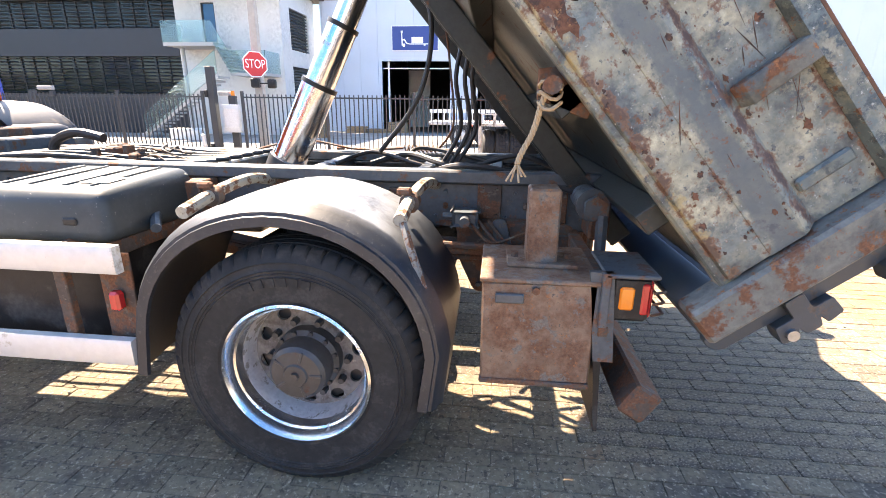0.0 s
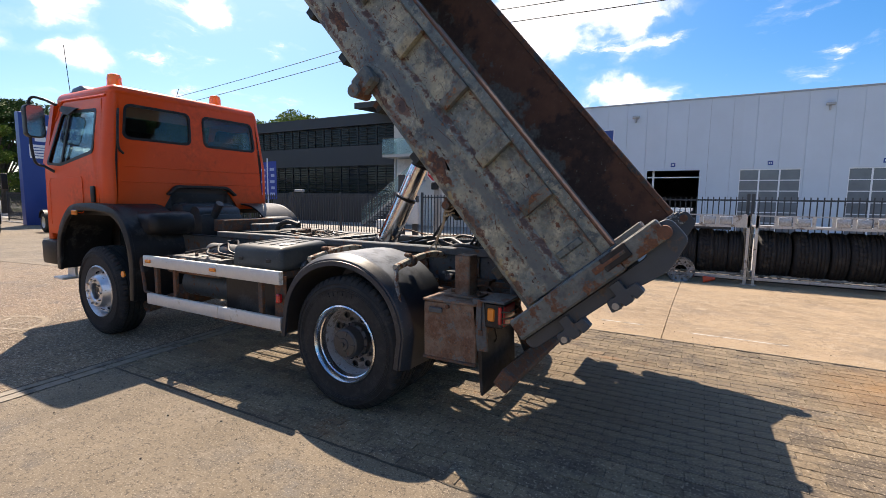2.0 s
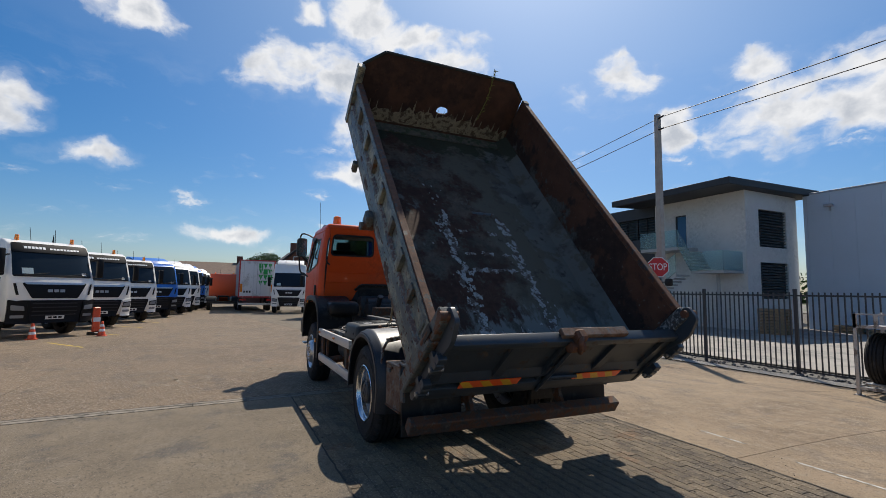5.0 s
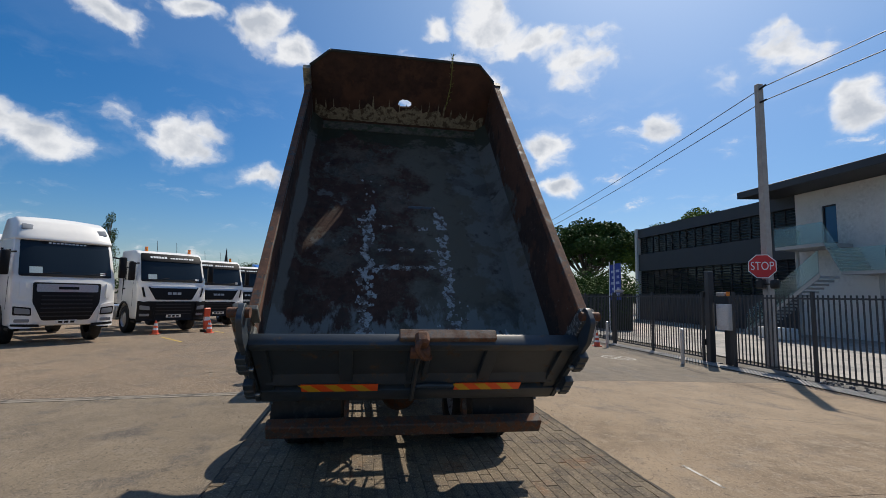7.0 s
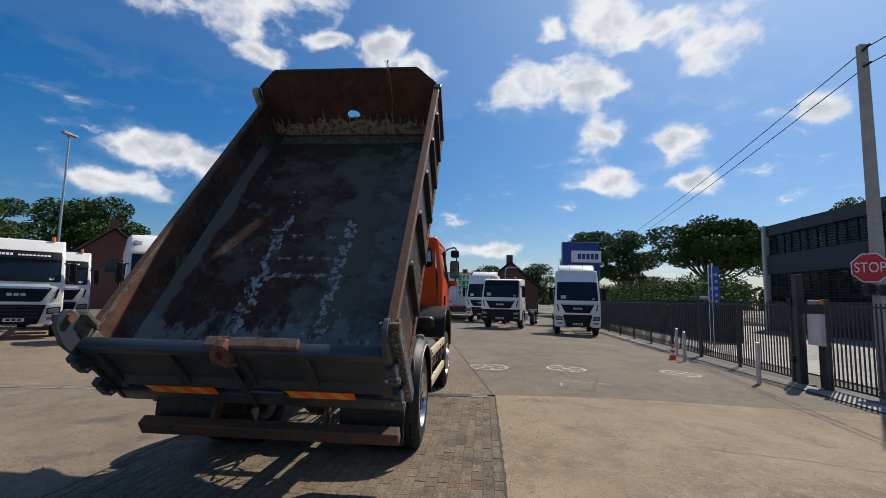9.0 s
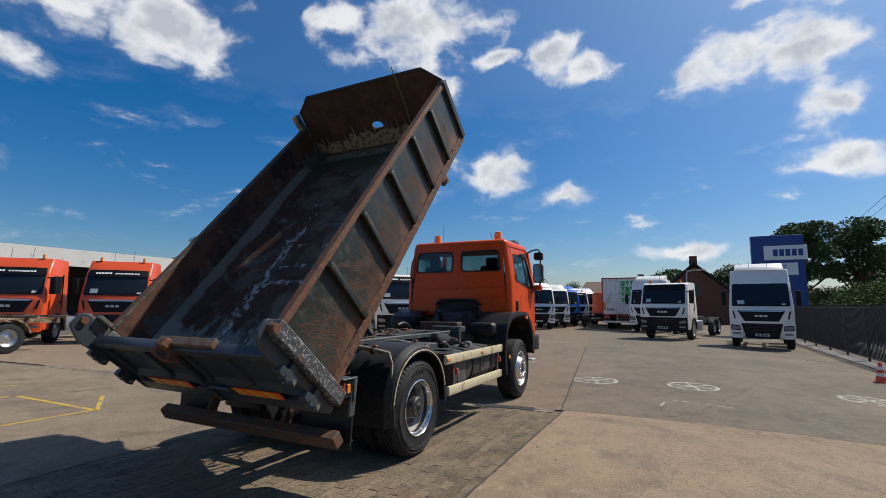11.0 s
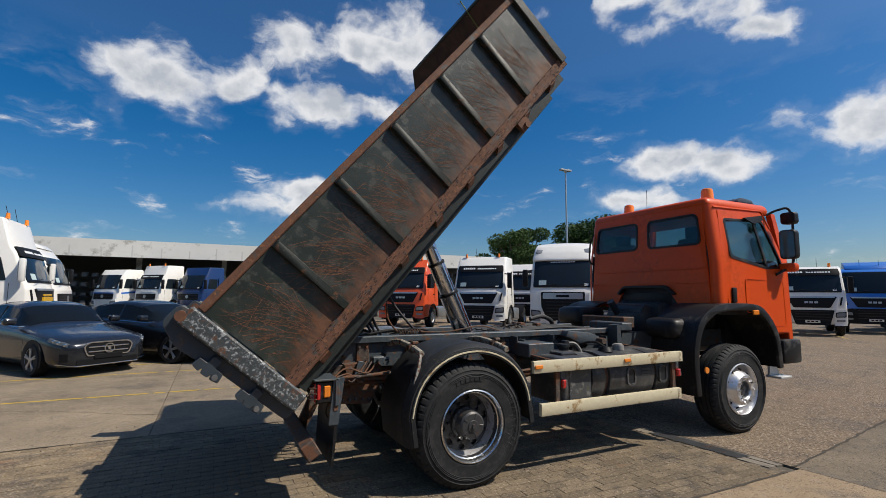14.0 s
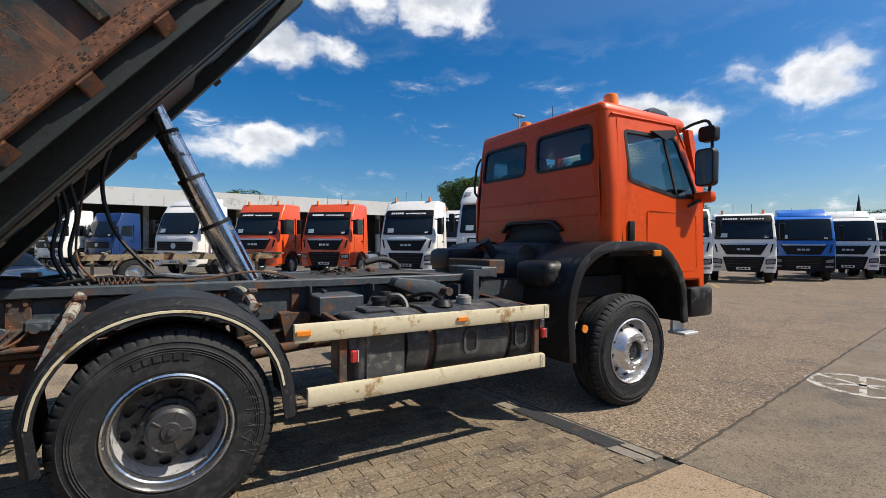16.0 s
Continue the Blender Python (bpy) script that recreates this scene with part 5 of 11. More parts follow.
def front_wheel(parent, side):
    w = new("wheel", None)
    w.parent = parent
    w.matrix_local = Matrix.Translation((FRONT_X, 1.20 if side > 0 else -1.165, AXLE_Z)) @ Matrix.Rotation(0.0 if side < 0 else math.pi, 4, "Z")
    part("tyre", tyre_bm(0.525, 0.30, 0.285), RUBBER, w, "black worn truck tyre with ribbed tread")
    rim = bm_lathe([(0.303, 0.012), (0.305, -0.004), (0.295, -0.010), (0.285, 0.004), (0.274, 0.05), (0.262, 0.09), (0.245, 0.075), (0.215, 0.03), (0.19, -0.02), (0.168, -0.042), (0.11, -0.044), (0.098, -0.03), (0.095, 0.05)], 56)
    part("rim", rim, RIM_BRIGHT, w, "bright polished steel rim with round holes")
    holes = []
    for k in range(10):
        t = 2 * math.pi * k / 10 + 0.15
        holes.append(bm_move(bm_lathe([(0.001, -0.004), (0.022, -0.004), (0.022, 0.012)], 12), Matrix.Translation((0.228 * math.cos(t), 0.044, 0.228 * math.sin(t))) @ Matrix.Rotation(t, 4, "Y") @ Matrix.Rotation(radians(-50), 4, "Z")))
    for b in holes:
        part("vent_hole", b, BLACK_PLASTIC, w)
    part("hub", bm_lathe([(0.01, -0.012), (0.06, -0.012), (0.075, -0.004), (0.085, 0.03), (0.10, 0.04)], 32), HUB, w)
    nuts = []
    for k in range(10):
        t = 2 * math.pi * k / 10
        nuts.append(bm_move(bm_rod((0, -0.04, 0), (0, -0.068, 0), 0.017, 0.013, 6), Matrix.Translation((0.14 * math.cos(t), 0, 0.14 * math.sin(t)))))
    for b in nuts:
        part("nut", b, CHROME, w)
    return w


for side in (-1, 1):
    front_wheel(truck, side)

# frame
for s in (-1, 1):
    y = 0.43 * s
    web = bm_join(bm_box((-4.7, min(y, y - 0.008 * s), 0.94), (1.22, max(y, y - 0.008 * s), 1.17)),
                  bm_box((-4.7, min(y, y - 0.08 * s), 1.162), (1.22, max(y, y - 0.08 * s), 1.17)),
                  bm_box((-4.7, min(y, y - 0.08 * s), 0.94), (1.22, max(y, y - 0.08 * s), 0.948)))
    part("frame_rail", web, CHASSIS, truck, "grey chassis rail with rust along the flanges")
    part("sub_frame", bm_box((-2.55, y - 0.05, 1.172), (1.28, y + 0.05, 1.235), 0.008), CHASSIS, truck, "grey steel sub-frame rail")
for x in (-2.5, -1.95, -1.35, -0.85, -0.25, 0.35, 0.75, 1.15):
    part("cross_member", bm_box((x - 0.04, -0.42, 1.10), (x + 0.04, 0.42, 1.21), 0.01), CHASSIS, truck)
rnd = random.Random(4)
for s in (-1, 1):
    y = 0.435 * s
    for x, z0, z1, w in ((0.72, 0.98, 1.17, 0.12), (-0.35, 1.0, 1.17, 0.07), (-0.85, 0.96, 1.2, 0.06), (0.25, 1.0, 1.14, 0.08), (1.05, 0.95, 1.15, 0.1)):
        b = bm_box((x - w / 2, min(y, y + 0.018 * s), z0), (x + w / 2, max(y, y + 0.018 * s), z1), 0.004)
        bolts = [bm_rod((x + u, y + 0.01 * s, z), (x + u, y + 0.034 * s, z), 0.013, None, 6) for u in (-w * 0.3, w * 0.3) for z in (z0 + 0.03, z1 - 0.03)]
        part("bracket_plate", bm_join(b, *bolts), CHASSIS_RUST, truck, "rusty bolted bracket plate")
    for x in (-2.2, -1.7, -1.2, -0.6, 0.0, 0.5, 0.9):
        b = bm_rod((x, y + 0.002 * s, 1.05 + 0.03 * rnd.random()), (x, y + 0.02 * s, 1.05), 0.014, None, 6)
        part("bolt", b, CHASSIS_RUST, truck)

for s in (-1, 1):
    for k in range(20):
        for z in (1.0, 1.125):
            x = -2.35 + 0.175 * k + (0.05 if z > 1.05 else 0.0)
            part("frame_bolt", bm_rod((x, 0.43 * s, z), (x, 0.448 * s, z), 0.011, 0.009, 6), CHASSIS, truck)
    for x, w in ((-2.25, 0.10), (-1.72, 0.07), (-1.05, 0.09)):
        part("gusset_plate", bm_join(bm_box((x - w / 2, 0.432 * s - 0.006, 0.96), (x + w / 2, 0.432 * s + 0.016, 1.16), 0.003), bm_prism([(x - 0.01, 1.0), (x + 0.01, 1.0), (x + 0.01, 1.15), (x - 0.01, 1.15)], 0.44 * s, 0.56 * s)), CHASSIS, truck, "dark bolted frame gusset")

# axles, springs, shaft
part("rear_axle", bm_join(bm_rod((REAR_X, -0.9, AXLE_Z), (REAR_X, 0.9, AXLE_Z), 0.075), bm_move(bm_lathe([(0.02, -0.24), (0.15, -0.18), (0.21, -0.05), (0.21, 0.05), (0.15, 0.18), (0.02, 0.24)], 20, "x"), Matrix.Translation((REAR_X, 0, AXLE_Z)))), CHASSIS_RUST, truck, "rusty rear axle with differential")
part("front_axle", bm_join(bm_rod((FRONT_X, -0.85, AXLE_Z), (FRONT_X, 0.85, AXLE_Z), 0.06), bm_move(bm_lathe([(0.02, -0.2), (0.14, -0.12), (0.16, 0.0), (0.14, 0.12), (0.02, 0.2)], 16, "x"), Matrix.Translation((FRONT_X, 0.2, AXLE_Z)))), CHASSIS_RUST, truck)
part("prop_shaft", bm_rod((-0.25, 0.0, 0.58), (-3.2, 0.05, 0.85), 0.05), CHASSIS_RUST, truck)
part("gearbox", bm_box((-4.3, -0.28, 0.62), (-2.75, 0.28, 1.12), 0.08, 2), HUB, truck, "dark oily gearbox housing")
for s in (-1, 1):
    for k in range(5):
        half = 0.78 - 0.11 * k
        z = 0.80 - 0.022 * k
        pts = [(REAR_X - half + i * half / 6, s * 0.50, z + 0.10 * ((i - 6) / 6) ** 2 * (half / 0.78) ** 2) for i in range(13)]
        bm = bmesh.new()
        prev = None
        for x, yy, zz in pts:
            ring = [bm.verts.new((x, yy + u, zz + v)) for u, v in ((-0.045, -0.009), (0.045, -0.009), (0.045, 0.009), (-0.045, 0.009))]
            if prev:
                for i in range(4):
                    bm.faces.new((prev[i], prev[(i + 1) % 4], ring[(i + 1) % 4], ring[i]))
            prev = ring
        part("leaf_spring", bm, CHASSIS_RUST, truck)
    for x in (-0.12, 0.08):
        part("spring_clip", bm_pipe([(x, s * 0.44, 0.62), (x, s * 0.44, 0.83), (x, s * 0.56, 0.83), (x, s * 0.56, 0.62)], 0.012, 6), CHASSIS_RUST, truck)
    part("spring_hanger", bm_prism([(0.68, 1.0), (0.92, 1.0), (0.86, 0.78), (0.74, 0.78)], s * 0.44, s * 0.56), CHASSIS_RUST, truck, "rusty spring hanger")
    part("spring_hanger", bm_prism([(-0.95, 1.0), (-0.72, 1.0), (-0.76, 0.80), (-0.88, 0.80)], s * 0.44, s * 0.56), CHASSIS_RUST, truck)
    part("shock_absorber", bm_rod((0.42, s * 0.56, 1.0), (0.18, s * 0.56, 0.5), 0.04), CHASSIS, truck)
    for z in (0.86, 0.90):
        part("brake_pipe", bm_rod((0.95, s * 0.47, z - 0.04), (0.3, s * 0.47, z), 0.016, None, 8), CHASSIS_RUST, truck)

# rusty linkage and brackets behind the rear axle
for s in (-1, 1):
    part("rear_bracket", bm_prism(rounded_poly([(0.56, 0.99), (1.13, 0.99), (1.08, 0.66), (0.66, 0.63), (0.58, 0.80)], 0.03), s * 0.50, s * 0.525, "y", 0.003), CHASSIS_RUST, truck, "rusty bracket plate with a row of bolts")
    for k in range(7):
        x = 0.68 + 0.06 * k
        part("bracket_bolt", bm_rod((x, s * 0.515, 0.675 + 0.002 * k), (x, s * 0.545, 0.675 + 0.002 * k), 0.014, 0.012, 6), CHASSIS, truck)
    for k, (z0, z1) in enumerate(((0.83, 0.84), (0.875, 0.88), (0.92, 0.90))):
        part("link_rod", bm_rod((0.36, s * (0.58 + 0.04 * k), z0), (0.98, s * (0.58 + 0.03 * k), z1), 0.017 + 0.004 * (k % 2), None, 10), CHASSIS_RUST, truck, "rusty link rod")
    part("link_arm", bm_prism(rounded_poly([(0.74, 1.02), (0.80, 1.03), (0.84, 0.88), (0.80, 0.83), (0.75, 0.86)], 0.02), s * 0.56, s * 0.585, "y", 0.003), CHASSIS, truck)
    part("link_eye", bm_rod((0.79, s * 0.55, 0.865), (0.79, s * 0.62, 0.865), 0.032, None, 14), CHASSIS_RUST, truck)
    part("valve_block", bm_join(bm_box((0.55, s * 0.50, 0.99), (0.67, s * 0.60, 1.06), 0.012), bm_rod((0.61, s * 0.60, 1.02), (0.61, s * 0.66, 1.02), 0.025, None, 12), bm_rod((0.50, s * 0.56, 1.03), (0.55, s * 0.56, 1.03), 0.018, None, 8)), CHASSIS, truck, "grimy brake valve")
    for k in range(3):
        part("brake_hose", bm_pipe(curve_points([(0.62 + 0.05 * k, s * 0.58, 1.02), (0.74 + 0.06 * k, s * 0.66, 0.93 - 0.03 * k), (0.92, s * 0.64, 0.98 - 0.05 * k), (1.06, s * 0.70, 0.90)], 5), 0.008, 6), CHASSIS_RUST, truck)
    part("lamp_cable", bm_pipe(curve_points([(1.14, s * 1.02, 0.84), (1.17, s * 1.00, 0.70), (1.10, s * 0.92, 0.64), (1.06, s * 0.82, 0.72)], 6), 0.006, 6), BLACK_PLASTIC, truck)

# rear mudguards
for s in (-1, 1):
    prof = [(0.575, 0.41)] + [(REAR_X - 0.015 + 0.645 * math.cos(radians(a)), 0.53 + 0.69 * math.sin(radians(a)) ** 0.82) for a in range(8, 173, 7)] + [(-0.70, 0.49)]
    bm = bmesh.new()
    cols = []
    cross = ((0.60, -0.03), (0.63, -0.004), (0.80, 0.0), (1.0, 0.0), (1.13, -0.006), (1.145, -0.002), (1.165, -0.003), (1.18, -0.014), (1.215, -0.024), (1.238, -0.040), (1.240, -0.052), (1.250, -0.056), (1.252, -0.092), (1.235, -0.094), (1.232, -0.055), (1.19, -0.036), (1.0, -0.014), (0.63, -0.016))
    for x, z in prof:
        n = Vector((x - REAR_X, z - 0.5)).normalized()
        cols.append([bm.verts.new((x + n.x * d, s * y, z + n.y * d)) for y, d in cross])
    for a, b in zip(cols, cols[1:]):
        for i in range(len(cross)):
            j = (i + 1) % len(cross)
            bm.faces.new((a[i], a[j], b[j], b[i]))
    bm.faces.new(cols[0])
    bm.faces.new(cols[-1][::-1])
    bmesh.ops.recalc_face_normals(bm, faces=bm.faces[:])
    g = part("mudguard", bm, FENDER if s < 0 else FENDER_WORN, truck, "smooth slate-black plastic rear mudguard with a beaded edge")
    if s > 0:
        bm = bmesh.new()
        prev = None
        for x, z in prof[1:-1]:
            n = Vector((x - REAR_X, z - 0.5)).normalized()
            ring = [bm.verts.new((x + n.x * d, y, z + n.y * d)) for y, d in ((1.249, -0.064), (1.256, -0.066), (1.256, -0.077), (1.249, -0.079))]
            if prev:
                for i in range(4):
                    bm.faces.new((prev[i], prev[(i + 1) % 4], ring[(i + 1) % 4], ring[i]))
            prev = ring
        part("edge_strip", bm, RAIL_CREAM, truck, "cream strip along the mudguard edge")
    for x, z in ((0.40, 1.16), (-0.46, 1.16)):
        tube = curve_points([(x + 0.05, s * 0.43, z), (x + 0.02, s * 0.60, z + 0.03), (x, s * 0.85, z + 0.01), (x, s * 1.10, z - 0.03)], 5)
        part("mudguard_stay", bm_pipe(tube, 0.027, 10), material("dirty light tube", (0.30, 0.28, 0.23), 0.6, spots=[(RUST, 0.36, 22, 0.9, 0)]), truck, "dirty light tube mudguard stay")
        part("stay_collar", bm_join(bm_rod((x, s * 0.86, z + 0.0), (x, s * 0.91, z - 0.005), 0.042), bm_box((x - 0.05, s * 0.90 - 0.02, z + 0.03), (x + 0.01, s * 0.90 + 0.02, z + 0.06), 0.008)), CHASSIS_RUST, truck)
        if x > 0:
            part("clamp_strap", bm_pipe([(x + 0.01, s * 1.10, z - 0.04), (x + 0.05, s * 1.16, z - 0.12), (x + 0.10, s * 1.19, z - 0.26)], 0.016, 6), material("galvanised strap", (0.20, 0.19, 0.17), 0.6, 0.2, spots=[(RUST, 0.4, 30, 0.9, 0)]), truck)

# side guards
for s, mat_, lab in ((-1, RAIL, "bare aluminium side guard rail"), (1, RAIL_CREAM, "cream-painted side guard rail")):
    for z0, z1, x0, x1 in ((0.915, 1.025, -2.66, -0.66), (0.525, 0.635, -2.62, -0.66)):
        if s > 0 and z0 < 0.6:
            x1 = -0.74
        for a, b in ((x0, -1.48), (-1.475, x1)) if s < 0 else ((x0, x1),):
            outline = [(s * 1.205, z0), (s * 1.24, z0), (s * 1.245, z0 + 0.012), (s * 1.245, z1 - 0.012), (s * 1.24, z1), (s * 1.205, z1)]
            part("side_rail", bm_prism(outline, a, b, "x"), mat_, truck, lab)
    for x in (-2.52, -2.2, -0.95) if s < 0 else (-2.575, -0.966):
        part("rail_post", bm_box((x - 0.025, s * 1.185 - 0.018, 0.50), (x + 0.025, s * 1.185 + 0.018, 1.0), 0.004), CHASSIS_RUST, truck)
        part("rail_arm", bm_rod((x, s * 0.44, 1.02), (x, s * 1.19, 0.99), 0.022, None, 8), CHASSIS_RUST, truck)
    for x in ((-2.56, -1.52) if s < 0 else (-1.83, -0.71)):
        part("side_reflector", bm_box((x - 0.045, s * 1.252 - 0.008, 0.955), (x + 0.045, s * 1.252 + 0.008, 0.99), 0.006), AMBER, truck, "small amber side reflector")
    for x in (-0.72,) if s < 0 else (-1.035, -2.645):
        lamp_ = part("marker_lamp", bm_box((x - 0.022, s * 1.20 - 0.022, 0.75), (x + 0.022, s * 1.20 + 0.022, 0.83), 0.01), RED_LENS, truck, "small red and clear marker lamp")
        if s > 0:
            part("clear_half", bm_box((x - 0.030, s * 1.20 - 0.020, 0.752), (x - 0.0225, s * 1.20 + 0.020, 0.828), 0.003), SIGN_LENS, lamp_)
            part("lamp_bracket", bm_box((x - 0.026, s * 1.185 - 0.006, 0.83), (x + 0.026, s * 1.185 + 0.006, 0.90), 0.003), CHASSIS, lamp_)
    if s < 0:
        part("marker_plate", bm_box((-0.80, s * 1.17 - 0.006, 0.50), (-0.66, s * 1.17 + 0.006, 0.98), 0.003), CHASSIS_RUST, truck)
    else:
        for z0, z1, x in ((0.915, 1.025, -2.64), (0.525, 0.635, -2.60)):
            part("rail_end_plate", bm_join(bm_box((x - 0.025, 1.2455, z0 + 0.004), (x + 0.025, 1.2495, z1 - 0.004), 0.001), *[bm_rod((x, 1.248, z), (x, 1.254, z), 0.006, None, 6) for z in (z0 + 0.03, z1 - 0.03)]), RAIL_CREAM, truck)

# left side: rusty ballast box, tool box, black locker
box = part("ballast_box", bm_prism([(0.715, 0.552), (1.112, 0.562), (1.115, 0.955), (0.712, 0.947)], -1.205, -0.80, "y", 0.008), RUSTY_BOX, truck, "rust-brown steel box with flaking paint")
part("lid", bm_box((0.705, -1.212, 0.948), (1.122, -0.79, 0.965), 0.004), RUSTY_BOX, box)
part("latch", bm_box((0.76, -1.222, 0.875), (0.86, -1.206, 0.91), 0.004), CHASSIS, box)
part("bottom_lip", bm_box((0.712, -1.215, 0.545), (1.114, -1.19, 0.565), 0.004), CHASSIS_RUST, box)
part("bolt", bm_rod((0.90, -1.20, 0.925), (0.90, -1.222, 0.925), 0.014, None, 6), CHASSIS_RUST, box)
up = part("upright_post", bm_box((0.87, -1.06, 0.966), (0.985, -0.93, 1.255), 0.008), RUSTY_BOX, truck, "rust-brown box-section upright")
part("foot_plate", bm_box((0.80, -1.09, 0.966), (1.06, -0.90, 0.982), 0.003), RUSTY_BOX, up)
for x in (0.83, 1.03):
    part("bolt", bm_rod((x, -1.0, 0.98), (x, -1.0, 1.0), 0.016, None, 6), CHASSIS_RUST, up)
for s in (-1, 1):
    lamp = part("tail_lamp", bm_box((1.16, s * 1.10 - 0.10, 0.82), (1.29, s * 1.10 + 0.10, 0.985), 0.012), BLACK_PLASTIC, truck, "tail lamp with amber and red lenses in a wire cage")
    part("amber_lens", bm_box((1.185, s * 1.202 - 0.006, 0.865), (1.235, s * 1.202 + 0.008, 0.95), 0.008), AMBER, lamp)
    part("red_lens", bm_box((1.285, s * 1.10 - 0.09, 0.835), (1.30, s * 1.10 + 0.09, 0.97), 0.006), RED_LENS, lamp)
    part("red_side", bm_box((1.258, s * 1.202 - 0.006, 0.85), (1.285, s * 1.202 + 0.006, 0.965), 0.006), RED_LENS, lamp)
    hood = bm_join(bm_box((1.13, s * 1.08 - 0.14, 0.985), (1.31, s * 1.08 + 0.14, 1.0), 0.004), bm_box((1.12, s * 1.21 - 0.01, 0.80), (1.15, s * 1.21 + 0.01, 1.0), 0.003))
    part("lamp_hood", hood, CHASSIS, lamp, "bent steel hood over the lamp")
    for z in (0.86, 0.90, 0.94):
        part("cage_wire", bm_pipe([(1.30, s * 1.0, z), (1.335, s * 1.05, z), (1.335, s * 1.2, z), (1.29, s * 1.225, z)], 0.005, 6), CHASSIS_RUST, lamp)
    part("lamp_arm", bm_box((1.10, s * 0.45 if s > 0 else -1.15, 0.90), (1.16, 1.15 if s > 0 else -0.45, 0.96), 0.008), CHASSIS_RUST, truck)
    flap = bm_prism([(1.10, 0.90), (1.135, 0.90), (1.165, 0.36), (1.15, 0.36)], s * 0.60, s * 1.20)
    part("mud_flap", flap, BLACK_PLASTIC, truck, "black rubber mud flap")
    part("flap_bar", bm_box((1.125, s * 0.9 - 0.31, 0.76), (1.16, s * 0.9 + 0.31, 0.80), 0.004), CHASSIS_RUST, truck)
    part("side_hanger", bm_prism([(1.08, 1.0), (1.16, 1.0), (1.19, 0.66), (1.12, 0.66)], s * 1.18, s * 1.205), CHASSIS, truck)
beam = part("underrun_beam", bm_move(bm_box((-0.055, -1.2, -0.065), (0.055, 1.19, 0.065), 0.01), Matrix.Translation((1.31, 0, 0.485)) @ Matrix.Rotation(radians(32), 4, "Y")), CHASSIS_RUST, truck, "rusty box-section underrun beam")
for y in (-0.55, 0.5):
    part("beam_arm", bm_prism([(1.0, 0.95), (1.12, 0.95), (1.31, 0.52), (1.24, 0.45)], y - 0.02, y + 0.02), CHASSIS_RUST, truck)
part("rear_crossbeam", bm_box((1.18, -0.62, 0.95), (1.27, 0.62, 1.16), 0.01), CHASSIS_RUST, truck, "rusty rear frame crossbeam")
part("tow_hitch", bm_join(bm_box((1.25, -0.16, 0.70), (1.31, 0.16, 0.98), 0.02), bm_move(bm_lathe([(0.05, -0.03), (0.09, -0.03), (0.09, 0.03), (0.05, 0.03)], 20, "z", True), Matrix.Translation((1.40, 0, 0.84)))), CHASSIS_RUST, truck, "rusty tow hitch")
for s in (-1, 1):
    hinge = bm_join(bm_rod((1.17, s * 0.30, 1.13), (1.17, s * 0.66, 1.13), 0.06, None, 16), bm_rod((1.17, s * 0.66, 1.13), (1.17, s * 0.70, 1.13), 0.072, None, 16), bm_rod((1.17, s * 0.74, 1.13), (1.17, s * 0.77, 1.13), 0.052, None, 6))
    part("tip_hinge", hinge, CHASSIS, truck, "greasy tipping hinge")
    part("hinge_pin_tab", bm_rod((1.20, s * 0.76, 1.10), (1.20, s * 0.78, 0.94), 0.025, None, 8), CHASSIS, truck)

BOX_PLASTIC = material("slate tool box plastic", (0.030, 0.039, 0.044), 0.5, spec=0.35, grain=0.12, grain_scale=5, spots=[((0.060, 0.068, 0.070), 0.25, 3, 0.5, 0, 0.15), ((0.20, 0.20, 0.18), 0.14, 60, 0.7, 0)], bump=0.1)
tool_bm = bm_box((-1.42, -1.135, 0.99), (-0.76, -0.52, 1.205), 0.055, 4)
for v in tool_bm.verts:  # the moulding tapers towards its lid, which falls slightly to the outside
    k = (v.co.z - 0.99) / 0.215
    v.co.x = -1.09 + (v.co.x + 1.09) * (1.0 - 0.05 * k)
    v.co.y = -0.83 + (v.co.y + 0.83) * (1.0 - 0.06 * k)
    v.co.z += 0.05 * k * (v.co.y + 1.1)
tool = part("tool_box", tool_bm, BOX_PLASTIC, truck, "slate-grey moulded plastic tool box with a rounded lid")
for x, w in ((-1.30, 0.012), (-1.18, 0.010), (-1.02, 0.014), (-0.90, 0.010)):
    groove = bm_box((x - w, -1.02, 1.200), (x + w, -0.60, 1.212), 0.005)
    for v in groove.verts:
        v.co.z += 0.05 * (v.co.y + 1.1)
    part("lid_ridge", groove, BOX_PLASTIC, tool)
for x in (-1.28, -0.92):
    part("latch_recess", bm_box((x - 0.03, -1.136, 1.07), (x + 0.03, -1.126, 1.10), 0.006), BLACK_PLASTIC, tool)
sticker = bm_box((-0.99, -0.98, 1.2055), (-0.86, -0.86, 1.207), 0.0005)
for v in sticker.verts:
    v.co.z += 0.0035 + 0.05 * (v.co.y + 1.1)
part("sticker", sticker, material("pale sticker", (0.42, 0.44, 0.45), 0.5), tool, "pale blank sticker")
part("locker_bracket", bm_join(bm_box((-0.825, -1.17, 0.93), (-0.785, -0.44, 0.995), 0.004), bm_box((-0.80, -0.62, 0.99), (-0.70, -0.45, 1.17), 0.006)), CHASSIS_RUST, truck)
part("stowed_pipe", bm_pipe(curve_points([(-0.70, -0.95, 1.02), (-0.80, -0.80, 1.06), (-0.86, -0.62, 1.08), (-0.80, -0.5, 1.13)], 5), 0.022, 8), CHASSIS, truck)
# closed black box paints the dark inside of the open locker
part("locker", bm_box((-1.58, -1.08, 0.55), (-0.84, -0.50, 0.985), 0.015), BLACK_PLASTIC, truck, "solid black box for the shaded open side locker")
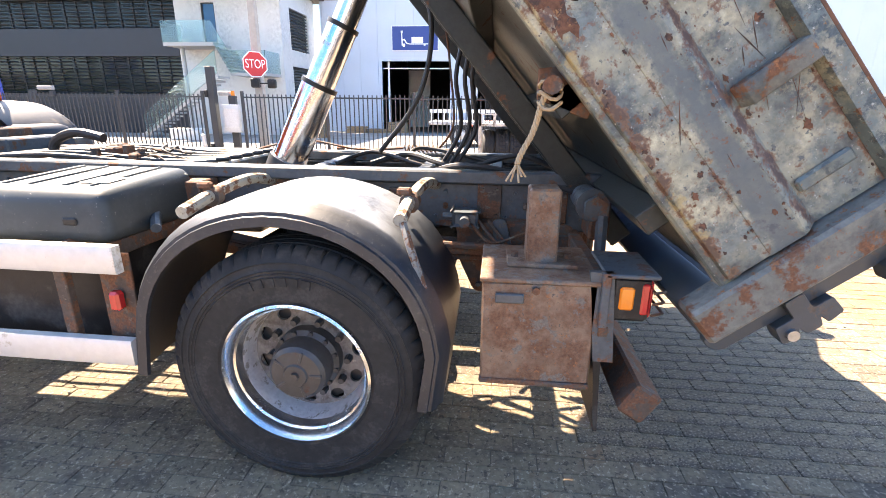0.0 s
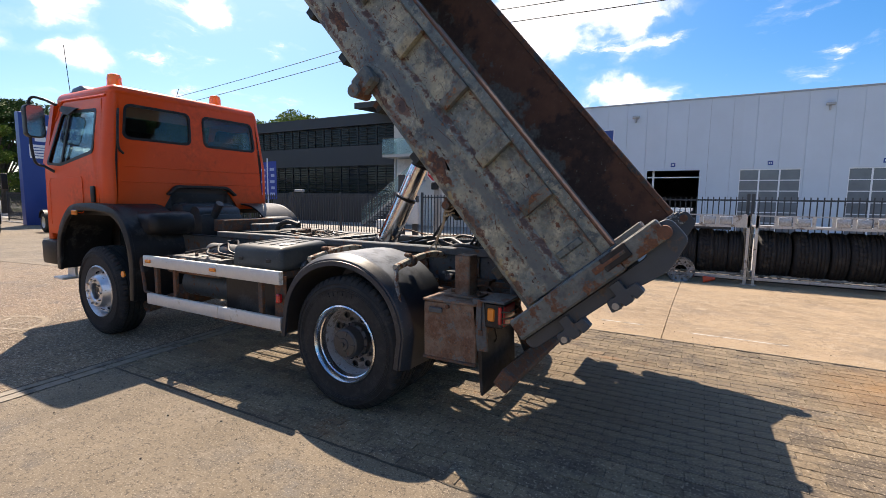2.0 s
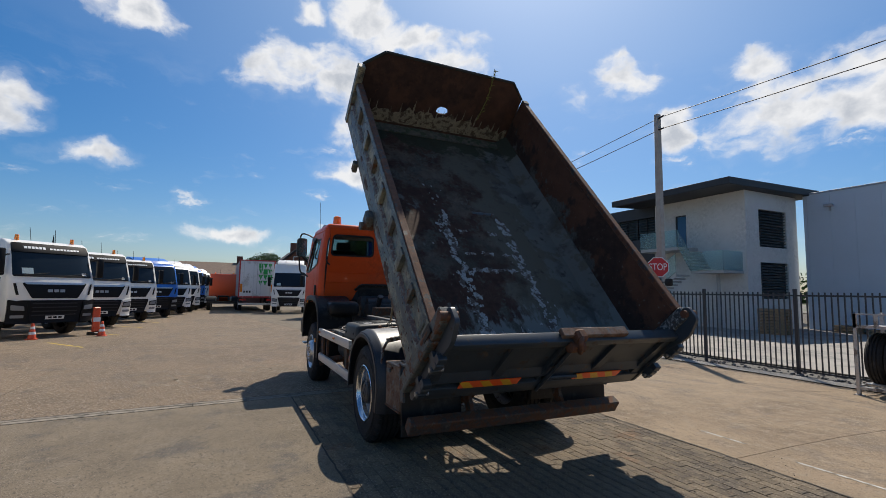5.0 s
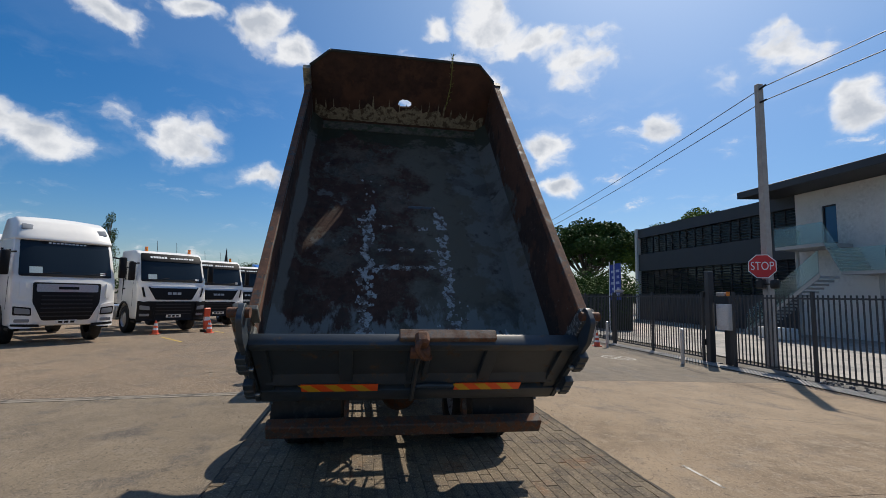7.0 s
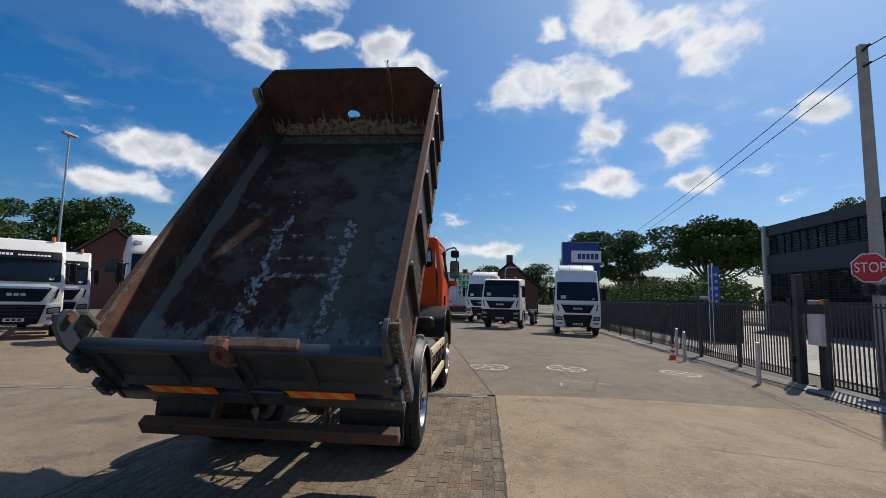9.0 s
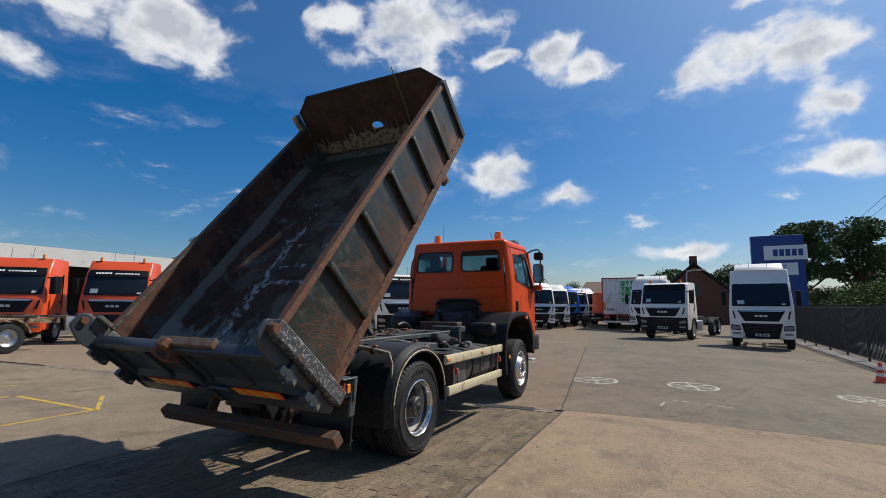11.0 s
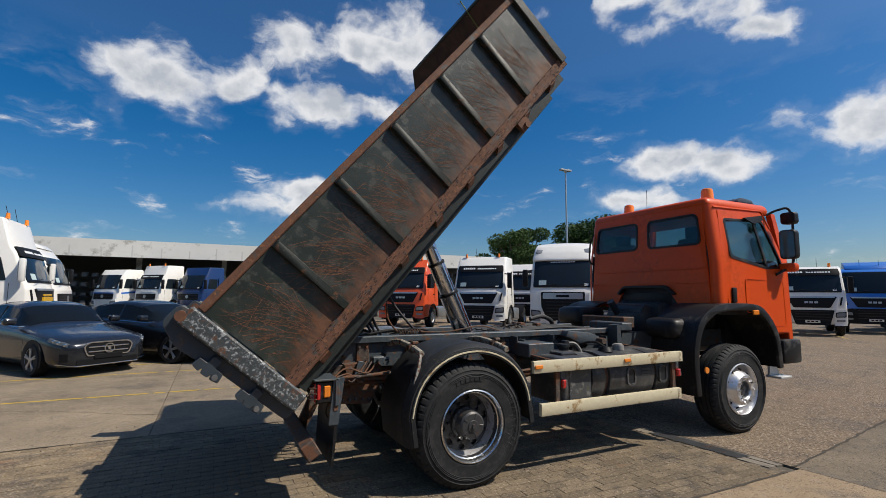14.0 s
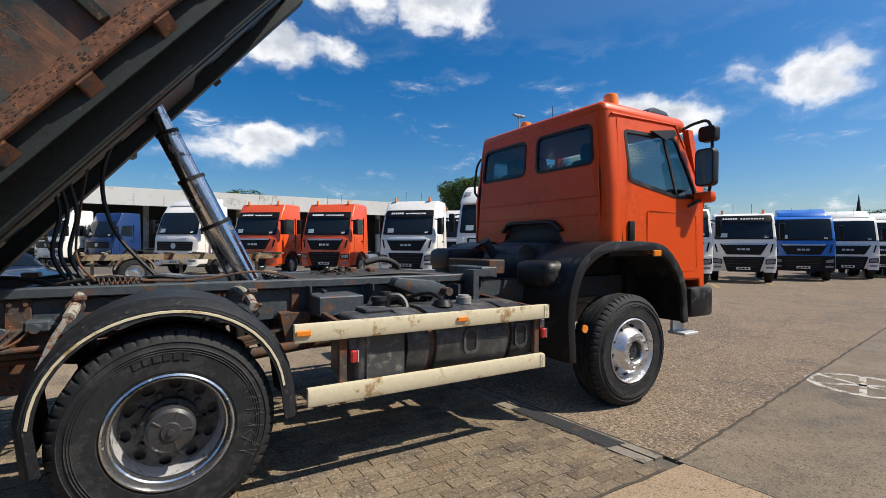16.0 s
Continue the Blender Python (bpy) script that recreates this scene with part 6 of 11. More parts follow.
part("locker_floor", bm_box((-1.62, -1.19, 0.49), (-0.80, -0.5, 0.525), 0.006), CHASSIS_RUST, truck)
part("air_tank", bm_rod((-2.45, -0.82, 0.72), (-1.72, -0.82, 0.72), 0.15, None, 24), CHASSIS, truck, "grey cylindrical air tank")
part("air_tank", bm_rod((-2.35, -0.66, 1.02), (-1.75, -0.66, 1.02), 0.11, None, 20), CHASSIS, truck)
tray = part("battery_tray", bm_box((-2.45, -1.12, 0.86), (-1.62, -0.52, 0.90), 0.006), CHASSIS_RUST, truck, "rusty battery tray")
for x in (-2.24, -1.83):
    batt = part("battery", bm_box((x - 0.18, -1.08, 0.901), (x + 0.18, -0.56, 1.03), 0.012, 2), material("grey battery case", (0.11, 0.11, 0.105), 0.6, spots=[((0.05, 0.045, 0.04), 0.4, 9, 0.8, 0)]), truck, "dusty grey truck battery")
    for y in (-1.0, -0.64):
        part("terminal", bm_rod((x + 0.11, y, 1.03), (x + 0.11, y, 1.06), 0.016, None, 8), CHASSIS_RUST, batt)
    part("hold_down", bm_box((x - 0.2, -0.84, 1.031), (x + 0.2, -0.81, 1.045), 0.004), CHASSIS_RUST, batt)
for k in range(4):
    y = -1.0 + 0.12 * k
    part("battery_cable", bm_pipe(curve_points([(-2.32 + 0.05 * k, y, 1.05), (-2.05, y + 0.06, 1.10 + 0.02 * k), (-1.86, y - 0.05, 1.07), (-1.66, y + 0.10, 1.02)], 6), 0.013, 7), BLACK_PLASTIC, truck)
part("exhaust_pipe", bm_join(bm_rod((-2.75, -0.75, 0.52), (-2.72, -1.20, 0.47), 0.06, None, 18, False), bm_rod((-2.75, -0.75, 0.52), (-2.72, -1.19, 0.47), 0.052, None, 18, False)), CHASSIS_RUST, truck, "rusty side exhaust pipe")
part("silencer", bm_rod((-2.75, -0.3, 0.55), (-2.75, -0.8, 0.52), 0.13, None, 20), CHASSIS_RUST, truck)
part("guard_frame", bm_pipe([(-2.95, -1.12, 1.0), (-2.80, -1.16, 0.62), (-2.62, -1.16, 0.60)], 0.018, 8), CHASSIS_RUST, truck)

# right side: fuel tank, battery box
TANK = material("black tank plastic", (0.040, 0.042, 0.046), 0.36, grain=0.2, spots=[((0.13, 0.128, 0.125), 0.34, 3.5, 0.6, 0, 0.08), ((0.09, 0.085, 0.075), 0.26, 24, 0.8, 0)], bump=0.25)
SHELL = [(0.60, 0.60), (1.06, 0.56), (1.14, 0.62), (1.185, 0.78), (1.17, 0.90), (1.08, 1.00), (0.90, 1.035), (0.60, 1.03)]


def shell(grow):
    return rounded_poly([(y + grow * (1 if y > 0.7 else 0), z + grow * (1 if z > 0.8 else -1)) for y, z in SHELL], 0.05)


fuel = part("fuel_tank", bm_join(*[bm_prism(shell(g), a, b, "x", 0.025, 2) for a, b, g in ((-2.56, -2.345, -0.005), (-2.36, -2.28, -0.035), (-2.30, -1.66, 0.0), (-1.675, -1.59, -0.035), (-1.605, -1.435, -0.008))]), TANK, truck, "black moulded fuel tank, scuffed and dusty")
for x in (-2.315, -1.632):
    part("tank_strap", bm_prism(shell(-0.022), x - 0.022, x + 0.022, "x"), CHASSIS_RUST, fuel, "rusty tank strap in its groove")
for x in (-1.945, -2.42):
    # recess drawn as a flush plate, its shade in the darker colour
    part("tank_recess", bm_prism(rounded(x - 0.045, 0.72, x + 0.045, 0.87, 0.035, 4), 1.15, 1.188), material("shaded tank recess", (0.016, 0.017, 0.019), 0.4), fuel)
    part("recess_lip", bm_plate(rounded(x - 0.062, 0.70, x + 0.062, 0.885, 0.045, 4), [rounded(x - 0.045, 0.72, x + 0.045, 0.87, 0.035, 4)], 1.15, 1.196), TANK, fuel)
for k in range(3):
    part("moulded_bar", bm_box((-2.27, 1.174, 0.795 + 0.03 * k), (-2.10, 1.186, 0.808 + 0.03 * k), 0.002), TANK, fuel)
part("filler_cap", bm_join(bm_rod((-2.07, 0.90, 1.03), (-2.07, 0.90, 1.085), 0.062, None, 18), bm_rod((-2.07, 0.90, 1.085), (-2.07, 0.90, 1.10), 0.05, 0.045, 18)), material("grey filler cap", (0.26, 0.25, 0.23), 0.5), fuel, "grey screw filler cap")
part("sender_cover", bm_join(bm_rod((-1.86, 0.92, 1.03), (-1.86, 0.92, 1.075), 0.085, 0.06, 16), bm_pipe(curve_points([(-1.86, 0.92, 1.07), (-1.80, 0.80, 1.12), (-1.68, 0.62, 1.06), (-1.62, 0.46, 1.0)], 5), 0.014, 7)), BLACK_PLASTIC, fuel)
# urea tank with its caps, and a scraped black box below it
urea = part("urea_tank", bm_join(bm_box((-1.425, 0.62, 0.56), (-1.06, 1.165, 1.02), 0.04, 3), bm_box((-1.40, 0.70, 1.015), (-1.20, 0.98, 1.05), 0.02, 2)), TANK, truck, "black moulded fluid tank with two caps")
part("scraped_cover", bm_box((-1.41, 1.163, 0.60), (-1.13, 1.176, 0.97), 0.006), material("scraped cover plate", (0.055, 0.058, 0.060), 0.45, grain=0.2, spots=[((0.16, 0.155, 0.145), 0.30, 9, 0.7, 0), ((0.10, 0.095, 0.05), 0.24, 14, 0.8, 0)], bump=0.3), urea)
for x, y, r, h in ((-1.37, 0.82, 0.062, 1.115), (-1.46, 0.74, 0.045, 1.14)):
    part("tank_cap", bm_join(bm_rod((x, y, 1.03), (x, y, h - 0.03), r * 0.8, None, 14), bm_rod((x, y, h - 0.03), (x, y, h), r, r * 0.92, 16)), BLACK_PLASTIC, urea)
part("filler_hose", bm_pipe(curve_points([(-1.47, 0.74, 1.10), (-1.56, 0.76, 1.10), (-1.60, 0.80, 1.04), (-1.58, 0.84, 0.98)], 5), 0.028, 9), HOSE_BLACK, urea)
part("hydraulic_tank", bm_box((-1.26, 0.46, 0.99), (-0.93, 0.80, 1.13), 0.008, 1), CHASSIS, truck, "flat grey steel oil tank")
# stiffeners and the swing arm on the frame
for x in (-0.93, -1.42, -2.02, -2.46):
    part("frame_stiffener", bm_join(bm_prism([(x - 0.05, 1.0), (x + 0.05, 1.0), (x + 0.05, 1.20), (x - 0.03, 1.20)], 0.436, 0.446), bm_prism([(0.44, 1.01), (0.60, 1.14), (0.60, 1.19), (0.44, 1.19)], x - 0.005, x + 0.005, "x")), CHASSIS, truck, "grey triangular frame bracket")
part("stop_bracket", bm_prism([(-1.58, 1.17), (-1.62, 1.235), (-1.95, 1.20), (-2.08, 1.15), (-2.09, 1.08), (-2.02, 1.05), (-1.80, 1.08)], 0.50, 0.62, "y", 0.012, 2), CHASSIS, truck, "grey steel swing arm")
part("rest_roller", bm_rod((-2.05, 0.44, 1.11), (-2.05, 0.72, 1.11), 0.035, None, 14), CHASSIS_RUST, truck)
part("bracket_arm", bm_prism([(-2.42, 1.0), (-2.36, 1.0), (-2.36, 1.28), (-2.60, 1.28), (-2.60, 1.22), (-2.42, 1.22)], 0.46, 0.62), CHASSIS, truck)

# hoist ram
ram_a, ram_b = Vector((-0.592, 0.11, 1.12)), Vector((0.13, 0.18, 2.60))
way_ = (ram_b - ram_a)
ram = part("ram_base", bm_rod(ram_a - way_ * 0.06, ram_a + way_ * 0.055, 0.125, None, 28), HUB, truck, "grey hoist ram housing")
for i, (t0, t1, r) in enumerate(((0.05, 0.36, 0.105), (0.36, 0.58, 0.089), (0.58, 0.79, 0.074), (0.79, 1.0, 0.060))):
    part("ram_stage", bm_rod(ram_a + way_ * t0, ram_a + way_ * t1, r, None, 32), RAM_STEEL, truck, "polished telescopic ram stage")
    part("ram_collar", bm_rod(ram_a + way_ * (t1 - 0.012), ram_a + way_ * (t1 + 0.004), r + 0.006, None, 32), BLACK_PLASTIC, truck)
part("ram_cradle", bm_box((-0.78, -0.42, 1.05), (-0.34, 0.42, 1.12), 0.02), CHASSIS, truck)
part("ram_head", bm_rod(ram_b + Vector((0, -0.14, 0)), ram_b + Vector((0, 0.14, 0)), 0.06, None, 16), CHASSIS, truck)

# hoses, pipes and valves between the rails
HOSE = material("black hose", (0.016, 0.016, 0.017), 0.55)
rnd = random.Random(11)
for k in range(5):
    x0, y0 = -0.2 + 0.2 * k, rnd.uniform(-0.3, 0.3)
    pts = [(x0, y0, 1.2), (x0 + rnd.uniform(0.05, 0.3), y0 + rnd.uniform(-0.15, 0.15), 1.25 + 0.03 * rnd.random()), (x0 + 0.45, y0 + rnd.uniform(-0.25, 0.25), 1.22), (x0 + 0.75, y0 + rnd.uniform(-0.2, 0.2), 1.14)]
    part("hydraulic_hose", bm_pipe(curve_points(pts), 0.012 + 0.008 * rnd.random(), 8), HOSE, truck)
for k in range(6):
    y0 = -0.36 + 0.13 * k
    part("air_line", bm_pipe(curve_points([(-2.5, y0, 1.2), (-1.8, y0 + 0.03, 1.25), (-1.1, y0 - 0.02, 1.22), (-0.75, y0, 1.24)]), 0.014, 8), HOSE, truck)
lumps = []
for k in range(11):
    x, y, h = -1.62 + 0.032 * k + rnd.uniform(-0.02, 0.02), rnd.uniform(-0.26, 0.02), rnd.uniform(0.05, 0.12)
    if k % 3:
        lumps.append(bm_rod((x, y, 1.16), (x, y, 1.18 + h), rnd.uniform(0.018, 0.036), None, 10))
    else:
        lumps.append(bm_box((x - 0.035, y - 0.05, 1.16), (x + 0.035, y + 0.05, 1.17 + h), 0.01))
for lump in lumps:
    part("union", lump, CHASSIS_RUST, truck, "greasy hydraulic union")
for k in range(9):
    x, y = -1.42 + rnd.uniform(-0.06, 0.06), rnd.uniform(-0.2, 0.05)
    pts = [(x, y, 1.19)] + [(x + 0.09 * j + rnd.uniform(-0.05, 0.05), y + rnd.uniform(-0.14, 0.14), rnd.uniform(1.19, 1.31 - 0.02 * j)) for j in (1, 2, 3)] + [(x + 0.42, y + rnd.uniform(-0.1, 0.1), 1.18)]
    part("loose_wire", bm_pipe(curve_points(pts, 6), rnd.uniform(0.003, 0.007), 6), HOSE if k % 3 else CHASSIS_RUST, truck)
part("curved_pipe", bm_pipe(curve_points([(-1.98, -0.1, 1.18), (-1.95, -0.1, 1.30), (-1.80, -0.1, 1.36), (-1.62, -0.1, 1.33)]), 0.028, 10), HOSE, truck)
for dx in (0.0, 0.05, 0.09):
    part("hanging_hose", bm_pipe(curve_points([(0.56 + dx, 0.1 - dx, 1.99 - dx), (0.50 + dx, 0.05, 1.7), (0.53 + dx, 0.1, 1.42), (0.42 + dx, 0.12, 1.2)]), 0.013, 8), HOSE, truck)
part("hanging_hose", bm_pipe(curve_points([(0.20, 0.12, 2.42), (0.36, 0.02, 2.0), (0.30, 0.0, 1.6), (0.05, 0.05, 1.27)]), 0.014, 8), HOSE, truck)

# slack steel cable with a spring between body and frame
part("steel_cable", bm_pipe(curve_points([(-0.95, 0.38, 1.20), (-0.80, 0.30, 1.26), (-0.55, 0.42, 1.30), (-0.2, 0.40, 1.25), (0.12, 0.42, 1.26)]), 0.008, 6), CHASSIS_RUST, truck)
part("cable_spring", bm_pipe([(0.12 + 0.004 * i, 0.42 + 0.022 * math.cos(i * 0.9), 1.26 + 0.022 * math.sin(i * 0.9)) for i in range(60)], 0.005, 5), CHASSIS_RUST, truck, "rusty coil spring")
part("steel_cable", bm_pipe(curve_points([(0.36, 0.42, 1.26), (0.46, 0.38, 1.42), (0.44, 0.34, 1.75), (0.40, 0.32, 2.05)]), 0.008, 6), CHASSIS_RUST, truck)
# safety prop, drop-side lever with a rope
ROPE = material("frayed rope", (0.36, 0.27, 0.17), 0.95, bump=0.6, bump_scale=120)
rope = []
for ph in (0.0, 2.1, 4.2):
    base = curve_points([(0.90, -1.22, 1.60), (0.875, -1.22, 1.55), (0.865, -1.21, 1.50), (0.85, -1.21, 1.45), (0.825, -1.21, 1.40), (0.81, -1.21, 1.36)], 8)
    rope.append(bm_pipe([p + Vector((0.0055 * math.cos(ph + i * 0.9), 0.0055 * math.sin(ph + i * 0.9), 0)) for i, p in enumerate(base)], 0.0055, 6))
for k in range(7):
    rope.append(bm_pipe([(0.81, -1.21, 1.363), (0.80 + rnd.uniform(-0.05, 0.05), -1.21 + rnd.uniform(-0.04, 0.04), 1.325 + rnd.uniform(-0.03, 0.02))], 0.0035, 5))
for k in range(3):
    z = 1.60 - 0.03 * k
    rope.append(bm_pipe([(0.90 + 0.035 * math.cos(t), -1.205 + 0.03 * math.sin(t), z + 0.012 * math.sin(2 * t + k)) for t in (2 * math.pi * i / 12 for i in range(13))], 0.006, 6))
part("drop_side_lever", bm_join(bm_rod((0.90, -1.26, 1.60), (0.90, -1.14, 1.60), 0.028, None, 10), bm_prism([(0.86, 1.56), (1.02, 1.50), (1.04, 1.55), (0.95, 1.66), (0.86, 1.65)], -1.20, -1.18, "y", 0.004)), CHASSIS_RUST, truck, "rusty drop-side lever")
part("rope", bm_join(*rope), ROPE, truck, "frayed tan rope tied to a rusty lever")

# ---- cab ----
CAB_REAR, CAB_FRONT, CAB_HALF = -3.42, -5.0, 1.115


def lean(bm):
    """The cab narrows towards its roof."""
    for v in bm.verts:
        if v.co.z > 2.05:
            v.co.y *= 1 - 0.125 * (v.co.z - 2.05)
            v.co.x += 0.10 * (v.co.z - 2.05) if v.co.x < -4.3 else -0.05 * (v.co.z - 2.05)
    return bm


cab = new("cab", None)
cab.parent = truck
cab.location = (-0.13, 0, 0)
tagged(cab, "orange short day cab with rear windows and two beacons")
arch = [(-0.50, 1.46)] + [(-0.50 + 0.02, 1.50), (-0.36, 1.71), (-0.28, 1.735), (0.34, 1.735), (0.42, 1.71), (0.56, 1.50), (0.58, 1.46)]
rear_outline = [(-CAB_HALF + 0.10, 1.46)] + arch + [(CAB_HALF - 0.10, 1.46), (CAB_HALF - 0.10, 2.80), (-CAB_HALF + 0.10, 2.80)]
win_l, win_r = rounded(-0.94, 2.30, -0.10, 2.69, 0.07), rounded(0.10, 2.30, 0.93, 2.69, 0.07)
part("rear_wall", lean(bm_plate(rear_outline, [win_l, win_r], CAB_REAR - 0.03, CAB_REAR, "x")), ORANGE, cab, "orange painted cab rear wall")
for w in (win_l, win_r):
    u0, u1 = min(p[0] for p in w), max(p[0] for p in w)
    v0, v1 = min(p[1] for p in w), max(p[1] for p in w)
    part("window_seal", lean(bm_plate(rounded(u0 - 0.012, v0 - 0.012, u1 + 0.012, v1 + 0.012, 0.08), [rounded(u0 + 0.018, v0 + 0.018, u1 - 0.018, v1 - 0.018, 0.06)], CAB_REAR - 0.012, CAB_REAR + 0.008, "x")), BLACK_PLASTIC, cab)
    g = part("rear_window", lean(bm_prism(rounded(u0 + 0.01, v0 + 0.01, u1 - 0.01, v1 - 0.01, 0.06), CAB_REAR - 0.014, CAB_REAR - 0.008, "x")), CAB_GLASS, cab)
# pressed beads across the rear wall
for z in (1.80, 1.98):
    part("pressed_bead", lean(bm_box((CAB_REAR - 0.004, -0.97, z - 0.006), (CAB_REAR + 0.006, 0.97, z + 0.006), 0.003)), ORANGE, cab)
# black rubber hood over the engine arch
hood = [(-0.46, 1.66), (-0.36, 1.755), (-0.30, 1.775), (0.36, 1.775), (0.42, 1.755), (0.54, 1.66), (0.50, 1.64), (0.40, 1.72), (0.34, 1.735), (-0.28, 1.735), (-0.34, 1.72), (-0.42, 1.64)]
part("arch_hood", bm_prism(hood, CAB_REAR - 0.05, CAB_REAR + 0.05, "x", 0.008), BLACK_PLASTIC, cab, "black rubber hood over the engine arch")
# rounded rear corners
for s in (-1, 1):
    bm = bmesh.new()
    lower, upper = [], []
    for i in range(7):
        t = radians(90 * i / 6)
        x, y = CAB_REAR - 0.10 + 0.10 * math.cos(t), s * (CAB_HALF - 0.10 + 0.10 * math.sin(t))
        lower.append(bm.verts.new((x, y, 1.46)))
        upper.append(bm.verts.new((x, y, 2.80)))
    mid = [bm.verts.new((v.co.x, v.co.y, 2.05)) for v in lower]
    for a, b in ((lower, mid), (mid, upper)):
        for i in range(6):
            bm.faces.new((a[i], a[i + 1], b[i + 1], b[i]))
    bmesh.ops.recalc_face_normals(bm, faces=bm.faces[:])
    part("corner_panel", lean(bm), ORANGE, cab)
# roof with a crown
bm = bm_box((CAB_FRONT + 0.12, -CAB_HALF + 0.01, 2.74), (CAB_REAR - 0.005, CAB_HALF - 0.01, 2.90), 0.075, 3)
for v in bm.verts:
    if v.co.z > 2.8:
        v.co.z += 0.055 * (1 - (v.co.y / 1.12) ** 2)
part("roof", lean(bm), ORANGE, cab, "orange cab roof with rounded edges")
part("roof_visor", bm_prism([(-4.75, 2.86), (-4.62, 2.98), (-4.40, 3.0), (-4.3, 2.95), (-4.3, 2.90), (-4.6, 2.90)], -0.88, 0.88, "y", 0.02, 2), material("dark visor plastic", (0.05, 0.06, 0.075), 0.3), cab, "dark moulded sun visor")
door_win = [(-3.70, 2.13), (-3.67, 2.62), (-4.58, 2.64), (-4.80, 2.02), (-4.45, 2.00)]
for s in (-1, 1):
    y0, y1 = (s * (CAB_HALF - 0.03), s * CAB_HALF)
    side = [(CAB_REAR - 0.10, 1.46), (CAB_REAR - 0.10, 2.80), (-4.66, 2.80), (-4.88, 2.1), (-4.92, 1.14), (-4.46, 1.14), (-4.25, 1.46)]
    part("side_panel", lean(bm_plate(side, [rounded_poly(door_win, 0.05)], y0, y1)), ORANGE, cab)
    dr = [(-3.60, 1.46), (-3.57, 2.74), (-4.62, 2.76), (-4.85, 2.1), (-4.88, 1.16), (-4.46, 1.16), (-4.24, 1.46)]
    dob = part("door", lean(bm_plate(rounded_poly(dr, 0.03), [rounded_poly(door_win, 0.05)], s * (CAB_HALF - 0.002), s * (CAB_HALF + 0.010))), ORANGE, cab, "orange cab door with pressed panel")
    part("door_seal", lean(bm_plate(rounded_poly([(-3.685, 2.115), (-3.655, 2.635), (-4.585, 2.655), (-4.82, 2.01), (-4.45, 1.985)], 0.06), [rounded_poly([(-3.72, 2.15), (-3.69, 2.605), (-4.57, 2.62), (-4.775, 2.035), (-4.45, 2.02)], 0.045)], s * (CAB_HALF + 0.002), s * (CAB_HALF + 0.014))), BLACK_PLASTIC, cab)
    part("side_window", lean(bm_prism(rounded_poly(door_win, 0.05), s * (CAB_HALF - 0.012), s * (CAB_HALF - 0.006))), CAB_GLASS, cab)
    part("window_bar", lean(bm_prism([(-4.43, 2.0), (-4.47, 2.0), (-4.40, 2.64), (-4.36, 2.64)], s * (CAB_HALF - 0.004), s * (CAB_HALF + 0.014))), BLACK_PLASTIC, cab)
    part("door_handle", bm_box((-3.74, s * (CAB_HALF + 0.02) - 0.014, 1.55), (-3.66, s * (CAB_HALF + 0.02) + 0.014, 1.74), 0.012, 2), BLACK_PLASTIC, cab, "black door handle")
    pan = [(-3.95, 1.42), (-3.95, 1.86), (-4.78, 1.84), (-4.80, 1.24), (-4.50, 1.24), (-4.30, 1.42)]
    ring = bm_plate(rounded_poly(pan, 0.05), [rounded_poly([(u + (0.008 if u < -4.4 else -0.008), v + (0.008 if v < 1.6 else -0.008)) for u, v in pan], 0.05)], s * (CAB_HALF + 0.008), s * (CAB_HALF + 0.014))
    part("door_bead", ring, ORANGE, cab)
    part("drip_rail", lean(bm_pipe([(-3.5, s * (CAB_HALF + 0.01), 2.77), (-4.62, s * (CAB_HALF + 0.01), 2.79), (-4.72, s * (CAB_HALF + 0.012), 2.55)], 0.012, 6)), ORANGE, cab)
    part("wind_deflector", lean(bm_prism([(-4.05, 2.66), (-4.55, 2.72), (-4.57, 2.66), (-4.35, 2.59)], s * (CAB_HALF + 0.02), s * (CAB_HALF + 0.05))), BLACK_PLASTIC, cab)
part("grab_rail", lean(bm_pipe(curve_points([(-3.40, -0.94, 2.12), (-3.36, -1.02, 2.2), (-3.36, -1.04, 2.5), (-3.40, -1.02, 2.62)]), 0.014, 8)), BLACK_PLASTIC, cab)
# front: panel, windscreen
part("front_panel", lean(bm_prism([(-5.0, 1.05), (-4.9, 1.05), (-4.9, 2.05), (-4.97, 2.05)], -CAB_HALF + 0.02, CAB_HALF - 0.02, "y", 0.01)), ORANGE, cab)
part("windscreen", lean(bm_prism([(-4.955, 2.05), (-4.945, 2.05), (-4.945, 2.76), (-4.955, 2.76)], -CAB_HALF + 0.06, CAB_HALF - 0.06)), CAB_GLASS, cab)
for s in (-1, 1):
    part("screen_pillar", lean(bm_prism([(-4.97, 2.03), (-4.86, 2.03), (-4.88, 2.78), (-4.97, 2.78)], s * (CAB_HALF - 0.08), s * (CAB_HALF - 0.005))), ORANGE, cab)
part("cab_floor", bm_box((-4.9, -1.07, 1.40), (CAB_REAR - 0.04, 1.07, 1.46)), BLACK_PLASTIC, cab)
part("engine_hump", bm_box((-4.9, -0.42, 1.46), (CAB_REAR - 0.03, 0.48, 1.72), 0.06, 2), BLACK_PLASTIC, cab)
part("dashboard", bm_box((-4.9, -1.03, 1.9), (-4.55, 1.03, 2.12), 0.06, 2), BLACK_PLASTIC, cab)
part("cab_lining", bm_box((CAB_REAR - 0.055, -1.03, 1.47), (CAB_REAR - 0.035, 1.03, 2.27)), SEAT, cab)
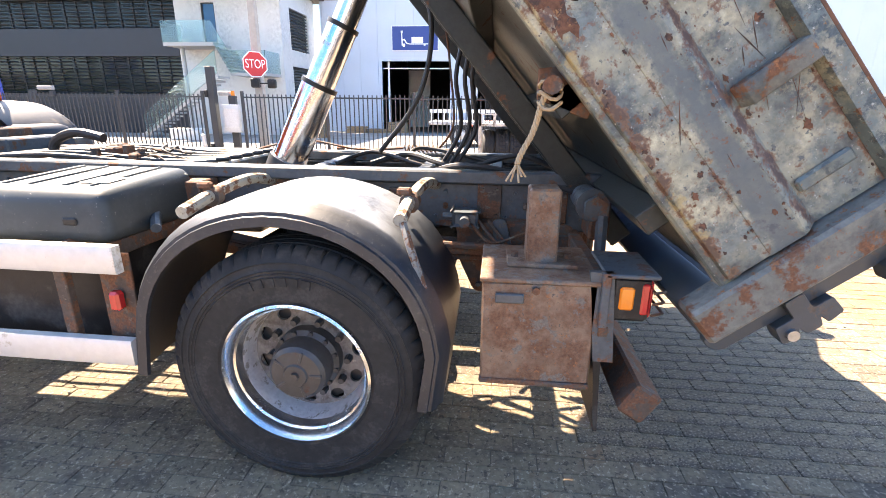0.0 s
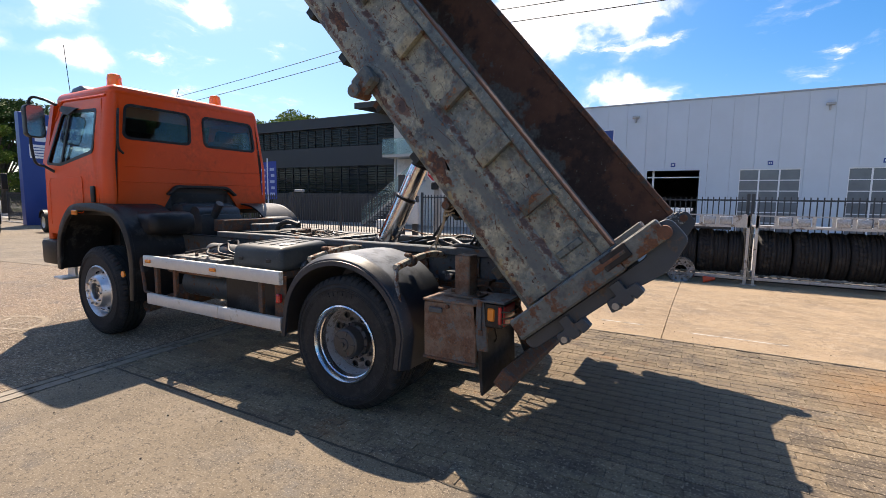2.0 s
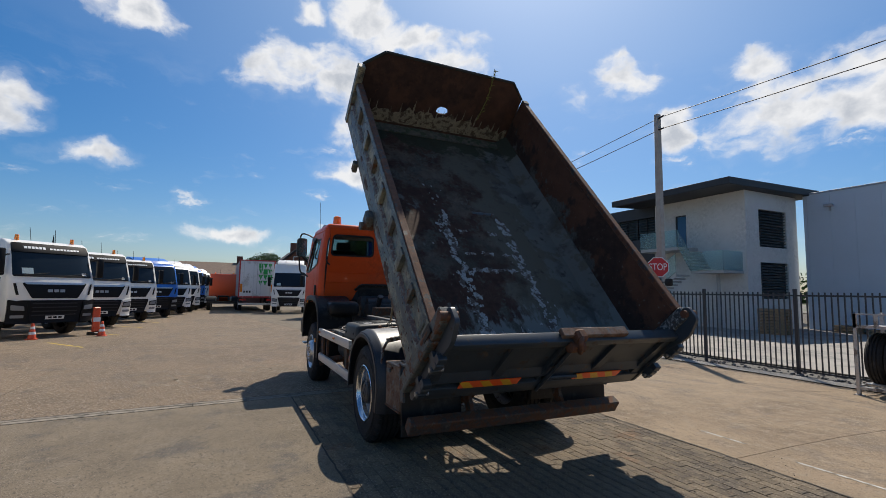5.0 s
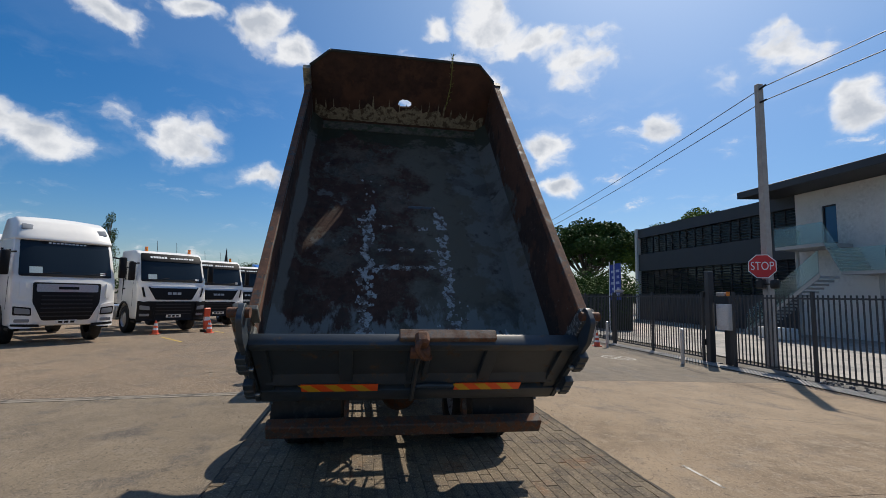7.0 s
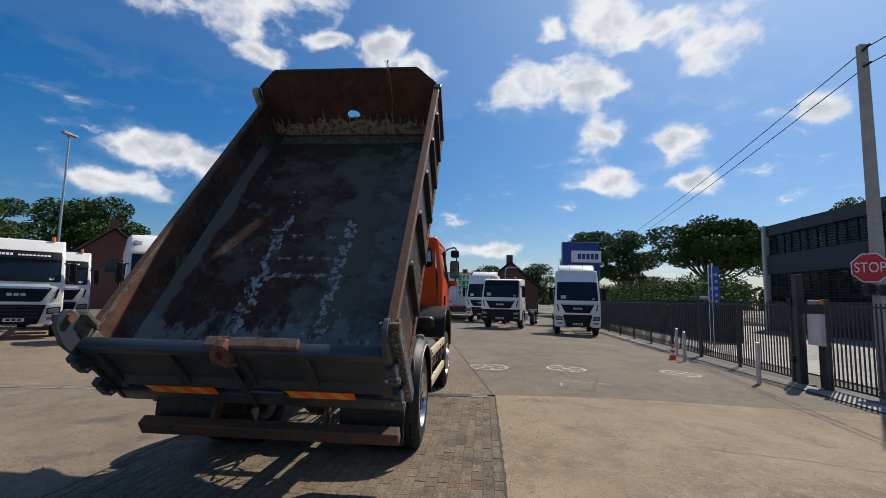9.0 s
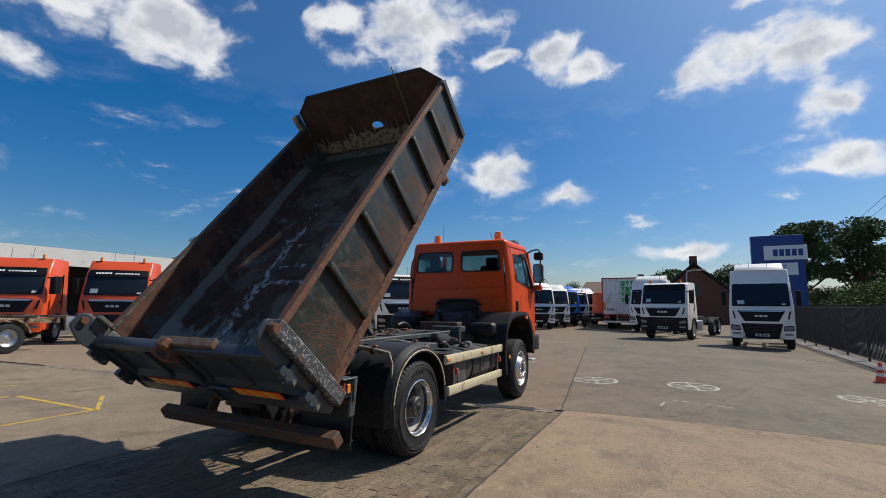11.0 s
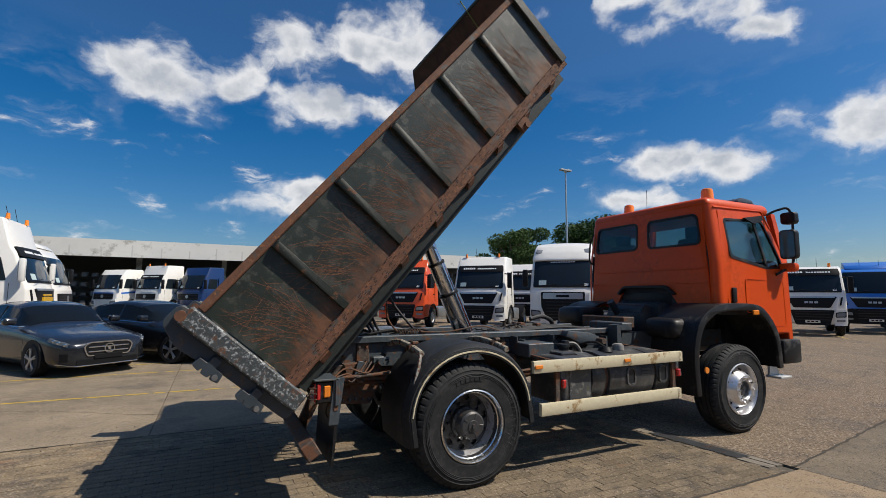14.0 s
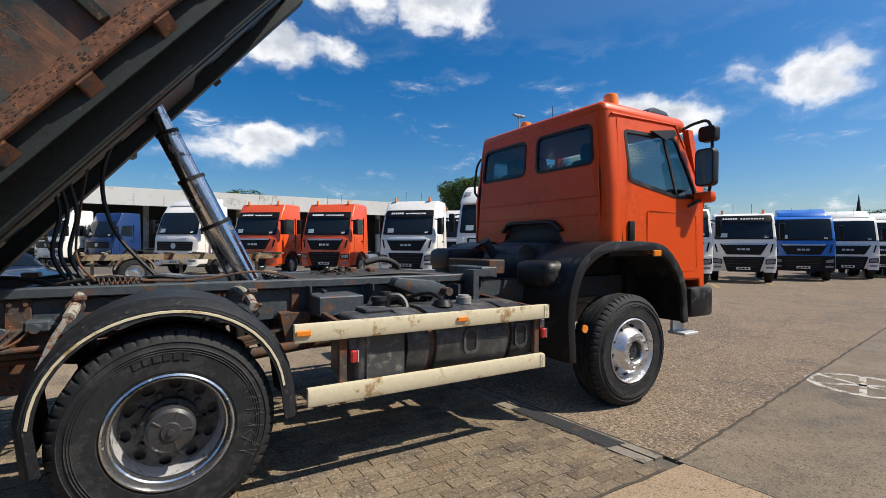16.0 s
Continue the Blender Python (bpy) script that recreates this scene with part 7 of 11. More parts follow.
part("steering_wheel", bm_move(bm_lathe([(0.225 + 0.018 * math.cos(t), 0.018 * math.sin(t)) for t in (i * math.pi / 4 for i in range(8))], 28, "z", True), Matrix.Translation((-4.45, -0.62, 2.12)) @ Matrix.Rotation(radians(-28), 4, "Y")), BLACK_PLASTIC, cab)
for y in (-0.62, 0.62):
    part("seat", bm_join(bm_box((-4.2, y - 0.25, 1.75), (-3.7, y + 0.25, 1.88), 0.05, 2), bm_box((-3.80, y - 0.24, 1.85), (-3.66, y + 0.24, 2.42), 0.05, 2), bm_box((-3.77, y - 0.13, 2.40), (-3.68, y + 0.13, 2.58), 0.04, 2), bm_box((-4.1, y - 0.18, 1.46), (-3.75, y + 0.18, 1.76))), SEAT, cab, "dark cloth driver's seat")
# beacons and aerial
for y in (-0.70, 0.66):
    bz = 2.955
    bc = part("beacon", bm_move(bm_lathe([(0.001, 0.17), (0.045, 0.168), (0.068, 0.155), (0.078, 0.12), (0.082, 0.035), (0.085, 0.0)], 24, "z"), Matrix.Translation((-3.97, y, bz))), material("beacon amber", (0.95, 0.26, 0.015), 0.15, bump=0, coat=0.6, grain=0.03), cab, "amber rotating beacon on the roof")
    part("beacon_foot", bm_rod((-3.97, y, bz - 0.12), (-3.97, y, bz + 0.005), 0.088, None, 20), ORANGE, cab)
part("aerial", bm_rod((-4.62, -0.9, 2.9), (-4.66, -0.92, 3.5), 0.004, None, 6), BLACK_PLASTIC, cab)
part("aerial", bm_rod((-4.5, 0.35, 2.95), (-4.35, 0.35, 3.2), 0.004, None, 6), BLACK_PLASTIC, cab)
# mirrors
for s in (-1, 1):
    arm = curve_points([(-4.62, s * 1.06, 2.74), (-4.70, s * 1.16, 2.80), (-4.76, s * 1.27, 2.79), (-4.78, s * 1.29, 2.5), (-4.76, s * 1.27, 2.06), (-4.72, s * 1.18, 1.98), (-4.62, s * 1.13, 1.92)])
    ma = part("mirror_arm", bm_pipe(arm, 0.016, 8), BLACK_PLASTIC, cab)
    up_ = 0.20 if s < 0 else 0.0
    mm = part("mirror", bm_prism(rounded(s * 1.25 - 0.10, 2.13 + up_, s * 1.25 + 0.10, 2.52 + up_, 0.05), -4.80, -4.70, "x", 0.02, 2), BLACK_PLASTIC, cab, "black door mirror")
    part("mirror_glass", bm_prism(rounded(s * 1.25 - 0.085, 2.145 + up_, s * 1.25 + 0.085, 2.505 + up_, 0.04), -4.702, -4.696, "x"), CHROME, mm)
    if s > 0:
        part("wide_mirror", bm_prism(rounded(s * 1.25 - 0.09, 2.60, s * 1.25 + 0.09, 2.76, 0.04), -4.84, -4.74, "x", 0.02, 2), BLACK_PLASTIC, cab)
    if s > 0:
        part("kerb_mirror", bm_box((-4.84, s * 1.22 - 0.12, 1.96), (-4.72, s * 1.22 + 0.10, 2.08), 0.04, 2), ORANGE if s > 0 else BLACK_PLASTIC, cab)
# front mudguards, bumper, steps
for s in (-1, 1):
    outer = [(-2.94, 0.50), (-2.92, 0.95), (-3.01, 1.28), (-3.19, 1.45), (-3.47, 1.535), (-4.07, 1.535), (-4.34, 1.44), (-4.58, 1.15), (-4.64, 0.72)]
    outer = [(p.x, p.z) for p in curve_points([(x, 0, z) for x, z in outer], 4)]
    mid_x, mid_z = FRONT_X - 0.01, 0.62
    band = [(mid_x + (x - mid_x) * 0.905, mid_z + (z - mid_z) * 0.905 if z > mid_z else z) for x, z in outer]
    part("wheel_arch", bm_prism(outer + band[::-1], s * 1.175, s * 1.215, "y", 0.008, 2), BLACK_PLASTIC, truck, "black plastic front wheel arch")
    inside = [(mid_x + (x - mid_x) * 0.975, mid_z + (z - mid_z) * 0.975 if z > mid_z else z) for x, z in outer]
    part("arch_shell", bm_prism(outer + inside[::-1], s * 0.62, s * 1.177), BLACK_PLASTIC, truck)
    part("arch_marker", bm_box((-4.16, s * 1.22 - 0.01, 1.40), (-4.04, s * 1.22 + 0.012, 1.46), 0.008), AMBER, truck, "amber marker on the wheel arch")
    part("round_reflector", bm_rod((-3.11, s * 1.212, 0.785), (-3.11, s * 1.226, 0.785), 0.035, None, 18), AMBER, truck, "round amber reflector")
    part("step", bm_join(bm_box((-4.92, s * 1.06 - 0.10, 0.56), (-4.67, s * 1.06 + 0.10, 0.59), 0.006), bm_prism([(-4.90, 0.58), (-4.86, 0.80), (-4.70, 0.80), (-4.69, 0.58)], s * 0.98, s * 1.01)), RAIL, truck, "bare metal cab step")
part("bumper", bm_box((-5.20, -1.16, 0.74), (-4.78, 1.16, 1.06), 0.04, 2), BLACK_PLASTIC, truck, "black front bumper")
part("radiator", bm_box((-4.85, -0.5, 0.75), (-4.6, 0.5, 1.4)), HUB, truck)
part("engine", bm_join(bm_box((-4.6, -0.38, 0.85), (-3.35, 0.40, 1.55), 0.08, 2), bm_box((-3.5, -0.30, 1.1), (-3.1, 0.32, 1.42), 0.06, 2), bm_rod((-3.25, -0.28, 1.4), (-3.25, 0.3, 1.4), 0.11, None, 16), bm_rod((-3.2, -0.1, 1.3), (-3.0, -0.1, 1.55), 0.05, None, 12)), HUB, truck, "dark oily engine and gearbox top")
part("air_filter", bm_box((-3.30, 0.56, 1.12), (-2.86, 1.02, 1.36), 0.08, 3), BLACK_PLASTIC, truck, "black moulded air filter housing")
part("air_filter_cover", bm_box((-3.35, -1.05, 1.2), (-2.82, -0.52, 1.46), 0.09, 3), BLACK_PLASTIC, truck)
part("crossbox", bm_box((-2.86, -0.30, 1.22), (-2.66, 0.44, 1.36), 0.01), CHASSIS_RUST, truck)
part("crossbox", bm_box((-2.64, 0.05, 1.20), (-2.46, 0.60, 1.30), 0.01), CHASSIS, truck)

# ---- tipping body: local x runs forward along its floor, z up from its floor, local +y is the truck's left ----
TILT = radians(49.6)
c_, s_ = math.cos(TILT), math.sin(TILT)
bed = new("tipping_body", None)
bed.parent = truck
BED_POSE = Matrix(((-c_, 0, s_, 1.465), (0, -1, 0, 0), (s_, 0, c_, 1.0), (0, 0, 0, 1)))
bed.matrix_local = BED_POSE
tagged(bed, "rusty steel tipper body, raised, with a hanging tailgate")
BL = 3.92
part("floor", bm_box((-0.02, -1.22, 0.045), (BL, 1.22, 0.075)), BED_INNER, bed, "scraped steel floor with rust and dried dirt")
part("floor_underside", bm_box((-0.02, -1.24, 0.02), (BL, 1.24, 0.042)), BED_RIB, bed)
# raised weld and wear streaks on the floor
WEAR = material("bare worn steel", (0.33, 0.325, 0.31), 0.55, 0.1, grain=0.35, bump=0.3, spots=[((0.09, 0.06, 0.045), 0.44, 14, 0.7, 0)])
rw = random.Random(21)


def flake(f, y, n=0.0755, size=0.1, stretch=1.0):
    k = 15
    pts = []
    for i in range(k):
        t = 2 * math.pi * i / k
        r = size * rw.uniform(0.3, 1.15)
        pts.append((f + r * math.cos(t) * stretch, y + r * math.sin(t)))
    return bm_prism(pts, n - 0.001 * rw.random(), n + 0.0012 + 0.002 * rw.random(), "z")


flakes = []
for y in (0.42, -0.38):
    for k in range(80):
        flakes.append(flake(0.20 + 0.0225 * k + rw.uniform(-0.05, 0.05), y + rw.gauss(0, 0.035), size=0.012 + 0.048 * rw.random() ** 1.4, stretch=rw.uniform(0.9, 1.7)))
for f, ys in ((1.12, (0.26, 0.20, 0.12, 0.03, -0.03, -0.12, -0.18, -0.24)), (1.36, (0.25, 0.19, 0.02, -0.05, -0.22)), (1.72, (0.22, 0.17, -0.18, -0.23))):
    for y in ys:
        flakes.append(flake(f + rw.uniform(-0.02, 0.02), y + rw.uniform(-0.02, 0.02), size=rw.uniform(0.04, 0.072), stretch=rw.uniform(0.5, 0.9)))
for k in range(60):
    y = rw.uniform(-0.95, 0.55) if k % 3 else rw.uniform(0.2, 0.5)
    flakes.append(flake(rw.uniform(0.03, 0.30), y, size=rw.uniform(0.010, 0.030), stretch=rw.uniform(1.5, 4.0)))
for k in range(40):
    flakes.append(flake(rw.uniform(0.3, 2.6), rw.choice((0.42, -0.38)) + rw.gauss(0, 0.10), size=rw.uniform(0.006, 0.02), stretch=1.6))
tagged(part("bare_metal", bm_join(*flakes), WEAR, bed, "bare metal worn through on the floor"), kind="stuff")
part("dirt_band", bm_box((BL - 0.22, -1.20, 0.076), (BL - 0.005, 1.20, 0.090), 0.004), material("dried mud", (0.10, 0.085, 0.062), 0.95, grain=0.4, grain_scale=14, spots=[((0.05, 0.06, 0.03), 0.4, 7, 0.95, 0)], bump=0.9, bump_scale=60), bed, "dried mud lying at the headboard")
# corner fillets along the floor
for s in (-1, 1):
    part("corner_fillet", bm_prism([(s * 1.215, 0.075), (s * 1.215, 0.22), (s * 1.06, 0.076)], 0.0, BL - 0.02, "x"), BED_INNER, bed, "scraped corner plate between floor and wall")
# subframe under the floor
for y in (-0.42, 0.42):
    part("long_beam", bm_box((0.0, y - 0.06, -0.18), (BL - 0.15, y + 0.06, -0.072), 0.008), BED_RIB, bed, "dark steel beam under the floor")
for k in range(8):
    f = 0.28 + 0.48 * k
    part("cross_beam", bm_box((f - 0.04, -1.20, -0.075), (f + 0.04, 1.20, 0.018), 0.004), BED_RIB, bed, "dark steel cross-member under the floor")
    part("gusset", bm_join(bm_prism([(-1.255, 0.0), (-1.258, -0.05), (-1.175, -0.105), (-1.175, -0.09), (-1.20, -0.04)], f - 0.05, f - 0.04, "x"), bm_prism([(-1.205, -0.03), (-1.258, -0.03), (-1.258, -0.05), (-1.175, -0.105), (-1.18, -0.095), (-1.25, -0.045)], f - 0.05, f + 0.045, "x")), BED_RUST_RAIL, bed, "rusty gusset under the side rail")
part("bottom_rail", bm_box((-0.02, 1.21, 0.0), (BL, 1.272, 0.075), 0.008), BED_LEFT, bed, "weathered bottom rail")
part("bottom_rail", bm_box((-0.02, -1.28, -0.035), (BL, -1.21, 0.07), 0.008), BED_RUST_RAIL, bed, "crumbling rusty bottom rail")
crumbs = []
rk = random.Random(77)
for k in range(700):
    f, n = rk.uniform(0.0, BL), rk.uniform(-0.03, 0.07)
    q = rk.uniform(0.003, 0.010)
    crumbs.append(bm_box((f - q * rk.uniform(0.6, 2.2), -1.2808 - q * 0.12, n - q * 0.6), (f + q * rk.uniform(0.6, 2.2), -1.27, n + q * 0.6), q * 0.3))
tagged(part("rust_crust", bm_join(*crumbs), material("flaking rust crust", (0.085, 0.040, 0.024), 0.9, grain=0.45, grain_scale=25, spots=[((0.036, 0.022, 0.017), 0.45, 16, 0.95, 0), ((0.17, 0.075, 0.035), 0.25, 40, 0.95, 0)], bump=0.9, bump_scale=50), bed, "crumbling rust crust"), kind="stuff")
part("side_skirt", bm_box((0.0, -1.16 - 0.012, -0.135), (BL - 0.06, -1.16 + 0.012, -0.001)), BED_RIB, bed, "dark plate under the side rail")
part("inner_rail", bm_box((0.0, -0.90 - 0.035, -0.24), (BL - 0.10, -0.90 + 0.035, -0.077), 0.006), BED_RIB, bed, "dark deep rail under the floor")
part("ram_socket", bm_box((2.0, -0.35, -0.13), (2.45, 0.35, 0.018), 0.02), BED_RIB, bed)
# right wall, taller, with five ribs
H_R, H_L = 0.83, 0.62
part("right_wall", bm_box((0.0, -1.262, 0.06), (BL, -1.222, H_R - 0.03)), BED_RIGHT, bed, "green-black side wall with rusty scratches and dents")
part("right_lining", bm_box((0.0, -1.2215, 0.075), (BL, -1.214, H_R - 0.02)), BED_LINING, bed, "rust-brown inner wall, scraped grey near the floor")
part("right_top_rail", bm_box((0.0, -1.285, H_R - 0.06), (BL, -1.205, H_R), 0.008), BED_RUST_RAIL, bed, "rusty top rail")
for f in (0.645, 1.315, 1.985, 2.645, 3.26):
    part("rib", bm_prism([(-1.260, 0.07), (-1.312, 0.075), (-1.316, H_R - 0.075), (-1.290, H_R - 0.06), (-1.260, H_R - 0.06)], f - 0.03, f + 0.03, "x", 0.004), WALL_RIB, bed, "dark pressed wall rib with rusty foot")
part("front_post", bm_box((BL - 0.07, -1.305, 0.02), (BL + 0.02, -1.215, H_R + 0.01), 0.006), BED_RIB, bed)
# weathered drag scars on the right wall
SCAR = material("scraped rust", (0.155, 0.072, 0.038), 0.8, grain=0.45, grain_scale=60, bump=0.3)
rs = random.Random(5)
scars = []
bays = (0.04, 0.645, 1.315, 1.985, 2.645, 3.26, 3.86)


def strand(f0, n0, turn, reach, bend, w):
    """A curved hairline scratch, tapered at both ends."""
    bm = bmesh.new()
    prev = None
    f, n = f0, n0
    for i in range(10):
        ww = w * (0.25 + math.sin(math.pi * (i + 0.5) / 10))
        d = Vector((math.cos(turn), math.sin(turn)))
        pair = (bm.verts.new((f - d.y * ww, -1.2632, n + d.x * ww)), bm.verts.new((f + d.y * ww, -1.2632, n - d.x * ww)))
        if prev:
            bm.faces.new((prev[0], pair[0], pair[1], prev[1]))
        prev = pair
        turn += bend + rs.uniform(-0.11, 0.11)
        f, n = f + d.x * reach / 9, n + d.y * reach / 9
        if not (0.09 < n < 0.74 and 0.02 < f < 3.9):
            break
    scars.append(bm)


for a, b in zip(bays, bays[1:]):
    hub_f, hub_n = a + (b - a) * rs.uniform(0.45, 0.8), 0.08
    for k in range(90):
        g = rs.random() ** 1.5
        strand(hub_f - 0.34 * g + rs.uniform(-0.03, 0.03), hub_n + rs.uniform(0.02, 0.30), 1.75 + 0.75 * g + rs.uniform(-0.16, 0.16), rs.uniform(0.12, 0.48), rs.uniform(-0.07, 0.07), rs.choice((0.0004, 0.0005, 0.0007, 0.0010, 0.0016)))
    for k in range(22):
        strand(rs.uniform(a + 0.1, b - 0.05), rs.uniform(0.2, 0.6), rs.uniform(2.2, 3.4), rs.uniform(0.08, 0.3), rs.uniform(-0.08, 0.08), rs.uniform(0.0005, 0.0014))
tagged(part("scratch", bm_join(*scars), SCAR, bed, "rusty scratches on the right wall"), kind="stuff")
# left drop side, lower, with a plain lower band and short ribs above
part("left_wall", bm_box((0.0, 1.222, 0.06), (BL - 0.08, 1.250, H_L - 0.01)), BED_LEFT, bed, "weathered grey-green drop side with rust spots")
part("left_lower_band", bm_prism([(1.250, 0.02), (1.285, 0.03), (1.285, 0.29), (1.250, 0.33)], 0.0, BL - 0.02, "x", 0.004), BED_LEFT, bed, "weathered lower panel of the drop side")
part("left_lining", bm_box((0.0, 1.214, 0.075), (BL, 1.2215, H_L - 0.01)), BED_LINING, bed)
part("left_top_rail", bm_prism([(1.205, H_L - 0.012), (1.28, H_L - 0.012), (1.285, H_L - 0.07), (1.252, H_L - 0.085), (1.252, H_L - 0.03), (1.205, H_L - 0.03)], 0.0, BL - 0.06, "x"), BED_SLATE, bed)
part("left_rim", bm_box((0.0, 1.205, H_L - 0.012), (BL - 0.06, 1.275, H_L + 0.004), 0.004), BED_RUST_RAIL, bed, "rusty upper rim of the drop side")
for i, f in enumerate((0.46, 0.88, 1.30, 1.82, 2.30, 2.80, 3.32)):
    low = 0.33 if i % 2 == 0 else 0.30
    wedge = [(1.250, low), (1.295, low + 0.02), (1.30, H_L - 0.075), (1.250, H_L - 0.075)]
    part("short_rib", bm_prism(wedge, f - (0.035 if i % 2 == 0 else 0.06), f + 0.035, "x", 0.004), BED_LEFT if i % 2 else POST_RUST, bed, "short rib on the drop side, paint worn to rust")
part("left_front_post", bm_box((BL - 0.08, 1.215, 0.02), (BL + 0.02, 1.305, H_R + 0.01), 0.006), BED_LEFT, bed, "grey front corner post")
part("end_ridge", bm_box((0.105, 1.246, 0.335), (0.150, 1.264, 0.505), 0.008), BED_SLATE, bed, "shallow pressed ridge near the rear edge")
part("scuffed_band", bm_box((0.0, 1.280, 0.165), (BL - 0.10, 1.2872, 0.282), 0.002), BED_LEFT, bed, "scuffed slate-blue band along the fold")
for f, n in ((1.86, 0.06), (2.90, 0.02)):
    hook = bm_join(bm_box((f - 0.09, 1.27, n - 0.11), (f + 0.05, 1.36, n + 0.06), 0.02), bm_rod((f - 0.05, 1.25, n - 0.10), (f - 0.05, 1.40, n - 0.10), 0.045, None, 12))
    part("drop_side_hinge", hook if f < 2 else bm_box((f - 0.04, 1.27, n - 0.12), (f + 0.04, 1.33, n + 0.02), 0.01), POST_RUST, bed, "rusty drop-side hinge bracket")
part("under_lug", bm_join(bm_box((2.98, -1.25, -0.15), (3.12, -1.20, -0.03), 0.006), bm_rod((3.06, -1.27, -0.12), (3.06, -1.18, -0.12), 0.03, None, 10)), BED_RUST_RAIL, bed)
# rust scabs on the left side
rp = random.Random(8)
scabs = []


def scab(f, n, a, b):
    pts = [(f + a * rp.uniform(0.35, 1.2) * math.cos(t), n + b * rp.uniform(0.35, 1.2) * math.sin(t)) for t in (2 * math.pi * i / 18 for i in range(18))]
    y = 1.2874 if 0.155 < n < 0.29 else 1.2853 if n < 0.29 else 1.2503
    scabs.append(bm_prism(pts, y - 0.001 * rp.random() - 0.0005, y + 0.0006 + 0.0024 * rp.random()))


for k in range(90):
    n = rp.choice((0.03 + 0.25 * rp.random(), 0.34 + 0.18 * rp.random(), 0.04 + 0.03 * rp.random()))
    q = 0.003 + 0.016 * rp.random() ** 3
    scab(rp.uniform(0.05, 3.75), n, q * rp.uniform(0.8, 1.8), q)
for f, n, a, b in ((1.03, 0.092, 0.115, 0.058), (1.10, 0.10, 0.06, 0.045), (0.93, 0.075, 0.05, 0.03), (2.35, 0.13, 0.15, 0.055), (2.75, 0.20, 0.06, 0.03)):
    scab(f, n, a, b)
for n, spread in ((0.335, 0.010), (0.045, 0.012), (0.275, 0.012), (0.525, 0.008), (0.163, 0.007)):
    for k in range(85):
        q = 0.0012 + 0.007 * rp.random() ** 3
        scab(rp.uniform(0.05, 3.75), n + rp.uniform(-spread, spread) + (0.012 if 0.28 < n < 0.34 else 0), q * rp.uniform(1.0, 2.4), q)
# thin chipped scratches on the left side
for k in range(60):
    f, n = rp.uniform(0.1, 3.6), rp.choice((rp.uniform(0.06, 0.27), rp.uniform(0.35, 0.52)))
    q, turn = rp.uniform(0.02, 0.11), rp.uniform(-0.9, 0.9)
    w = rp.uniform(0.0008, 0.0022)
    d, m = (math.cos(turn) * q, math.sin(turn) * q * 0.6), (-math.sin(turn) * w, math.cos(turn) * w)
    if not (0.04 < n - abs(d[1]) and n + abs(d[1]) < 0.285 or n - abs(d[1]) > 0.335 and n + abs(d[1]) < 0.54):
        continue
    y = 1.2873 if 0.155 < n < 0.29 else 1.2852 if n < 0.29 else 1.2502
    scabs.append(bm_prism([(f - d[0], n - d[1]), (f + m[0], n + m[1]), (f + d[0], n + d[1]), (f - m[0], n - m[1])], y - 0.0008 * rp.random() - 0.0004, y + 0.0004 + 0.001 * rp.random()))
tagged(part("rust_scab", bm_join(*scabs), material("red-brown rust scab", (0.12, 0.052, 0.028), 0.85, grain=0.45, grain_scale=40, spots=[((0.055, 0.034, 0.028), 0.45, 14, 0.9, 0), ((0.24, 0.13, 0.06), 0.2, 50, 0.9, 0)], bump=0.8), bed, "flaking rust scabs on the drop side"), kind="stuff")
# headboard with a ragged hole
head = [(-1.225, 0.03), (1.225, 0.03), (1.225, H_R - 0.01), (0.965, 1.03), (-0.985, 1.03), (-1.225, H_R - 0.01)]
hole = [(-0.13, 0.40), (-0.10, 0.375), (0.02, 0.37), (0.06, 0.40), (0.045, 0.455), (0.0, 0.48), (-0.07, 0.475), (-0.115, 0.45)]
hb = bm_plate(head, [hole], BL - 0.035, BL - 0.005, "x")
for v in hb.verts:
    v.co.x += 0.10 * max(0.0, v.co.z)
part("headboard", hb, BED_RUST, bed, "rust-brown headboard with a hole through it")
rim = bm_join(*[bm_rod((BL + 0.08 + 0.10 * (a[1] - 1), a[0], a[1]), (BL + 0.08 + 0.10 * (b[1] - 1), b[0], b[1]), 0.022, None, 8) for a, b in zip(head[2:5], head[3:6])])
part("headboard_rim", rim, BED_RIB, bed)
for y in (-0.8, -0.3, 0.3, 0.8):
    rib_ = bm_box((BL, y - 0.03, 0.05), (BL + 0.07, y + 0.03, 0.9), 0.005)
    for v in rib_.verts:
        v.co.x += 0.10 * v.co.z
    part("headboard_rib", rib_, BED_RIB, bed)
streaks = [bm_prism([(-1.18, 0.076), (1.18, 0.076)] + [(1.18 - 2.36 * i / 40, 0.30 + 0.05 * math.sin(i * 1.7) * math.sin(i * 0.6) + (0.05 if abs(i - 20) < 9 else 0.0) + rp.uniform(-0.02, 0.02)) for i in range(41)], BL - 0.035 - 0.008 + 0.02, BL - 0.035 - 0.0055 + 0.02, "x")]
for k in range(22):
    y = -1.15 + 2.3 * k / 21 + rp.uniform(-0.02, 0.02)
    top = 0.36 + rp.uniform(-0.07, 0.09) + (0.07 if abs(y) < 0.7 else 0)
    w = rp.uniform(0.006, 0.020)
    streaks.append(bm_prism([(y - w, 0.076), (y + w, 0.076), (y + w * 0.8, top * 0.8), (y, top), (y - w * 0.8, top * 0.75)], BL - 0.035 - 0.006 + 0.02, BL - 0.035 - 0.0035 + 0.02, "x"))
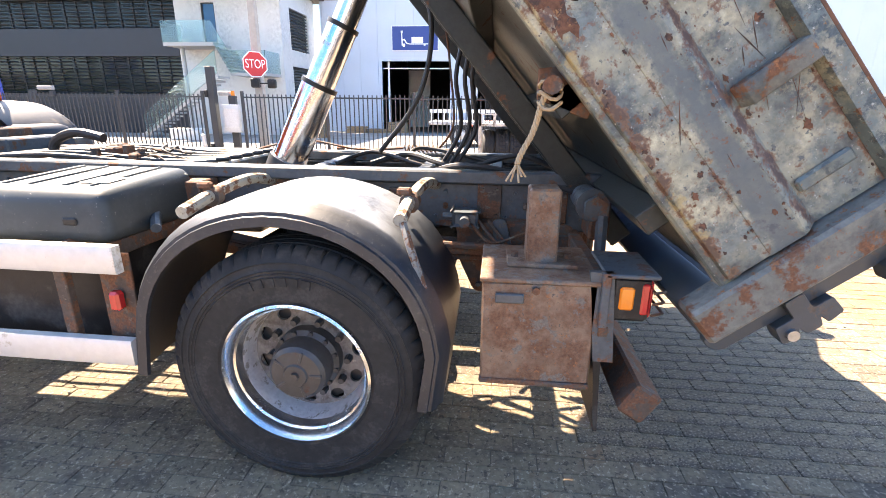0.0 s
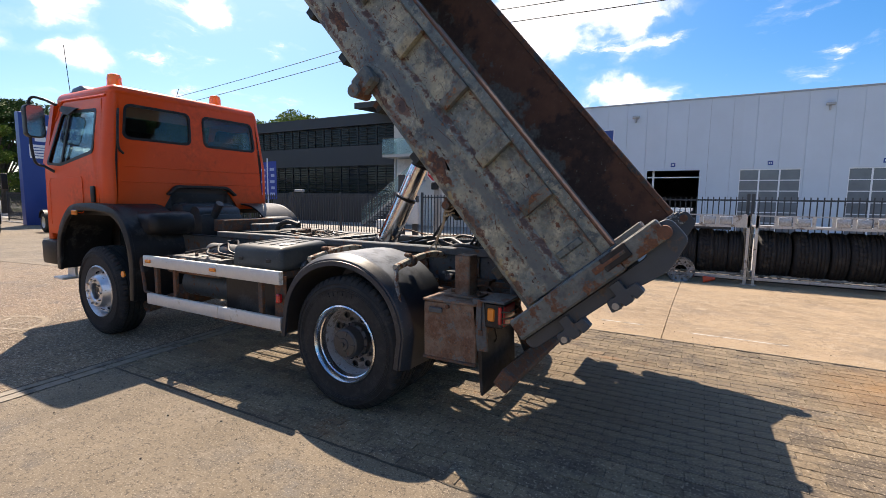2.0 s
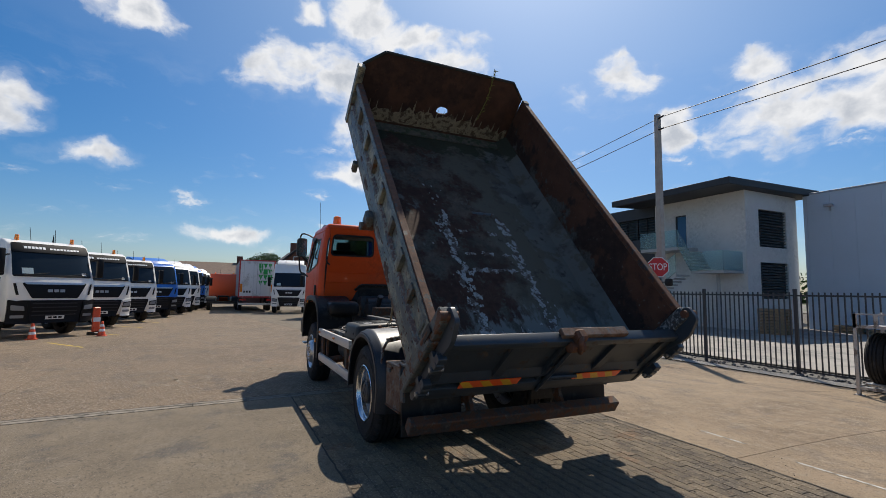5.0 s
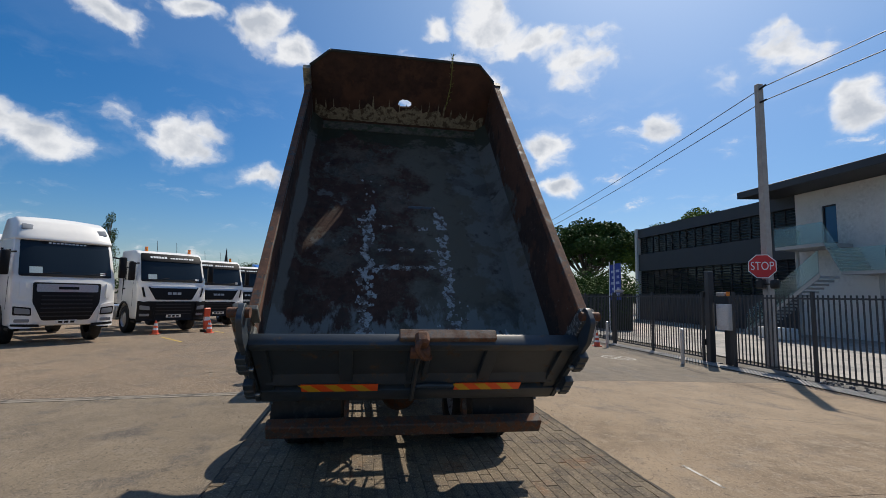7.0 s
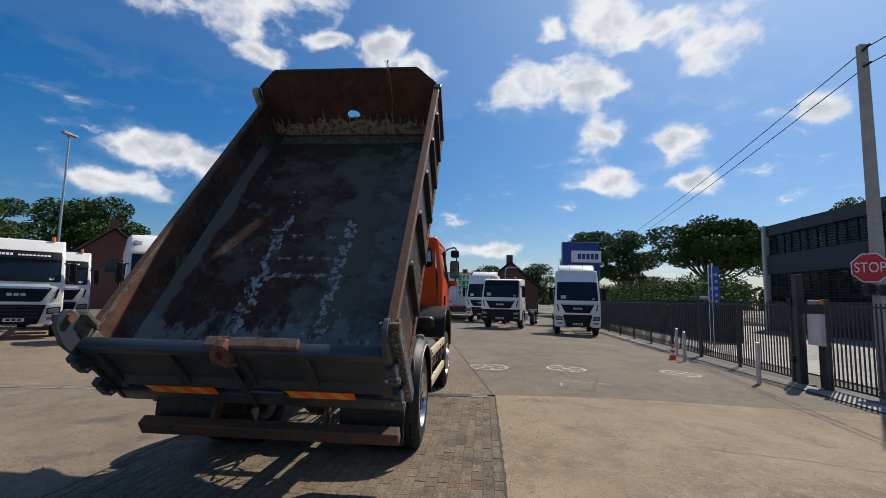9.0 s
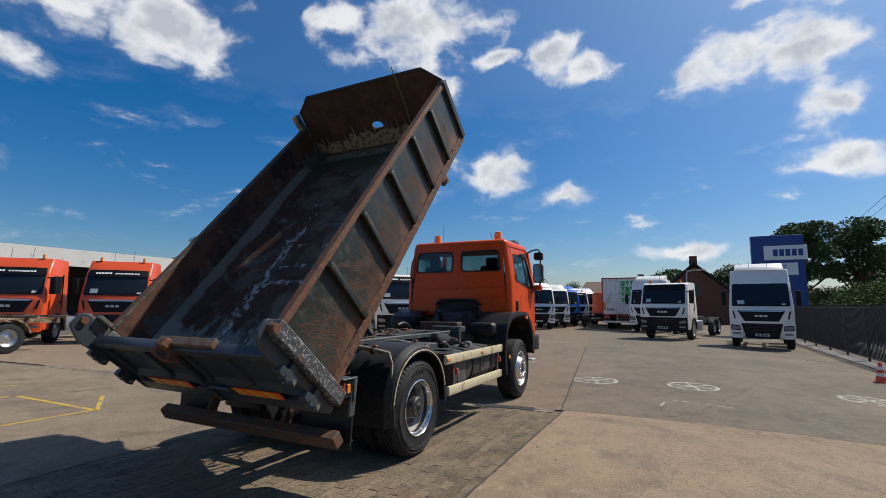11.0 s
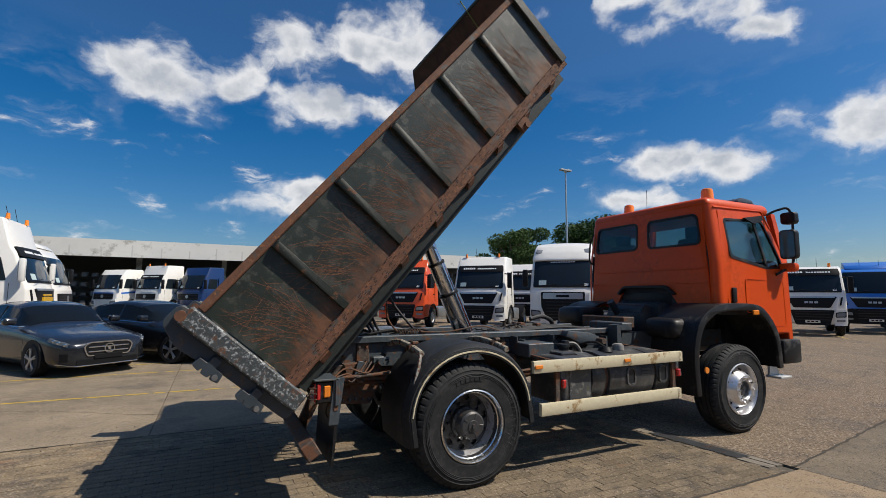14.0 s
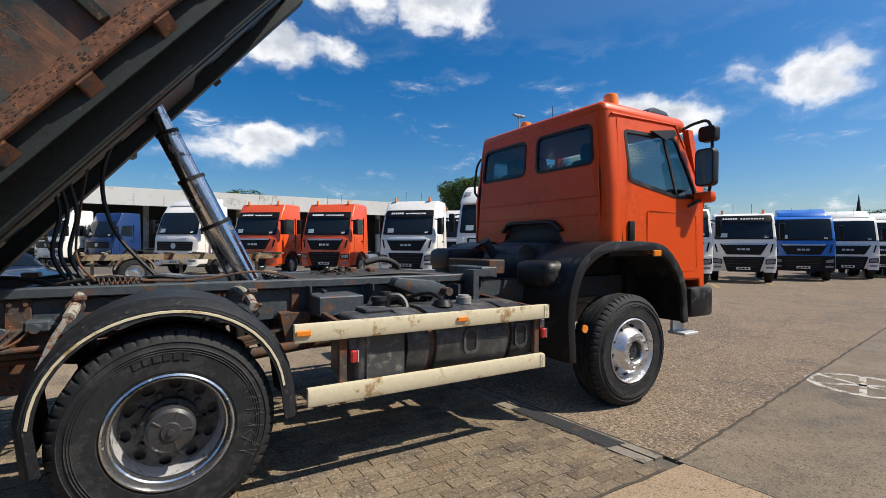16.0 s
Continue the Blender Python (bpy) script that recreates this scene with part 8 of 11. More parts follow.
tagged(part("pale_stain", bm_join(*streaks), material("pale concrete stain", (0.27, 0.235, 0.165), 0.9, grain=0.3, bump=0.4, spots=[((0.10, 0.075, 0.05), 0.4, 12, 0.9, 0)]), bed, "pale dried stain along the foot of the headboard"), kind="stuff")
# rear posts, swinging plates and tailgate
for s, mt in ((1, POST_RUST), (-1, POST_FLAKE)):
    y0, y1 = sorted((s * 1.19, s * 1.32))
    part("rear_post", bm_box((-0.145, y0, -0.13), (-0.01, y1, 0.86 if s < 0 else 0.60), 0.012), mt, bed, "flaking steel corner post at the rear")
    if s > 0:
        part("post_upper", bm_box((-0.135, 1.215, 0.60), (-0.015, 1.31, 0.87), 0.01), mt, bed)
        part("latch_slot", bm_box((-0.10, 1.315, 0.52), (-0.02, 1.325, 0.68), 0.004), BLACK_PLASTIC, bed)
        part("latch_bar", bm_rod((-0.06, 1.30, 0.46), (-0.06, 1.30, 0.66), 0.028, None, 10), BED_RUST_RAIL, bed)
    plate = rounded_poly([(-0.15, -0.15), (-0.225, -0.13), (-0.235, 0.50), (-0.262, 0.62), (-0.272, 0.76), (-0.20, 0.93), (-0.05, 0.925), (-0.03, 0.82), (-0.15, 0.72)], 0.04)
    pl = part("gate_side_plate", bm_prism(plate, s * 1.21, s * 1.25, "y", 0.004), GATE, bed, "slate-blue tailgate side plate")
    part("gate_pivot", bm_rod((-0.10, s * 1.18, 0.865), (-0.10, s * 1.325, 0.865), 0.036, None, 16), BED_RUST_RAIL, bed, "rusty tailgate pivot pin")
    for n in (0.15, 0.50):
        arm = rounded_poly([(u + 0.035, v) for u, v in [(-0.20, n - 0.032), (-0.262, n - 0.032), (-0.262, n - 0.095), (-0.325, n - 0.105), (-0.335, n - 0.045), (-0.300, n - 0.036), (-0.335, n - 0.026), (-0.335, n + 0.026), (-0.300, n + 0.036), (-0.335, n + 0.045), (-0.325, n + 0.10), (-0.262, n + 0.095), (-0.262, n + 0.032), (-0.20, n + 0.032)]], 0.008, 2)
        y0, y1 = sorted((s * 1.215, s * 1.285))
        part("gate_lug", bm_prism(arm, y0, y1, "y", 0.004), GATE, bed, "slate-blue hooked lug")
        part("lug_pin", bm_rod((-0.27, s * 1.185, n - 0.065), (-0.27, s * 1.30, n - 0.065), 0.019, None, 12), GALV_PIN, bed, "worn steel pin")
part("gate_panel", bm_box((-0.215, -1.205, -0.10), (-0.185, 1.205, 0.63)), GATE, bed, "slate-blue tailgate panel")
part("gate_top_tube", bm_box((-0.265, -1.21, 0.585), (-0.165, 1.21, 0.665), 0.012, 2), GATE, bed, "slate-blue upper tailgate tube")
part("gate_bottom_tube", bm_box((-0.265, -1.21, -0.13), (-0.165, 1.21, 0.03), 0.012, 2), GATE, bed)
for y in (-1.15, -0.55, 0.06, -0.06, 0.55, 1.15):
    part("gate_rib", bm_box((-0.25, y - 0.05 if abs(y) > 0.1 else y - 0.02, 0.0), (-0.21, y + 0.05 if abs(y) > 0.1 else y + 0.02, 0.6), 0.005), GATE, bed)
part("gate_ledge", bm_prism([(-0.215, 0.10), (-0.26, 0.12), (-0.215, 0.20)], -1.15, 1.15), GATE, bed)
STRIPE_R = material("reflective orange-red", (0.92, 0.11, 0.015), 0.35, bump=0, grain=0.05)
STRIPE_Y = material("reflective yellow", (0.75, 0.42, 0.02), 0.35, bump=0, grain=0.05)
for y0, y1 in ((0.30, 0.89), (-0.88, -0.32)):
    st = part("warning_strip", bm_box((-0.272, y0, 0.035), (-0.266, y1, 0.135)), STRIPE_R, bed, "orange and yellow striped warning strip")
    n = 3
    for k in range(n):
        y = y0 + (y1 - y0) * (k + 0.25) / n
        part("stripe", bm_prism([(y, 0.037), (y + 0.09, 0.037), (y + 0.17, 0.133), (y + 0.08, 0.133)], -0.2745, -0.2725, "x"), STRIPE_Y, st)
part("catch_bar", bm_box((-0.24, -0.55, 0.668), (-0.16, 0.17, 0.715), 0.006), RUSTY_BOX, bed, "rusty bar across the tailgate top")
part("catch_hook", bm_join(bm_box((-0.30, -0.04, 0.60), (-0.20, 0.06, 0.76), 0.02), bm_rod((-0.29, -0.05, 0.62), (-0.29, 0.09, 0.62), 0.05, None, 14), bm_pipe(curve_points([(-0.27, 0.02, 0.74), (-0.33, 0.05, 0.72), (-0.34, 0.0, 0.62), (-0.30, -0.06, 0.56)]), 0.022, 8)), BED_RUST_RAIL, bed, "rusty hook and catch")
part("catch_rod", bm_rod((-0.28, 0.02, 0.58), (-0.28, 0.02, -0.10), 0.018, None, 8), GATE, bed)
part("release_lever", bm_pipe([(-0.27, 0.02, 0.10), (-0.29, -0.10, 0.14), (-0.29, -0.30, 0.13)], 0.018, 8), GATE, bed)
part("side_bracket", bm_box((-0.02, 1.16, 0.64), (0.02, 1.28, 0.80), 0.006), POST_RUST, bed)
for o in bed.children:
    if o.name.split(".")[0] in ("gate_panel", "gate_top_tube", "gate_bottom_tube", "gate_rib", "gate_ledge", "warning_strip", "catch_bar", "catch_hook", "catch_rod", "release_lever"):
        o.location.x += 0.045
# weed growing on the headboard
wd = []
for k in range(60):
    t = rp.random()
    base = Vector((BL - 0.06 + 0.1 * (0.45 + 0.6 * t), -0.62 - 0.02 * math.sin(t * 5), 0.42 + 0.72 * t))
    d = Vector((-0.02 - 0.03 * rp.random(), rp.uniform(-0.05, 0.05), rp.uniform(0.0, 0.06)))
    bm = bmesh.new()
    sidev = Vector((0.004, 0.006, 0))
    vs = [bm.verts.new(base), bm.verts.new(base + d * 0.5 + sidev), bm.verts.new(base + d), bm.verts.new(base + d * 0.5 - sidev)]
    bm.faces.new(vs)
    wd.append(bm)
wd.append(bm_pipe([(BL - 0.03, -0.60, 0.40), (BL - 0.02, -0.63, 0.75), (BL + 0.05, -0.61, 1.16)], 0.006, 5))
tagged(new("weed_on_headboard", to_mesh("weed", bm_join(*wd), material("dry weed", (0.20, 0.21, 0.05), 0.8))), "tall yellow-green weed growing on the rusty headboard", "weed").matrix_world = BED_POSE

# ---- parked lorries ----
def car_paint(name, c, coat=0.35):
    return material(name, c, 0.34, grain=0.03, grain_scale=4, bump=0, coat=coat)


L_WHITE, L_ORANGE, L_BLUE, L_NAVY = (car_paint("lorry white", (0.78, 0.765, 0.72)), car_paint("lorry orange", (0.66, 0.085, 0.02)),
                                     car_paint("lorry blue", (0.02, 0.14, 0.52)), car_paint("lorry navy", (0.008, 0.030, 0.115)))
L_YELLOW = car_paint("lorry yellow", (0.72, 0.42, 0.02))
L_DARK = material("lorry dark plastic", (0.008, 0.008, 0.009), 0.5, bump=0, spec=0.2)
L_SCREEN = glass_mat("lorry screen", (0.012, 0.018, 0.024), 0.04)
L_LAMP = glass_mat("headlamp glass", (0.22, 0.235, 0.25), 0.08)
L_FRAME = material("lorry chassis", (0.03, 0.03, 0.032), 0.6, spec=0.3)
L_SILVER = material("lorry silver", (0.50, 0.51, 0.52), 0.3, 0.8, bump=0)
PLATE_WHITE = material("number plate white", (0.70, 0.70, 0.68), 0.5, bump=0)


def lorry_wheel(parent, x, y, side, double=False):
    w = new("wheel", None)
    w.parent = parent
    w.location = (x, y, 0.50)
    tyre = bm_lathe([(0.28, 0.03), (0.30, 0.0), (0.44, -0.005), (0.485, 0.015), (0.50, 0.05), (0.50, 0.25), (0.485, 0.285), (0.44, 0.30), (0.28, 0.27)], 28)
    rim = bm_lathe([(0.285, 0.0), (0.27, 0.06), (0.20, 0.11 if double else 0.03), (0.12, 0.10 if double else 0.0), (0.01, 0.08 if double else 0.0)], 24)
    for name, b, mt in (("tyre", tyre, RUBBER), ("rim", rim, L_SILVER)):
        if side > 0:
            b.transform(Matrix.Rotation(math.pi, 4, "Z"))
        part(name, b, mt, w)


def slice_y(bm, heights=()):
    """Cuts across the width and at some heights, so that a front can bow and bend."""
    for z in heights:
        bmesh.ops.bisect_plane(bm, geom=bm.verts[:] + bm.edges[:] + bm.faces[:], plane_co=(0, 0, z), plane_no=(0, 0, 1))
    for y in (-1.12, -0.95, -0.75, -0.4, 0.0, 0.4, 0.75, 0.95, 1.12):
        bmesh.ops.bisect_plane(bm, geom=bm.verts[:] + bm.edges[:] + bm.faces[:], plane_co=(0, y, 0), plane_no=(0, 1, 0))
    return bm


def lorry(colour, style, label, height=3.35, beacons=True, spoiler=False, long=5.6, grille_white=True, visor=True, text=True, mirrors=None):
    """Stands with its front at local x = 0, facing +x; wheels on z = 0."""
    t = thing("parked_lorry", label, "lorry", "parked lorries")
    H = height
    W = 1.22
    sil = [(-0.02, 0.55), (0.03, 0.95), (0.0, 1.72), (-0.07, 1.92), (-0.36, 2.78), (-0.50, 3.0), (-0.85, H - 0.02), (-1.2, H), (-2.15, H), (-2.2, H - 0.1), (-2.2, 1.05), (-1.85, 1.05)]
    sil += [(-1.35 + 0.60 * math.cos(radians(a)), 0.55 + 0.60 * math.sin(radians(a))) for a in range(150, 29, -24)] + [(-0.70, 0.55)]
    bm = bm_prism(sil, -W, W, "y", 0.085, 3)
    slice_y(bm)
    for v in bm.verts:
        if v.co.z > 1.9:
            v.co.y *= 1 - 0.05 * (v.co.z - 1.9)
        if v.co.x > -0.6:
            v.co.x -= 0.16 * (v.co.y / W) ** 4
    part("cab_body", bm, colour, t)

    def facing(z):  # front surface at height z
        for (x0, z0), (x1, z1) in zip(sil, sil[1:]):
            if z0 <= z <= z1:
                return x0 + (x1 - x0) * (z - z0) / (z1 - z0)
        return 0.0

    def panel(name, outline, mat, lift=0.012, depth=0.03, label=""):
        """A panel on the front: outline in (y, z), following the front's slope and bow."""
        b = slice_y(bm_prism(outline, 0.0, depth, "x"), [z for _, z in sil[:7]])
        for v in b.verts:
            v.co.x += facing(v.co.z) + lift - depth - 0.16 * (v.co.y / W) ** 4
        return part(name, b, mat, t, label)

    panel("windscreen", rounded_poly([(-1.10, 1.93), (1.10, 1.93), (1.06, 2.96), (-1.06, 2.96)], 0.07, 3), L_SCREEN, 0.016, 0.03, "dark windscreen")
    panel("screen_sill", rounded_poly([(-1.08, 1.935), (1.08, 1.935), (1.06, 2.0), (-1.06, 2.0)], 0.01, 2), L_DARK, 0.022, 0.02)
    if visor:
        panel("sun_visor", rounded_poly([(-1.09, 2.70), (1.09, 2.70), (1.05, 2.99), (-1.05, 2.99)], 0.05, 3), L_DARK, 0.05, 0.06, "black sun visor")
        for k in range(16):
            y = -0.75 + 0.098 * k
            h = 0.075 if k < 7 else 0.055
            if k != 6 and text:
                panel("visor_bar", [(y - 0.036, 2.81), (y + 0.036, 2.81), (y + 0.036, 2.81 + h), (y - 0.036, 2.81 + h)], SIGN_WHITE, 0.056, 0.01)
    if style == "man":
        panel("grille", rounded_poly([(-0.64, 1.26), (0.64, 1.26), (0.90, 1.74), (-0.90, 1.74)], 0.05, 3), L_DARK, 0.02, 0.03, "black grille")
        panel("grille_bar", rounded_poly([(-0.80, 1.69), (0.80, 1.69), (0.86, 1.76), (-0.86, 1.76)], 0.01, 2), L_SILVER, 0.034, 0.02)
        for k in range(3):
            panel("badge_bar", [(-0.24 + 0.17 * k, 1.45), (-0.11 + 0.17 * k, 1.45), (-0.11 + 0.17 * k, 1.54), (-0.24 + 0.17 * k, 1.54)], L_SILVER, 0.032, 0.012)
        panel("lower_grille", rounded_poly([(-0.60, 0.50), (0.60, 0.50), (0.78, 1.16), (-0.78, 1.16)], 0.05, 3), L_DARK, 0.03, 0.03, "black lower air intake")
        for k in range(4):
            panel("intake_slat", [(-0.62, 0.72 + 0.12 * k), (0.62, 0.72 + 0.12 * k), (0.62, 0.75 + 0.12 * k), (-0.62, 0.75 + 0.12 * k)], L_FRAME, 0.045, 0.015)
    elif style == "daf":
        panel("grille_bar", rounded(-0.72, 1.50, 0.72, 1.72, 0.04, 3), L_SILVER, 0.035, 0.03, "silver upper grille bar")
        panel("badge_bar", rounded(-0.24, 1.57, 0.24, 1.65, 0.02, 2), L_DARK, 0.045, 0.012)
        panel("grille", rounded_poly([(-0.80, 1.76), (0.80, 1.76), (0.78, 1.2), (0.55, 0.70), (-0.55, 0.70), (-0.78, 1.2)], 0.06, 3), L_DARK, 0.02, 0.03, "large black grille")
        for k in range(6):
            z = 0.80 + 0.115 * k
            panel("grille_slat", [(-0.6, z), (0.6, z), (0.6, z + 0.03), (-0.6, z + 0.03)], L_FRAME, 0.034, 0.015)
    else:
        panel("grille", rounded_poly([(-0.95, 1.18), (0.95, 1.18), (0.98, 1.60), (-0.98, 1.60)], 0.05, 3), L_DARK, 0.02, 0.03, "black slatted grille")
        for k in range(3):
            z = 1.24 + 0.12 * k
            panel("grille_slat", [(-0.9, z), (0.9, z), (0.9, z + 0.04), (-0.9, z + 0.04)], L_FRAME, 0.034, 0.015)
        panel("badge", circle(0, 1.40, 0.13, 20), L_SILVER, 0.045, 0.012, "round plain silver badge")
    if not grille_white:
        panel("bumper", rounded_poly([(-1.19, 0.48), (1.19, 0.48), (1.19, 1.14), (0.9, 1.20), (-0.9, 1.20), (-1.19, 1.14)], 0.05, 3), L_DARK, 0.018, 0.03, "black plastic bumper")
    for s in (-1, 1):
        panel("bumper_corner", rounded_poly([(s * 0.74, 0.50), (s * 1.19, 0.50), (s * 1.19, 1.22), (s * 0.80, 1.14)], 0.05, 3), colour if grille_white else L_DARK, 0.05, 0.07)
        panel("lamp_bezel", rounded_poly([(s * 0.79, 0.84), (s * 1.165, 0.86), (s * 1.175, 1.10), (s * 0.81, 1.06)], 0.03, 3), L_DARK, 0.056, 0.02)
        panel("headlamp", rounded_poly([(s * 0.82, 0.88), (s * 1.13, 0.90), (s * 1.14, 1.06), (s * 0.84, 1.02)], 0.03, 3), L_LAMP, 0.062, 0.02, "clear headlamp")
        panel("fog_lamp", rounded_poly([(s * 0.82, 0.66), (s * 1.12, 0.66), (s * 1.12, 0.75), (s * 0.82, 0.75)], 0.02, 2), L_LAMP, 0.062, 0.02)
        if style == "man":
            panel("air_slit", rounded_poly([(s * 0.96, 1.36), (s * 1.02, 1.36), (s * 1.10, 1.72), (s * 1.04, 1.72)], 0.02, 2), L_DARK, 0.02, 0.02)
        m = part("mirror", bm_box((-0.30, s * 1.40 - 0.10, 1.95), (-0.16, s * 1.40 + 0.10, 2.62), 0.04, 2), mirrors or L_DARK, t, "tall white door mirror" if mirrors else "tall dark door mirror")
        part("mirror_glass", bm_box((-0.306, s * 1.40 - 0.08, 2.0), (-0.299, s * 1.40 + 0.08, 2.57), 0.01), CHROME, m)
        part("mirror_arm", bm_rod((-0.35, s * 1.15, 2.6), (-0.25, s * 1.42, 2.55), 0.025, None, 8), L_DARK, t)
        part("side_window", bm_prism(rounded_poly([(-0.62, 1.98), (-1.50, 1.98), (-1.50, 2.68), (-0.80, 2.68)], 0.06, 3), s * 1.17, s * 1.216), L_SCREEN, t)
        part("door_handle", bm_box((-1.52, s * 1.222 - 0.012, 1.62), (-1.36, s * 1.222 + 0.012, 1.68), 0.008), L_DARK, t)
        part("door_line", bm_prism([(-0.55, 1.0), (-0.56, 1.0), (-0.56, 1.9), (-0.55, 1.9)], s * 1.20, s * 1.225), L_DARK, t)
        part("door_line", bm_prism([(-1.62, 1.2), (-1.63, 1.2), (-1.63, 2.75), (-1.62, 2.75)], s * 1.16, s * 1.224), L_DARK, t)
        part("wheel_arch", bm_prism([(-1.35 + 0.64 * math.cos(radians(a)), 0.55 + 0.64 * math.sin(radians(a))) for a in range(180, -1, -18)] + [(-1.35 + 0.57 * math.cos(radians(a)), 0.55 + 0.57 * math.sin(radians(a))) for a in range(0, 181, 18)], s * 1.18, s * 1.235), L_DARK, t)
        part("step", bm_box((-0.72, s * 1.05 - 0.12, 0.42), (-0.30, s * 1.05 + 0.12, 0.50), 0.02), L_DARK, t)
        part("screen_wiper", bm_rod((0.0, s * 0.55 - 0.35, 1.97), (-0.05, s * 0.55 + 0.35, 2.06), 0.012, None, 6), L_DARK, t)
        lorry_wheel(t, -1.35, s * 1.20, s)
        lorry_wheel(t, -long + 0.6, s * 1.20, s, True)
        if long > 7:
            lorry_wheel(t, -long + 1.95, s * 1.20, s, True)
        part("mudguard", bm_prism([(-long + 0.6 + 0.62 * math.cos(radians(a)), 0.5 + 0.62 * math.sin(radians(a))) for a in range(20, 161, 20)] + [(-long + 0.6 + 0.58 * math.cos(radians(a)), 0.5 + 0.58 * math.sin(radians(a))) for a in range(160, 19, -20)], s * 0.6, s * 1.24), L_DARK, t)
        part("frame_rail", bm_box((-long, s * 0.40 - 0.04, 0.78), (-1.9, s * 0.40 + 0.04, 1.02)), L_FRAME, t)
        part("fuel_tank", bm_box((-3.7, s * 0.85 - 0.32, 0.42), (-2.4, s * 0.85 + 0.32, 1.0), 0.08, 2), L_SILVER if style != "mb" else L_DARK, t)
        if style == "man":
            part("aerial", bm_rod((-0.95, s * 0.35, H - 0.02), (-1.05, s * 0.36, H + 0.42), 0.008, None, 5), L_DARK, t)
        if beacons:
            part("beacon", bm_rod((-0.85, s * 0.78, H - 0.03), (-0.85, s * 0.78, H + 0.14), 0.06, 0.05, 14), MATS["beacon amber"], t)
    panel("number_plate", rounded(-0.26, 0.60, 0.26, 0.71, 0.01, 2), PLATE_WHITE, 0.062, 0.012, "white number plate")
    for k in range(3):
        panel("plate_bar", [(-0.19 + 0.14 * k, 0.625), (-0.09 + 0.14 * k, 0.625), (-0.09 + 0.14 * k, 0.685), (-0.19 + 0.14 * k, 0.685)], L_DARK, 0.066, 0.008)
    panel("window_card", [(-0.88, 2.02), (-0.60, 2.02), (-0.60, 2.20), (-0.88, 2.20)], material("pale card", (0.45, 0.55, 0.55), 0.6, bump=0), 0.021, 0.006, "pale paper card in the windscreen")
    panel("window_card", [(0.78, 2.0), (0.92, 2.0), (0.92, 2.08), (0.78, 2.08)], PLATE_WHITE, 0.021, 0.006)
    if spoiler:
        b = bm_prism([(-0.75, H - 0.04), (-1.0, H + 0.16), (-1.6, H + 0.34), (-2.15, H + 0.38), (-2.15, H - 0.02)], -0.95, 0.95, "y", 0.05, 2)
        part("roof_spoiler", b, colour, t, "roof spoiler")
    if style == "daf":
        b = slice_y(bm_prism([(-0.36, 2.96), (-0.40, 3.06), (-0.56, 3.30), (-0.80, 3.52), (-1.3, 3.66), (-2.15, 3.66), (-2.15, 2.96)], -1.17, 1.17, "y", 0.10, 3), (3.06, 3.3, 3.5))
        for v in b.verts:  # a crowned roof that bows back and narrows upwards
            v.co.y *= 1 - 0.13 * (v.co.z - 2.96)
            if v.co.x > -1.0:
                v.co.x -= 0.17 * (v.co.y / W) ** 4
            if v.co.z > 3.3:
                v.co.z += 0.06 * (1 - (v.co.y / 1.1) ** 2) * (v.co.z - 3.3) / 0.36
        part("high_roof", b, colour, t, "raised roof with lamps")
        panel("roof_lip", rounded_poly([(-1.12, 2.95), (1.12, 2.95), (1.11, 3.02), (-1.11, 3.02)], 0.02, 2), colour, 0.05, 0.05)
        panel("screen_band", rounded_poly([(-0.62, 2.87), (0.62, 2.87), (0.62, 2.94), (-0.62, 2.94)], 0.01, 2), L_DARK, 0.020, 0.012)
        for k in range(10):
            y = -0.42 + 0.093 * k
            panel("screen_bar", [(y - 0.032, 2.885), (y + 0.032, 2.885), (y + 0.032, 2.925), (y - 0.032, 2.925)], SIGN_WHITE, 0.024, 0.01)
        for s in (-1, 1):
            panel("corner_vent", rounded_poly([(s * 0.93, 1.34), (s * 1.06, 1.34), (s * 1.08, 1.78), (s * 0.95, 1.78)], 0.03, 3), colour, 0.03, 0.04)
            panel("lower_lip", rounded_poly([(s * 0.60, 0.52), (s * 1.18, 0.56), (s * 1.18, 0.62), (s * 0.60, 0.60)], 0.02, 2), L_DARK, 0.058, 0.012)
        for s in (-1, 1):
            part("roof_lamp", bm_move(bm_box((-0.035, -0.13, -0.11), (0.035, 0.13, 0.11), 0.03, 2), Matrix.Translation((-0.665, s * 0.90, 3.33)) @ Matrix.Rotation(radians(-40), 4, "Y") @ Matrix.Rotation(radians(8 * s), 4, "X")), L_LAMP, t)
    part("rear_bumper", bm_box((-long - 0.05, -1.15, 0.55), (-long + 0.05, 1.15, 0.72)), L_FRAME, t)
    part("fifth_wheel", bm_lathe([(0.02, 1.16), (0.42, 1.15), (0.45, 1.10), (0.40, 1.03)], 20, "z"), L_FRAME, t).location = (-long + 1.2, 0, 0)
    return t


def park(ob, x, y, heading, z=None):
    return copy_thing(ob, Matrix.Translation((x, y, (ground_z(x, y) if z is None else z) - 0.003)) @ Matrix.Rotation(radians(heading), 4, "Z"))


def put_first(ob, x, y, heading):
    ob.matrix_world = Matrix.Translation((x, y, ground_z(x, y) - 0.003)) @ Matrix.Rotation(radians(heading), 4, "Z")
    return ob


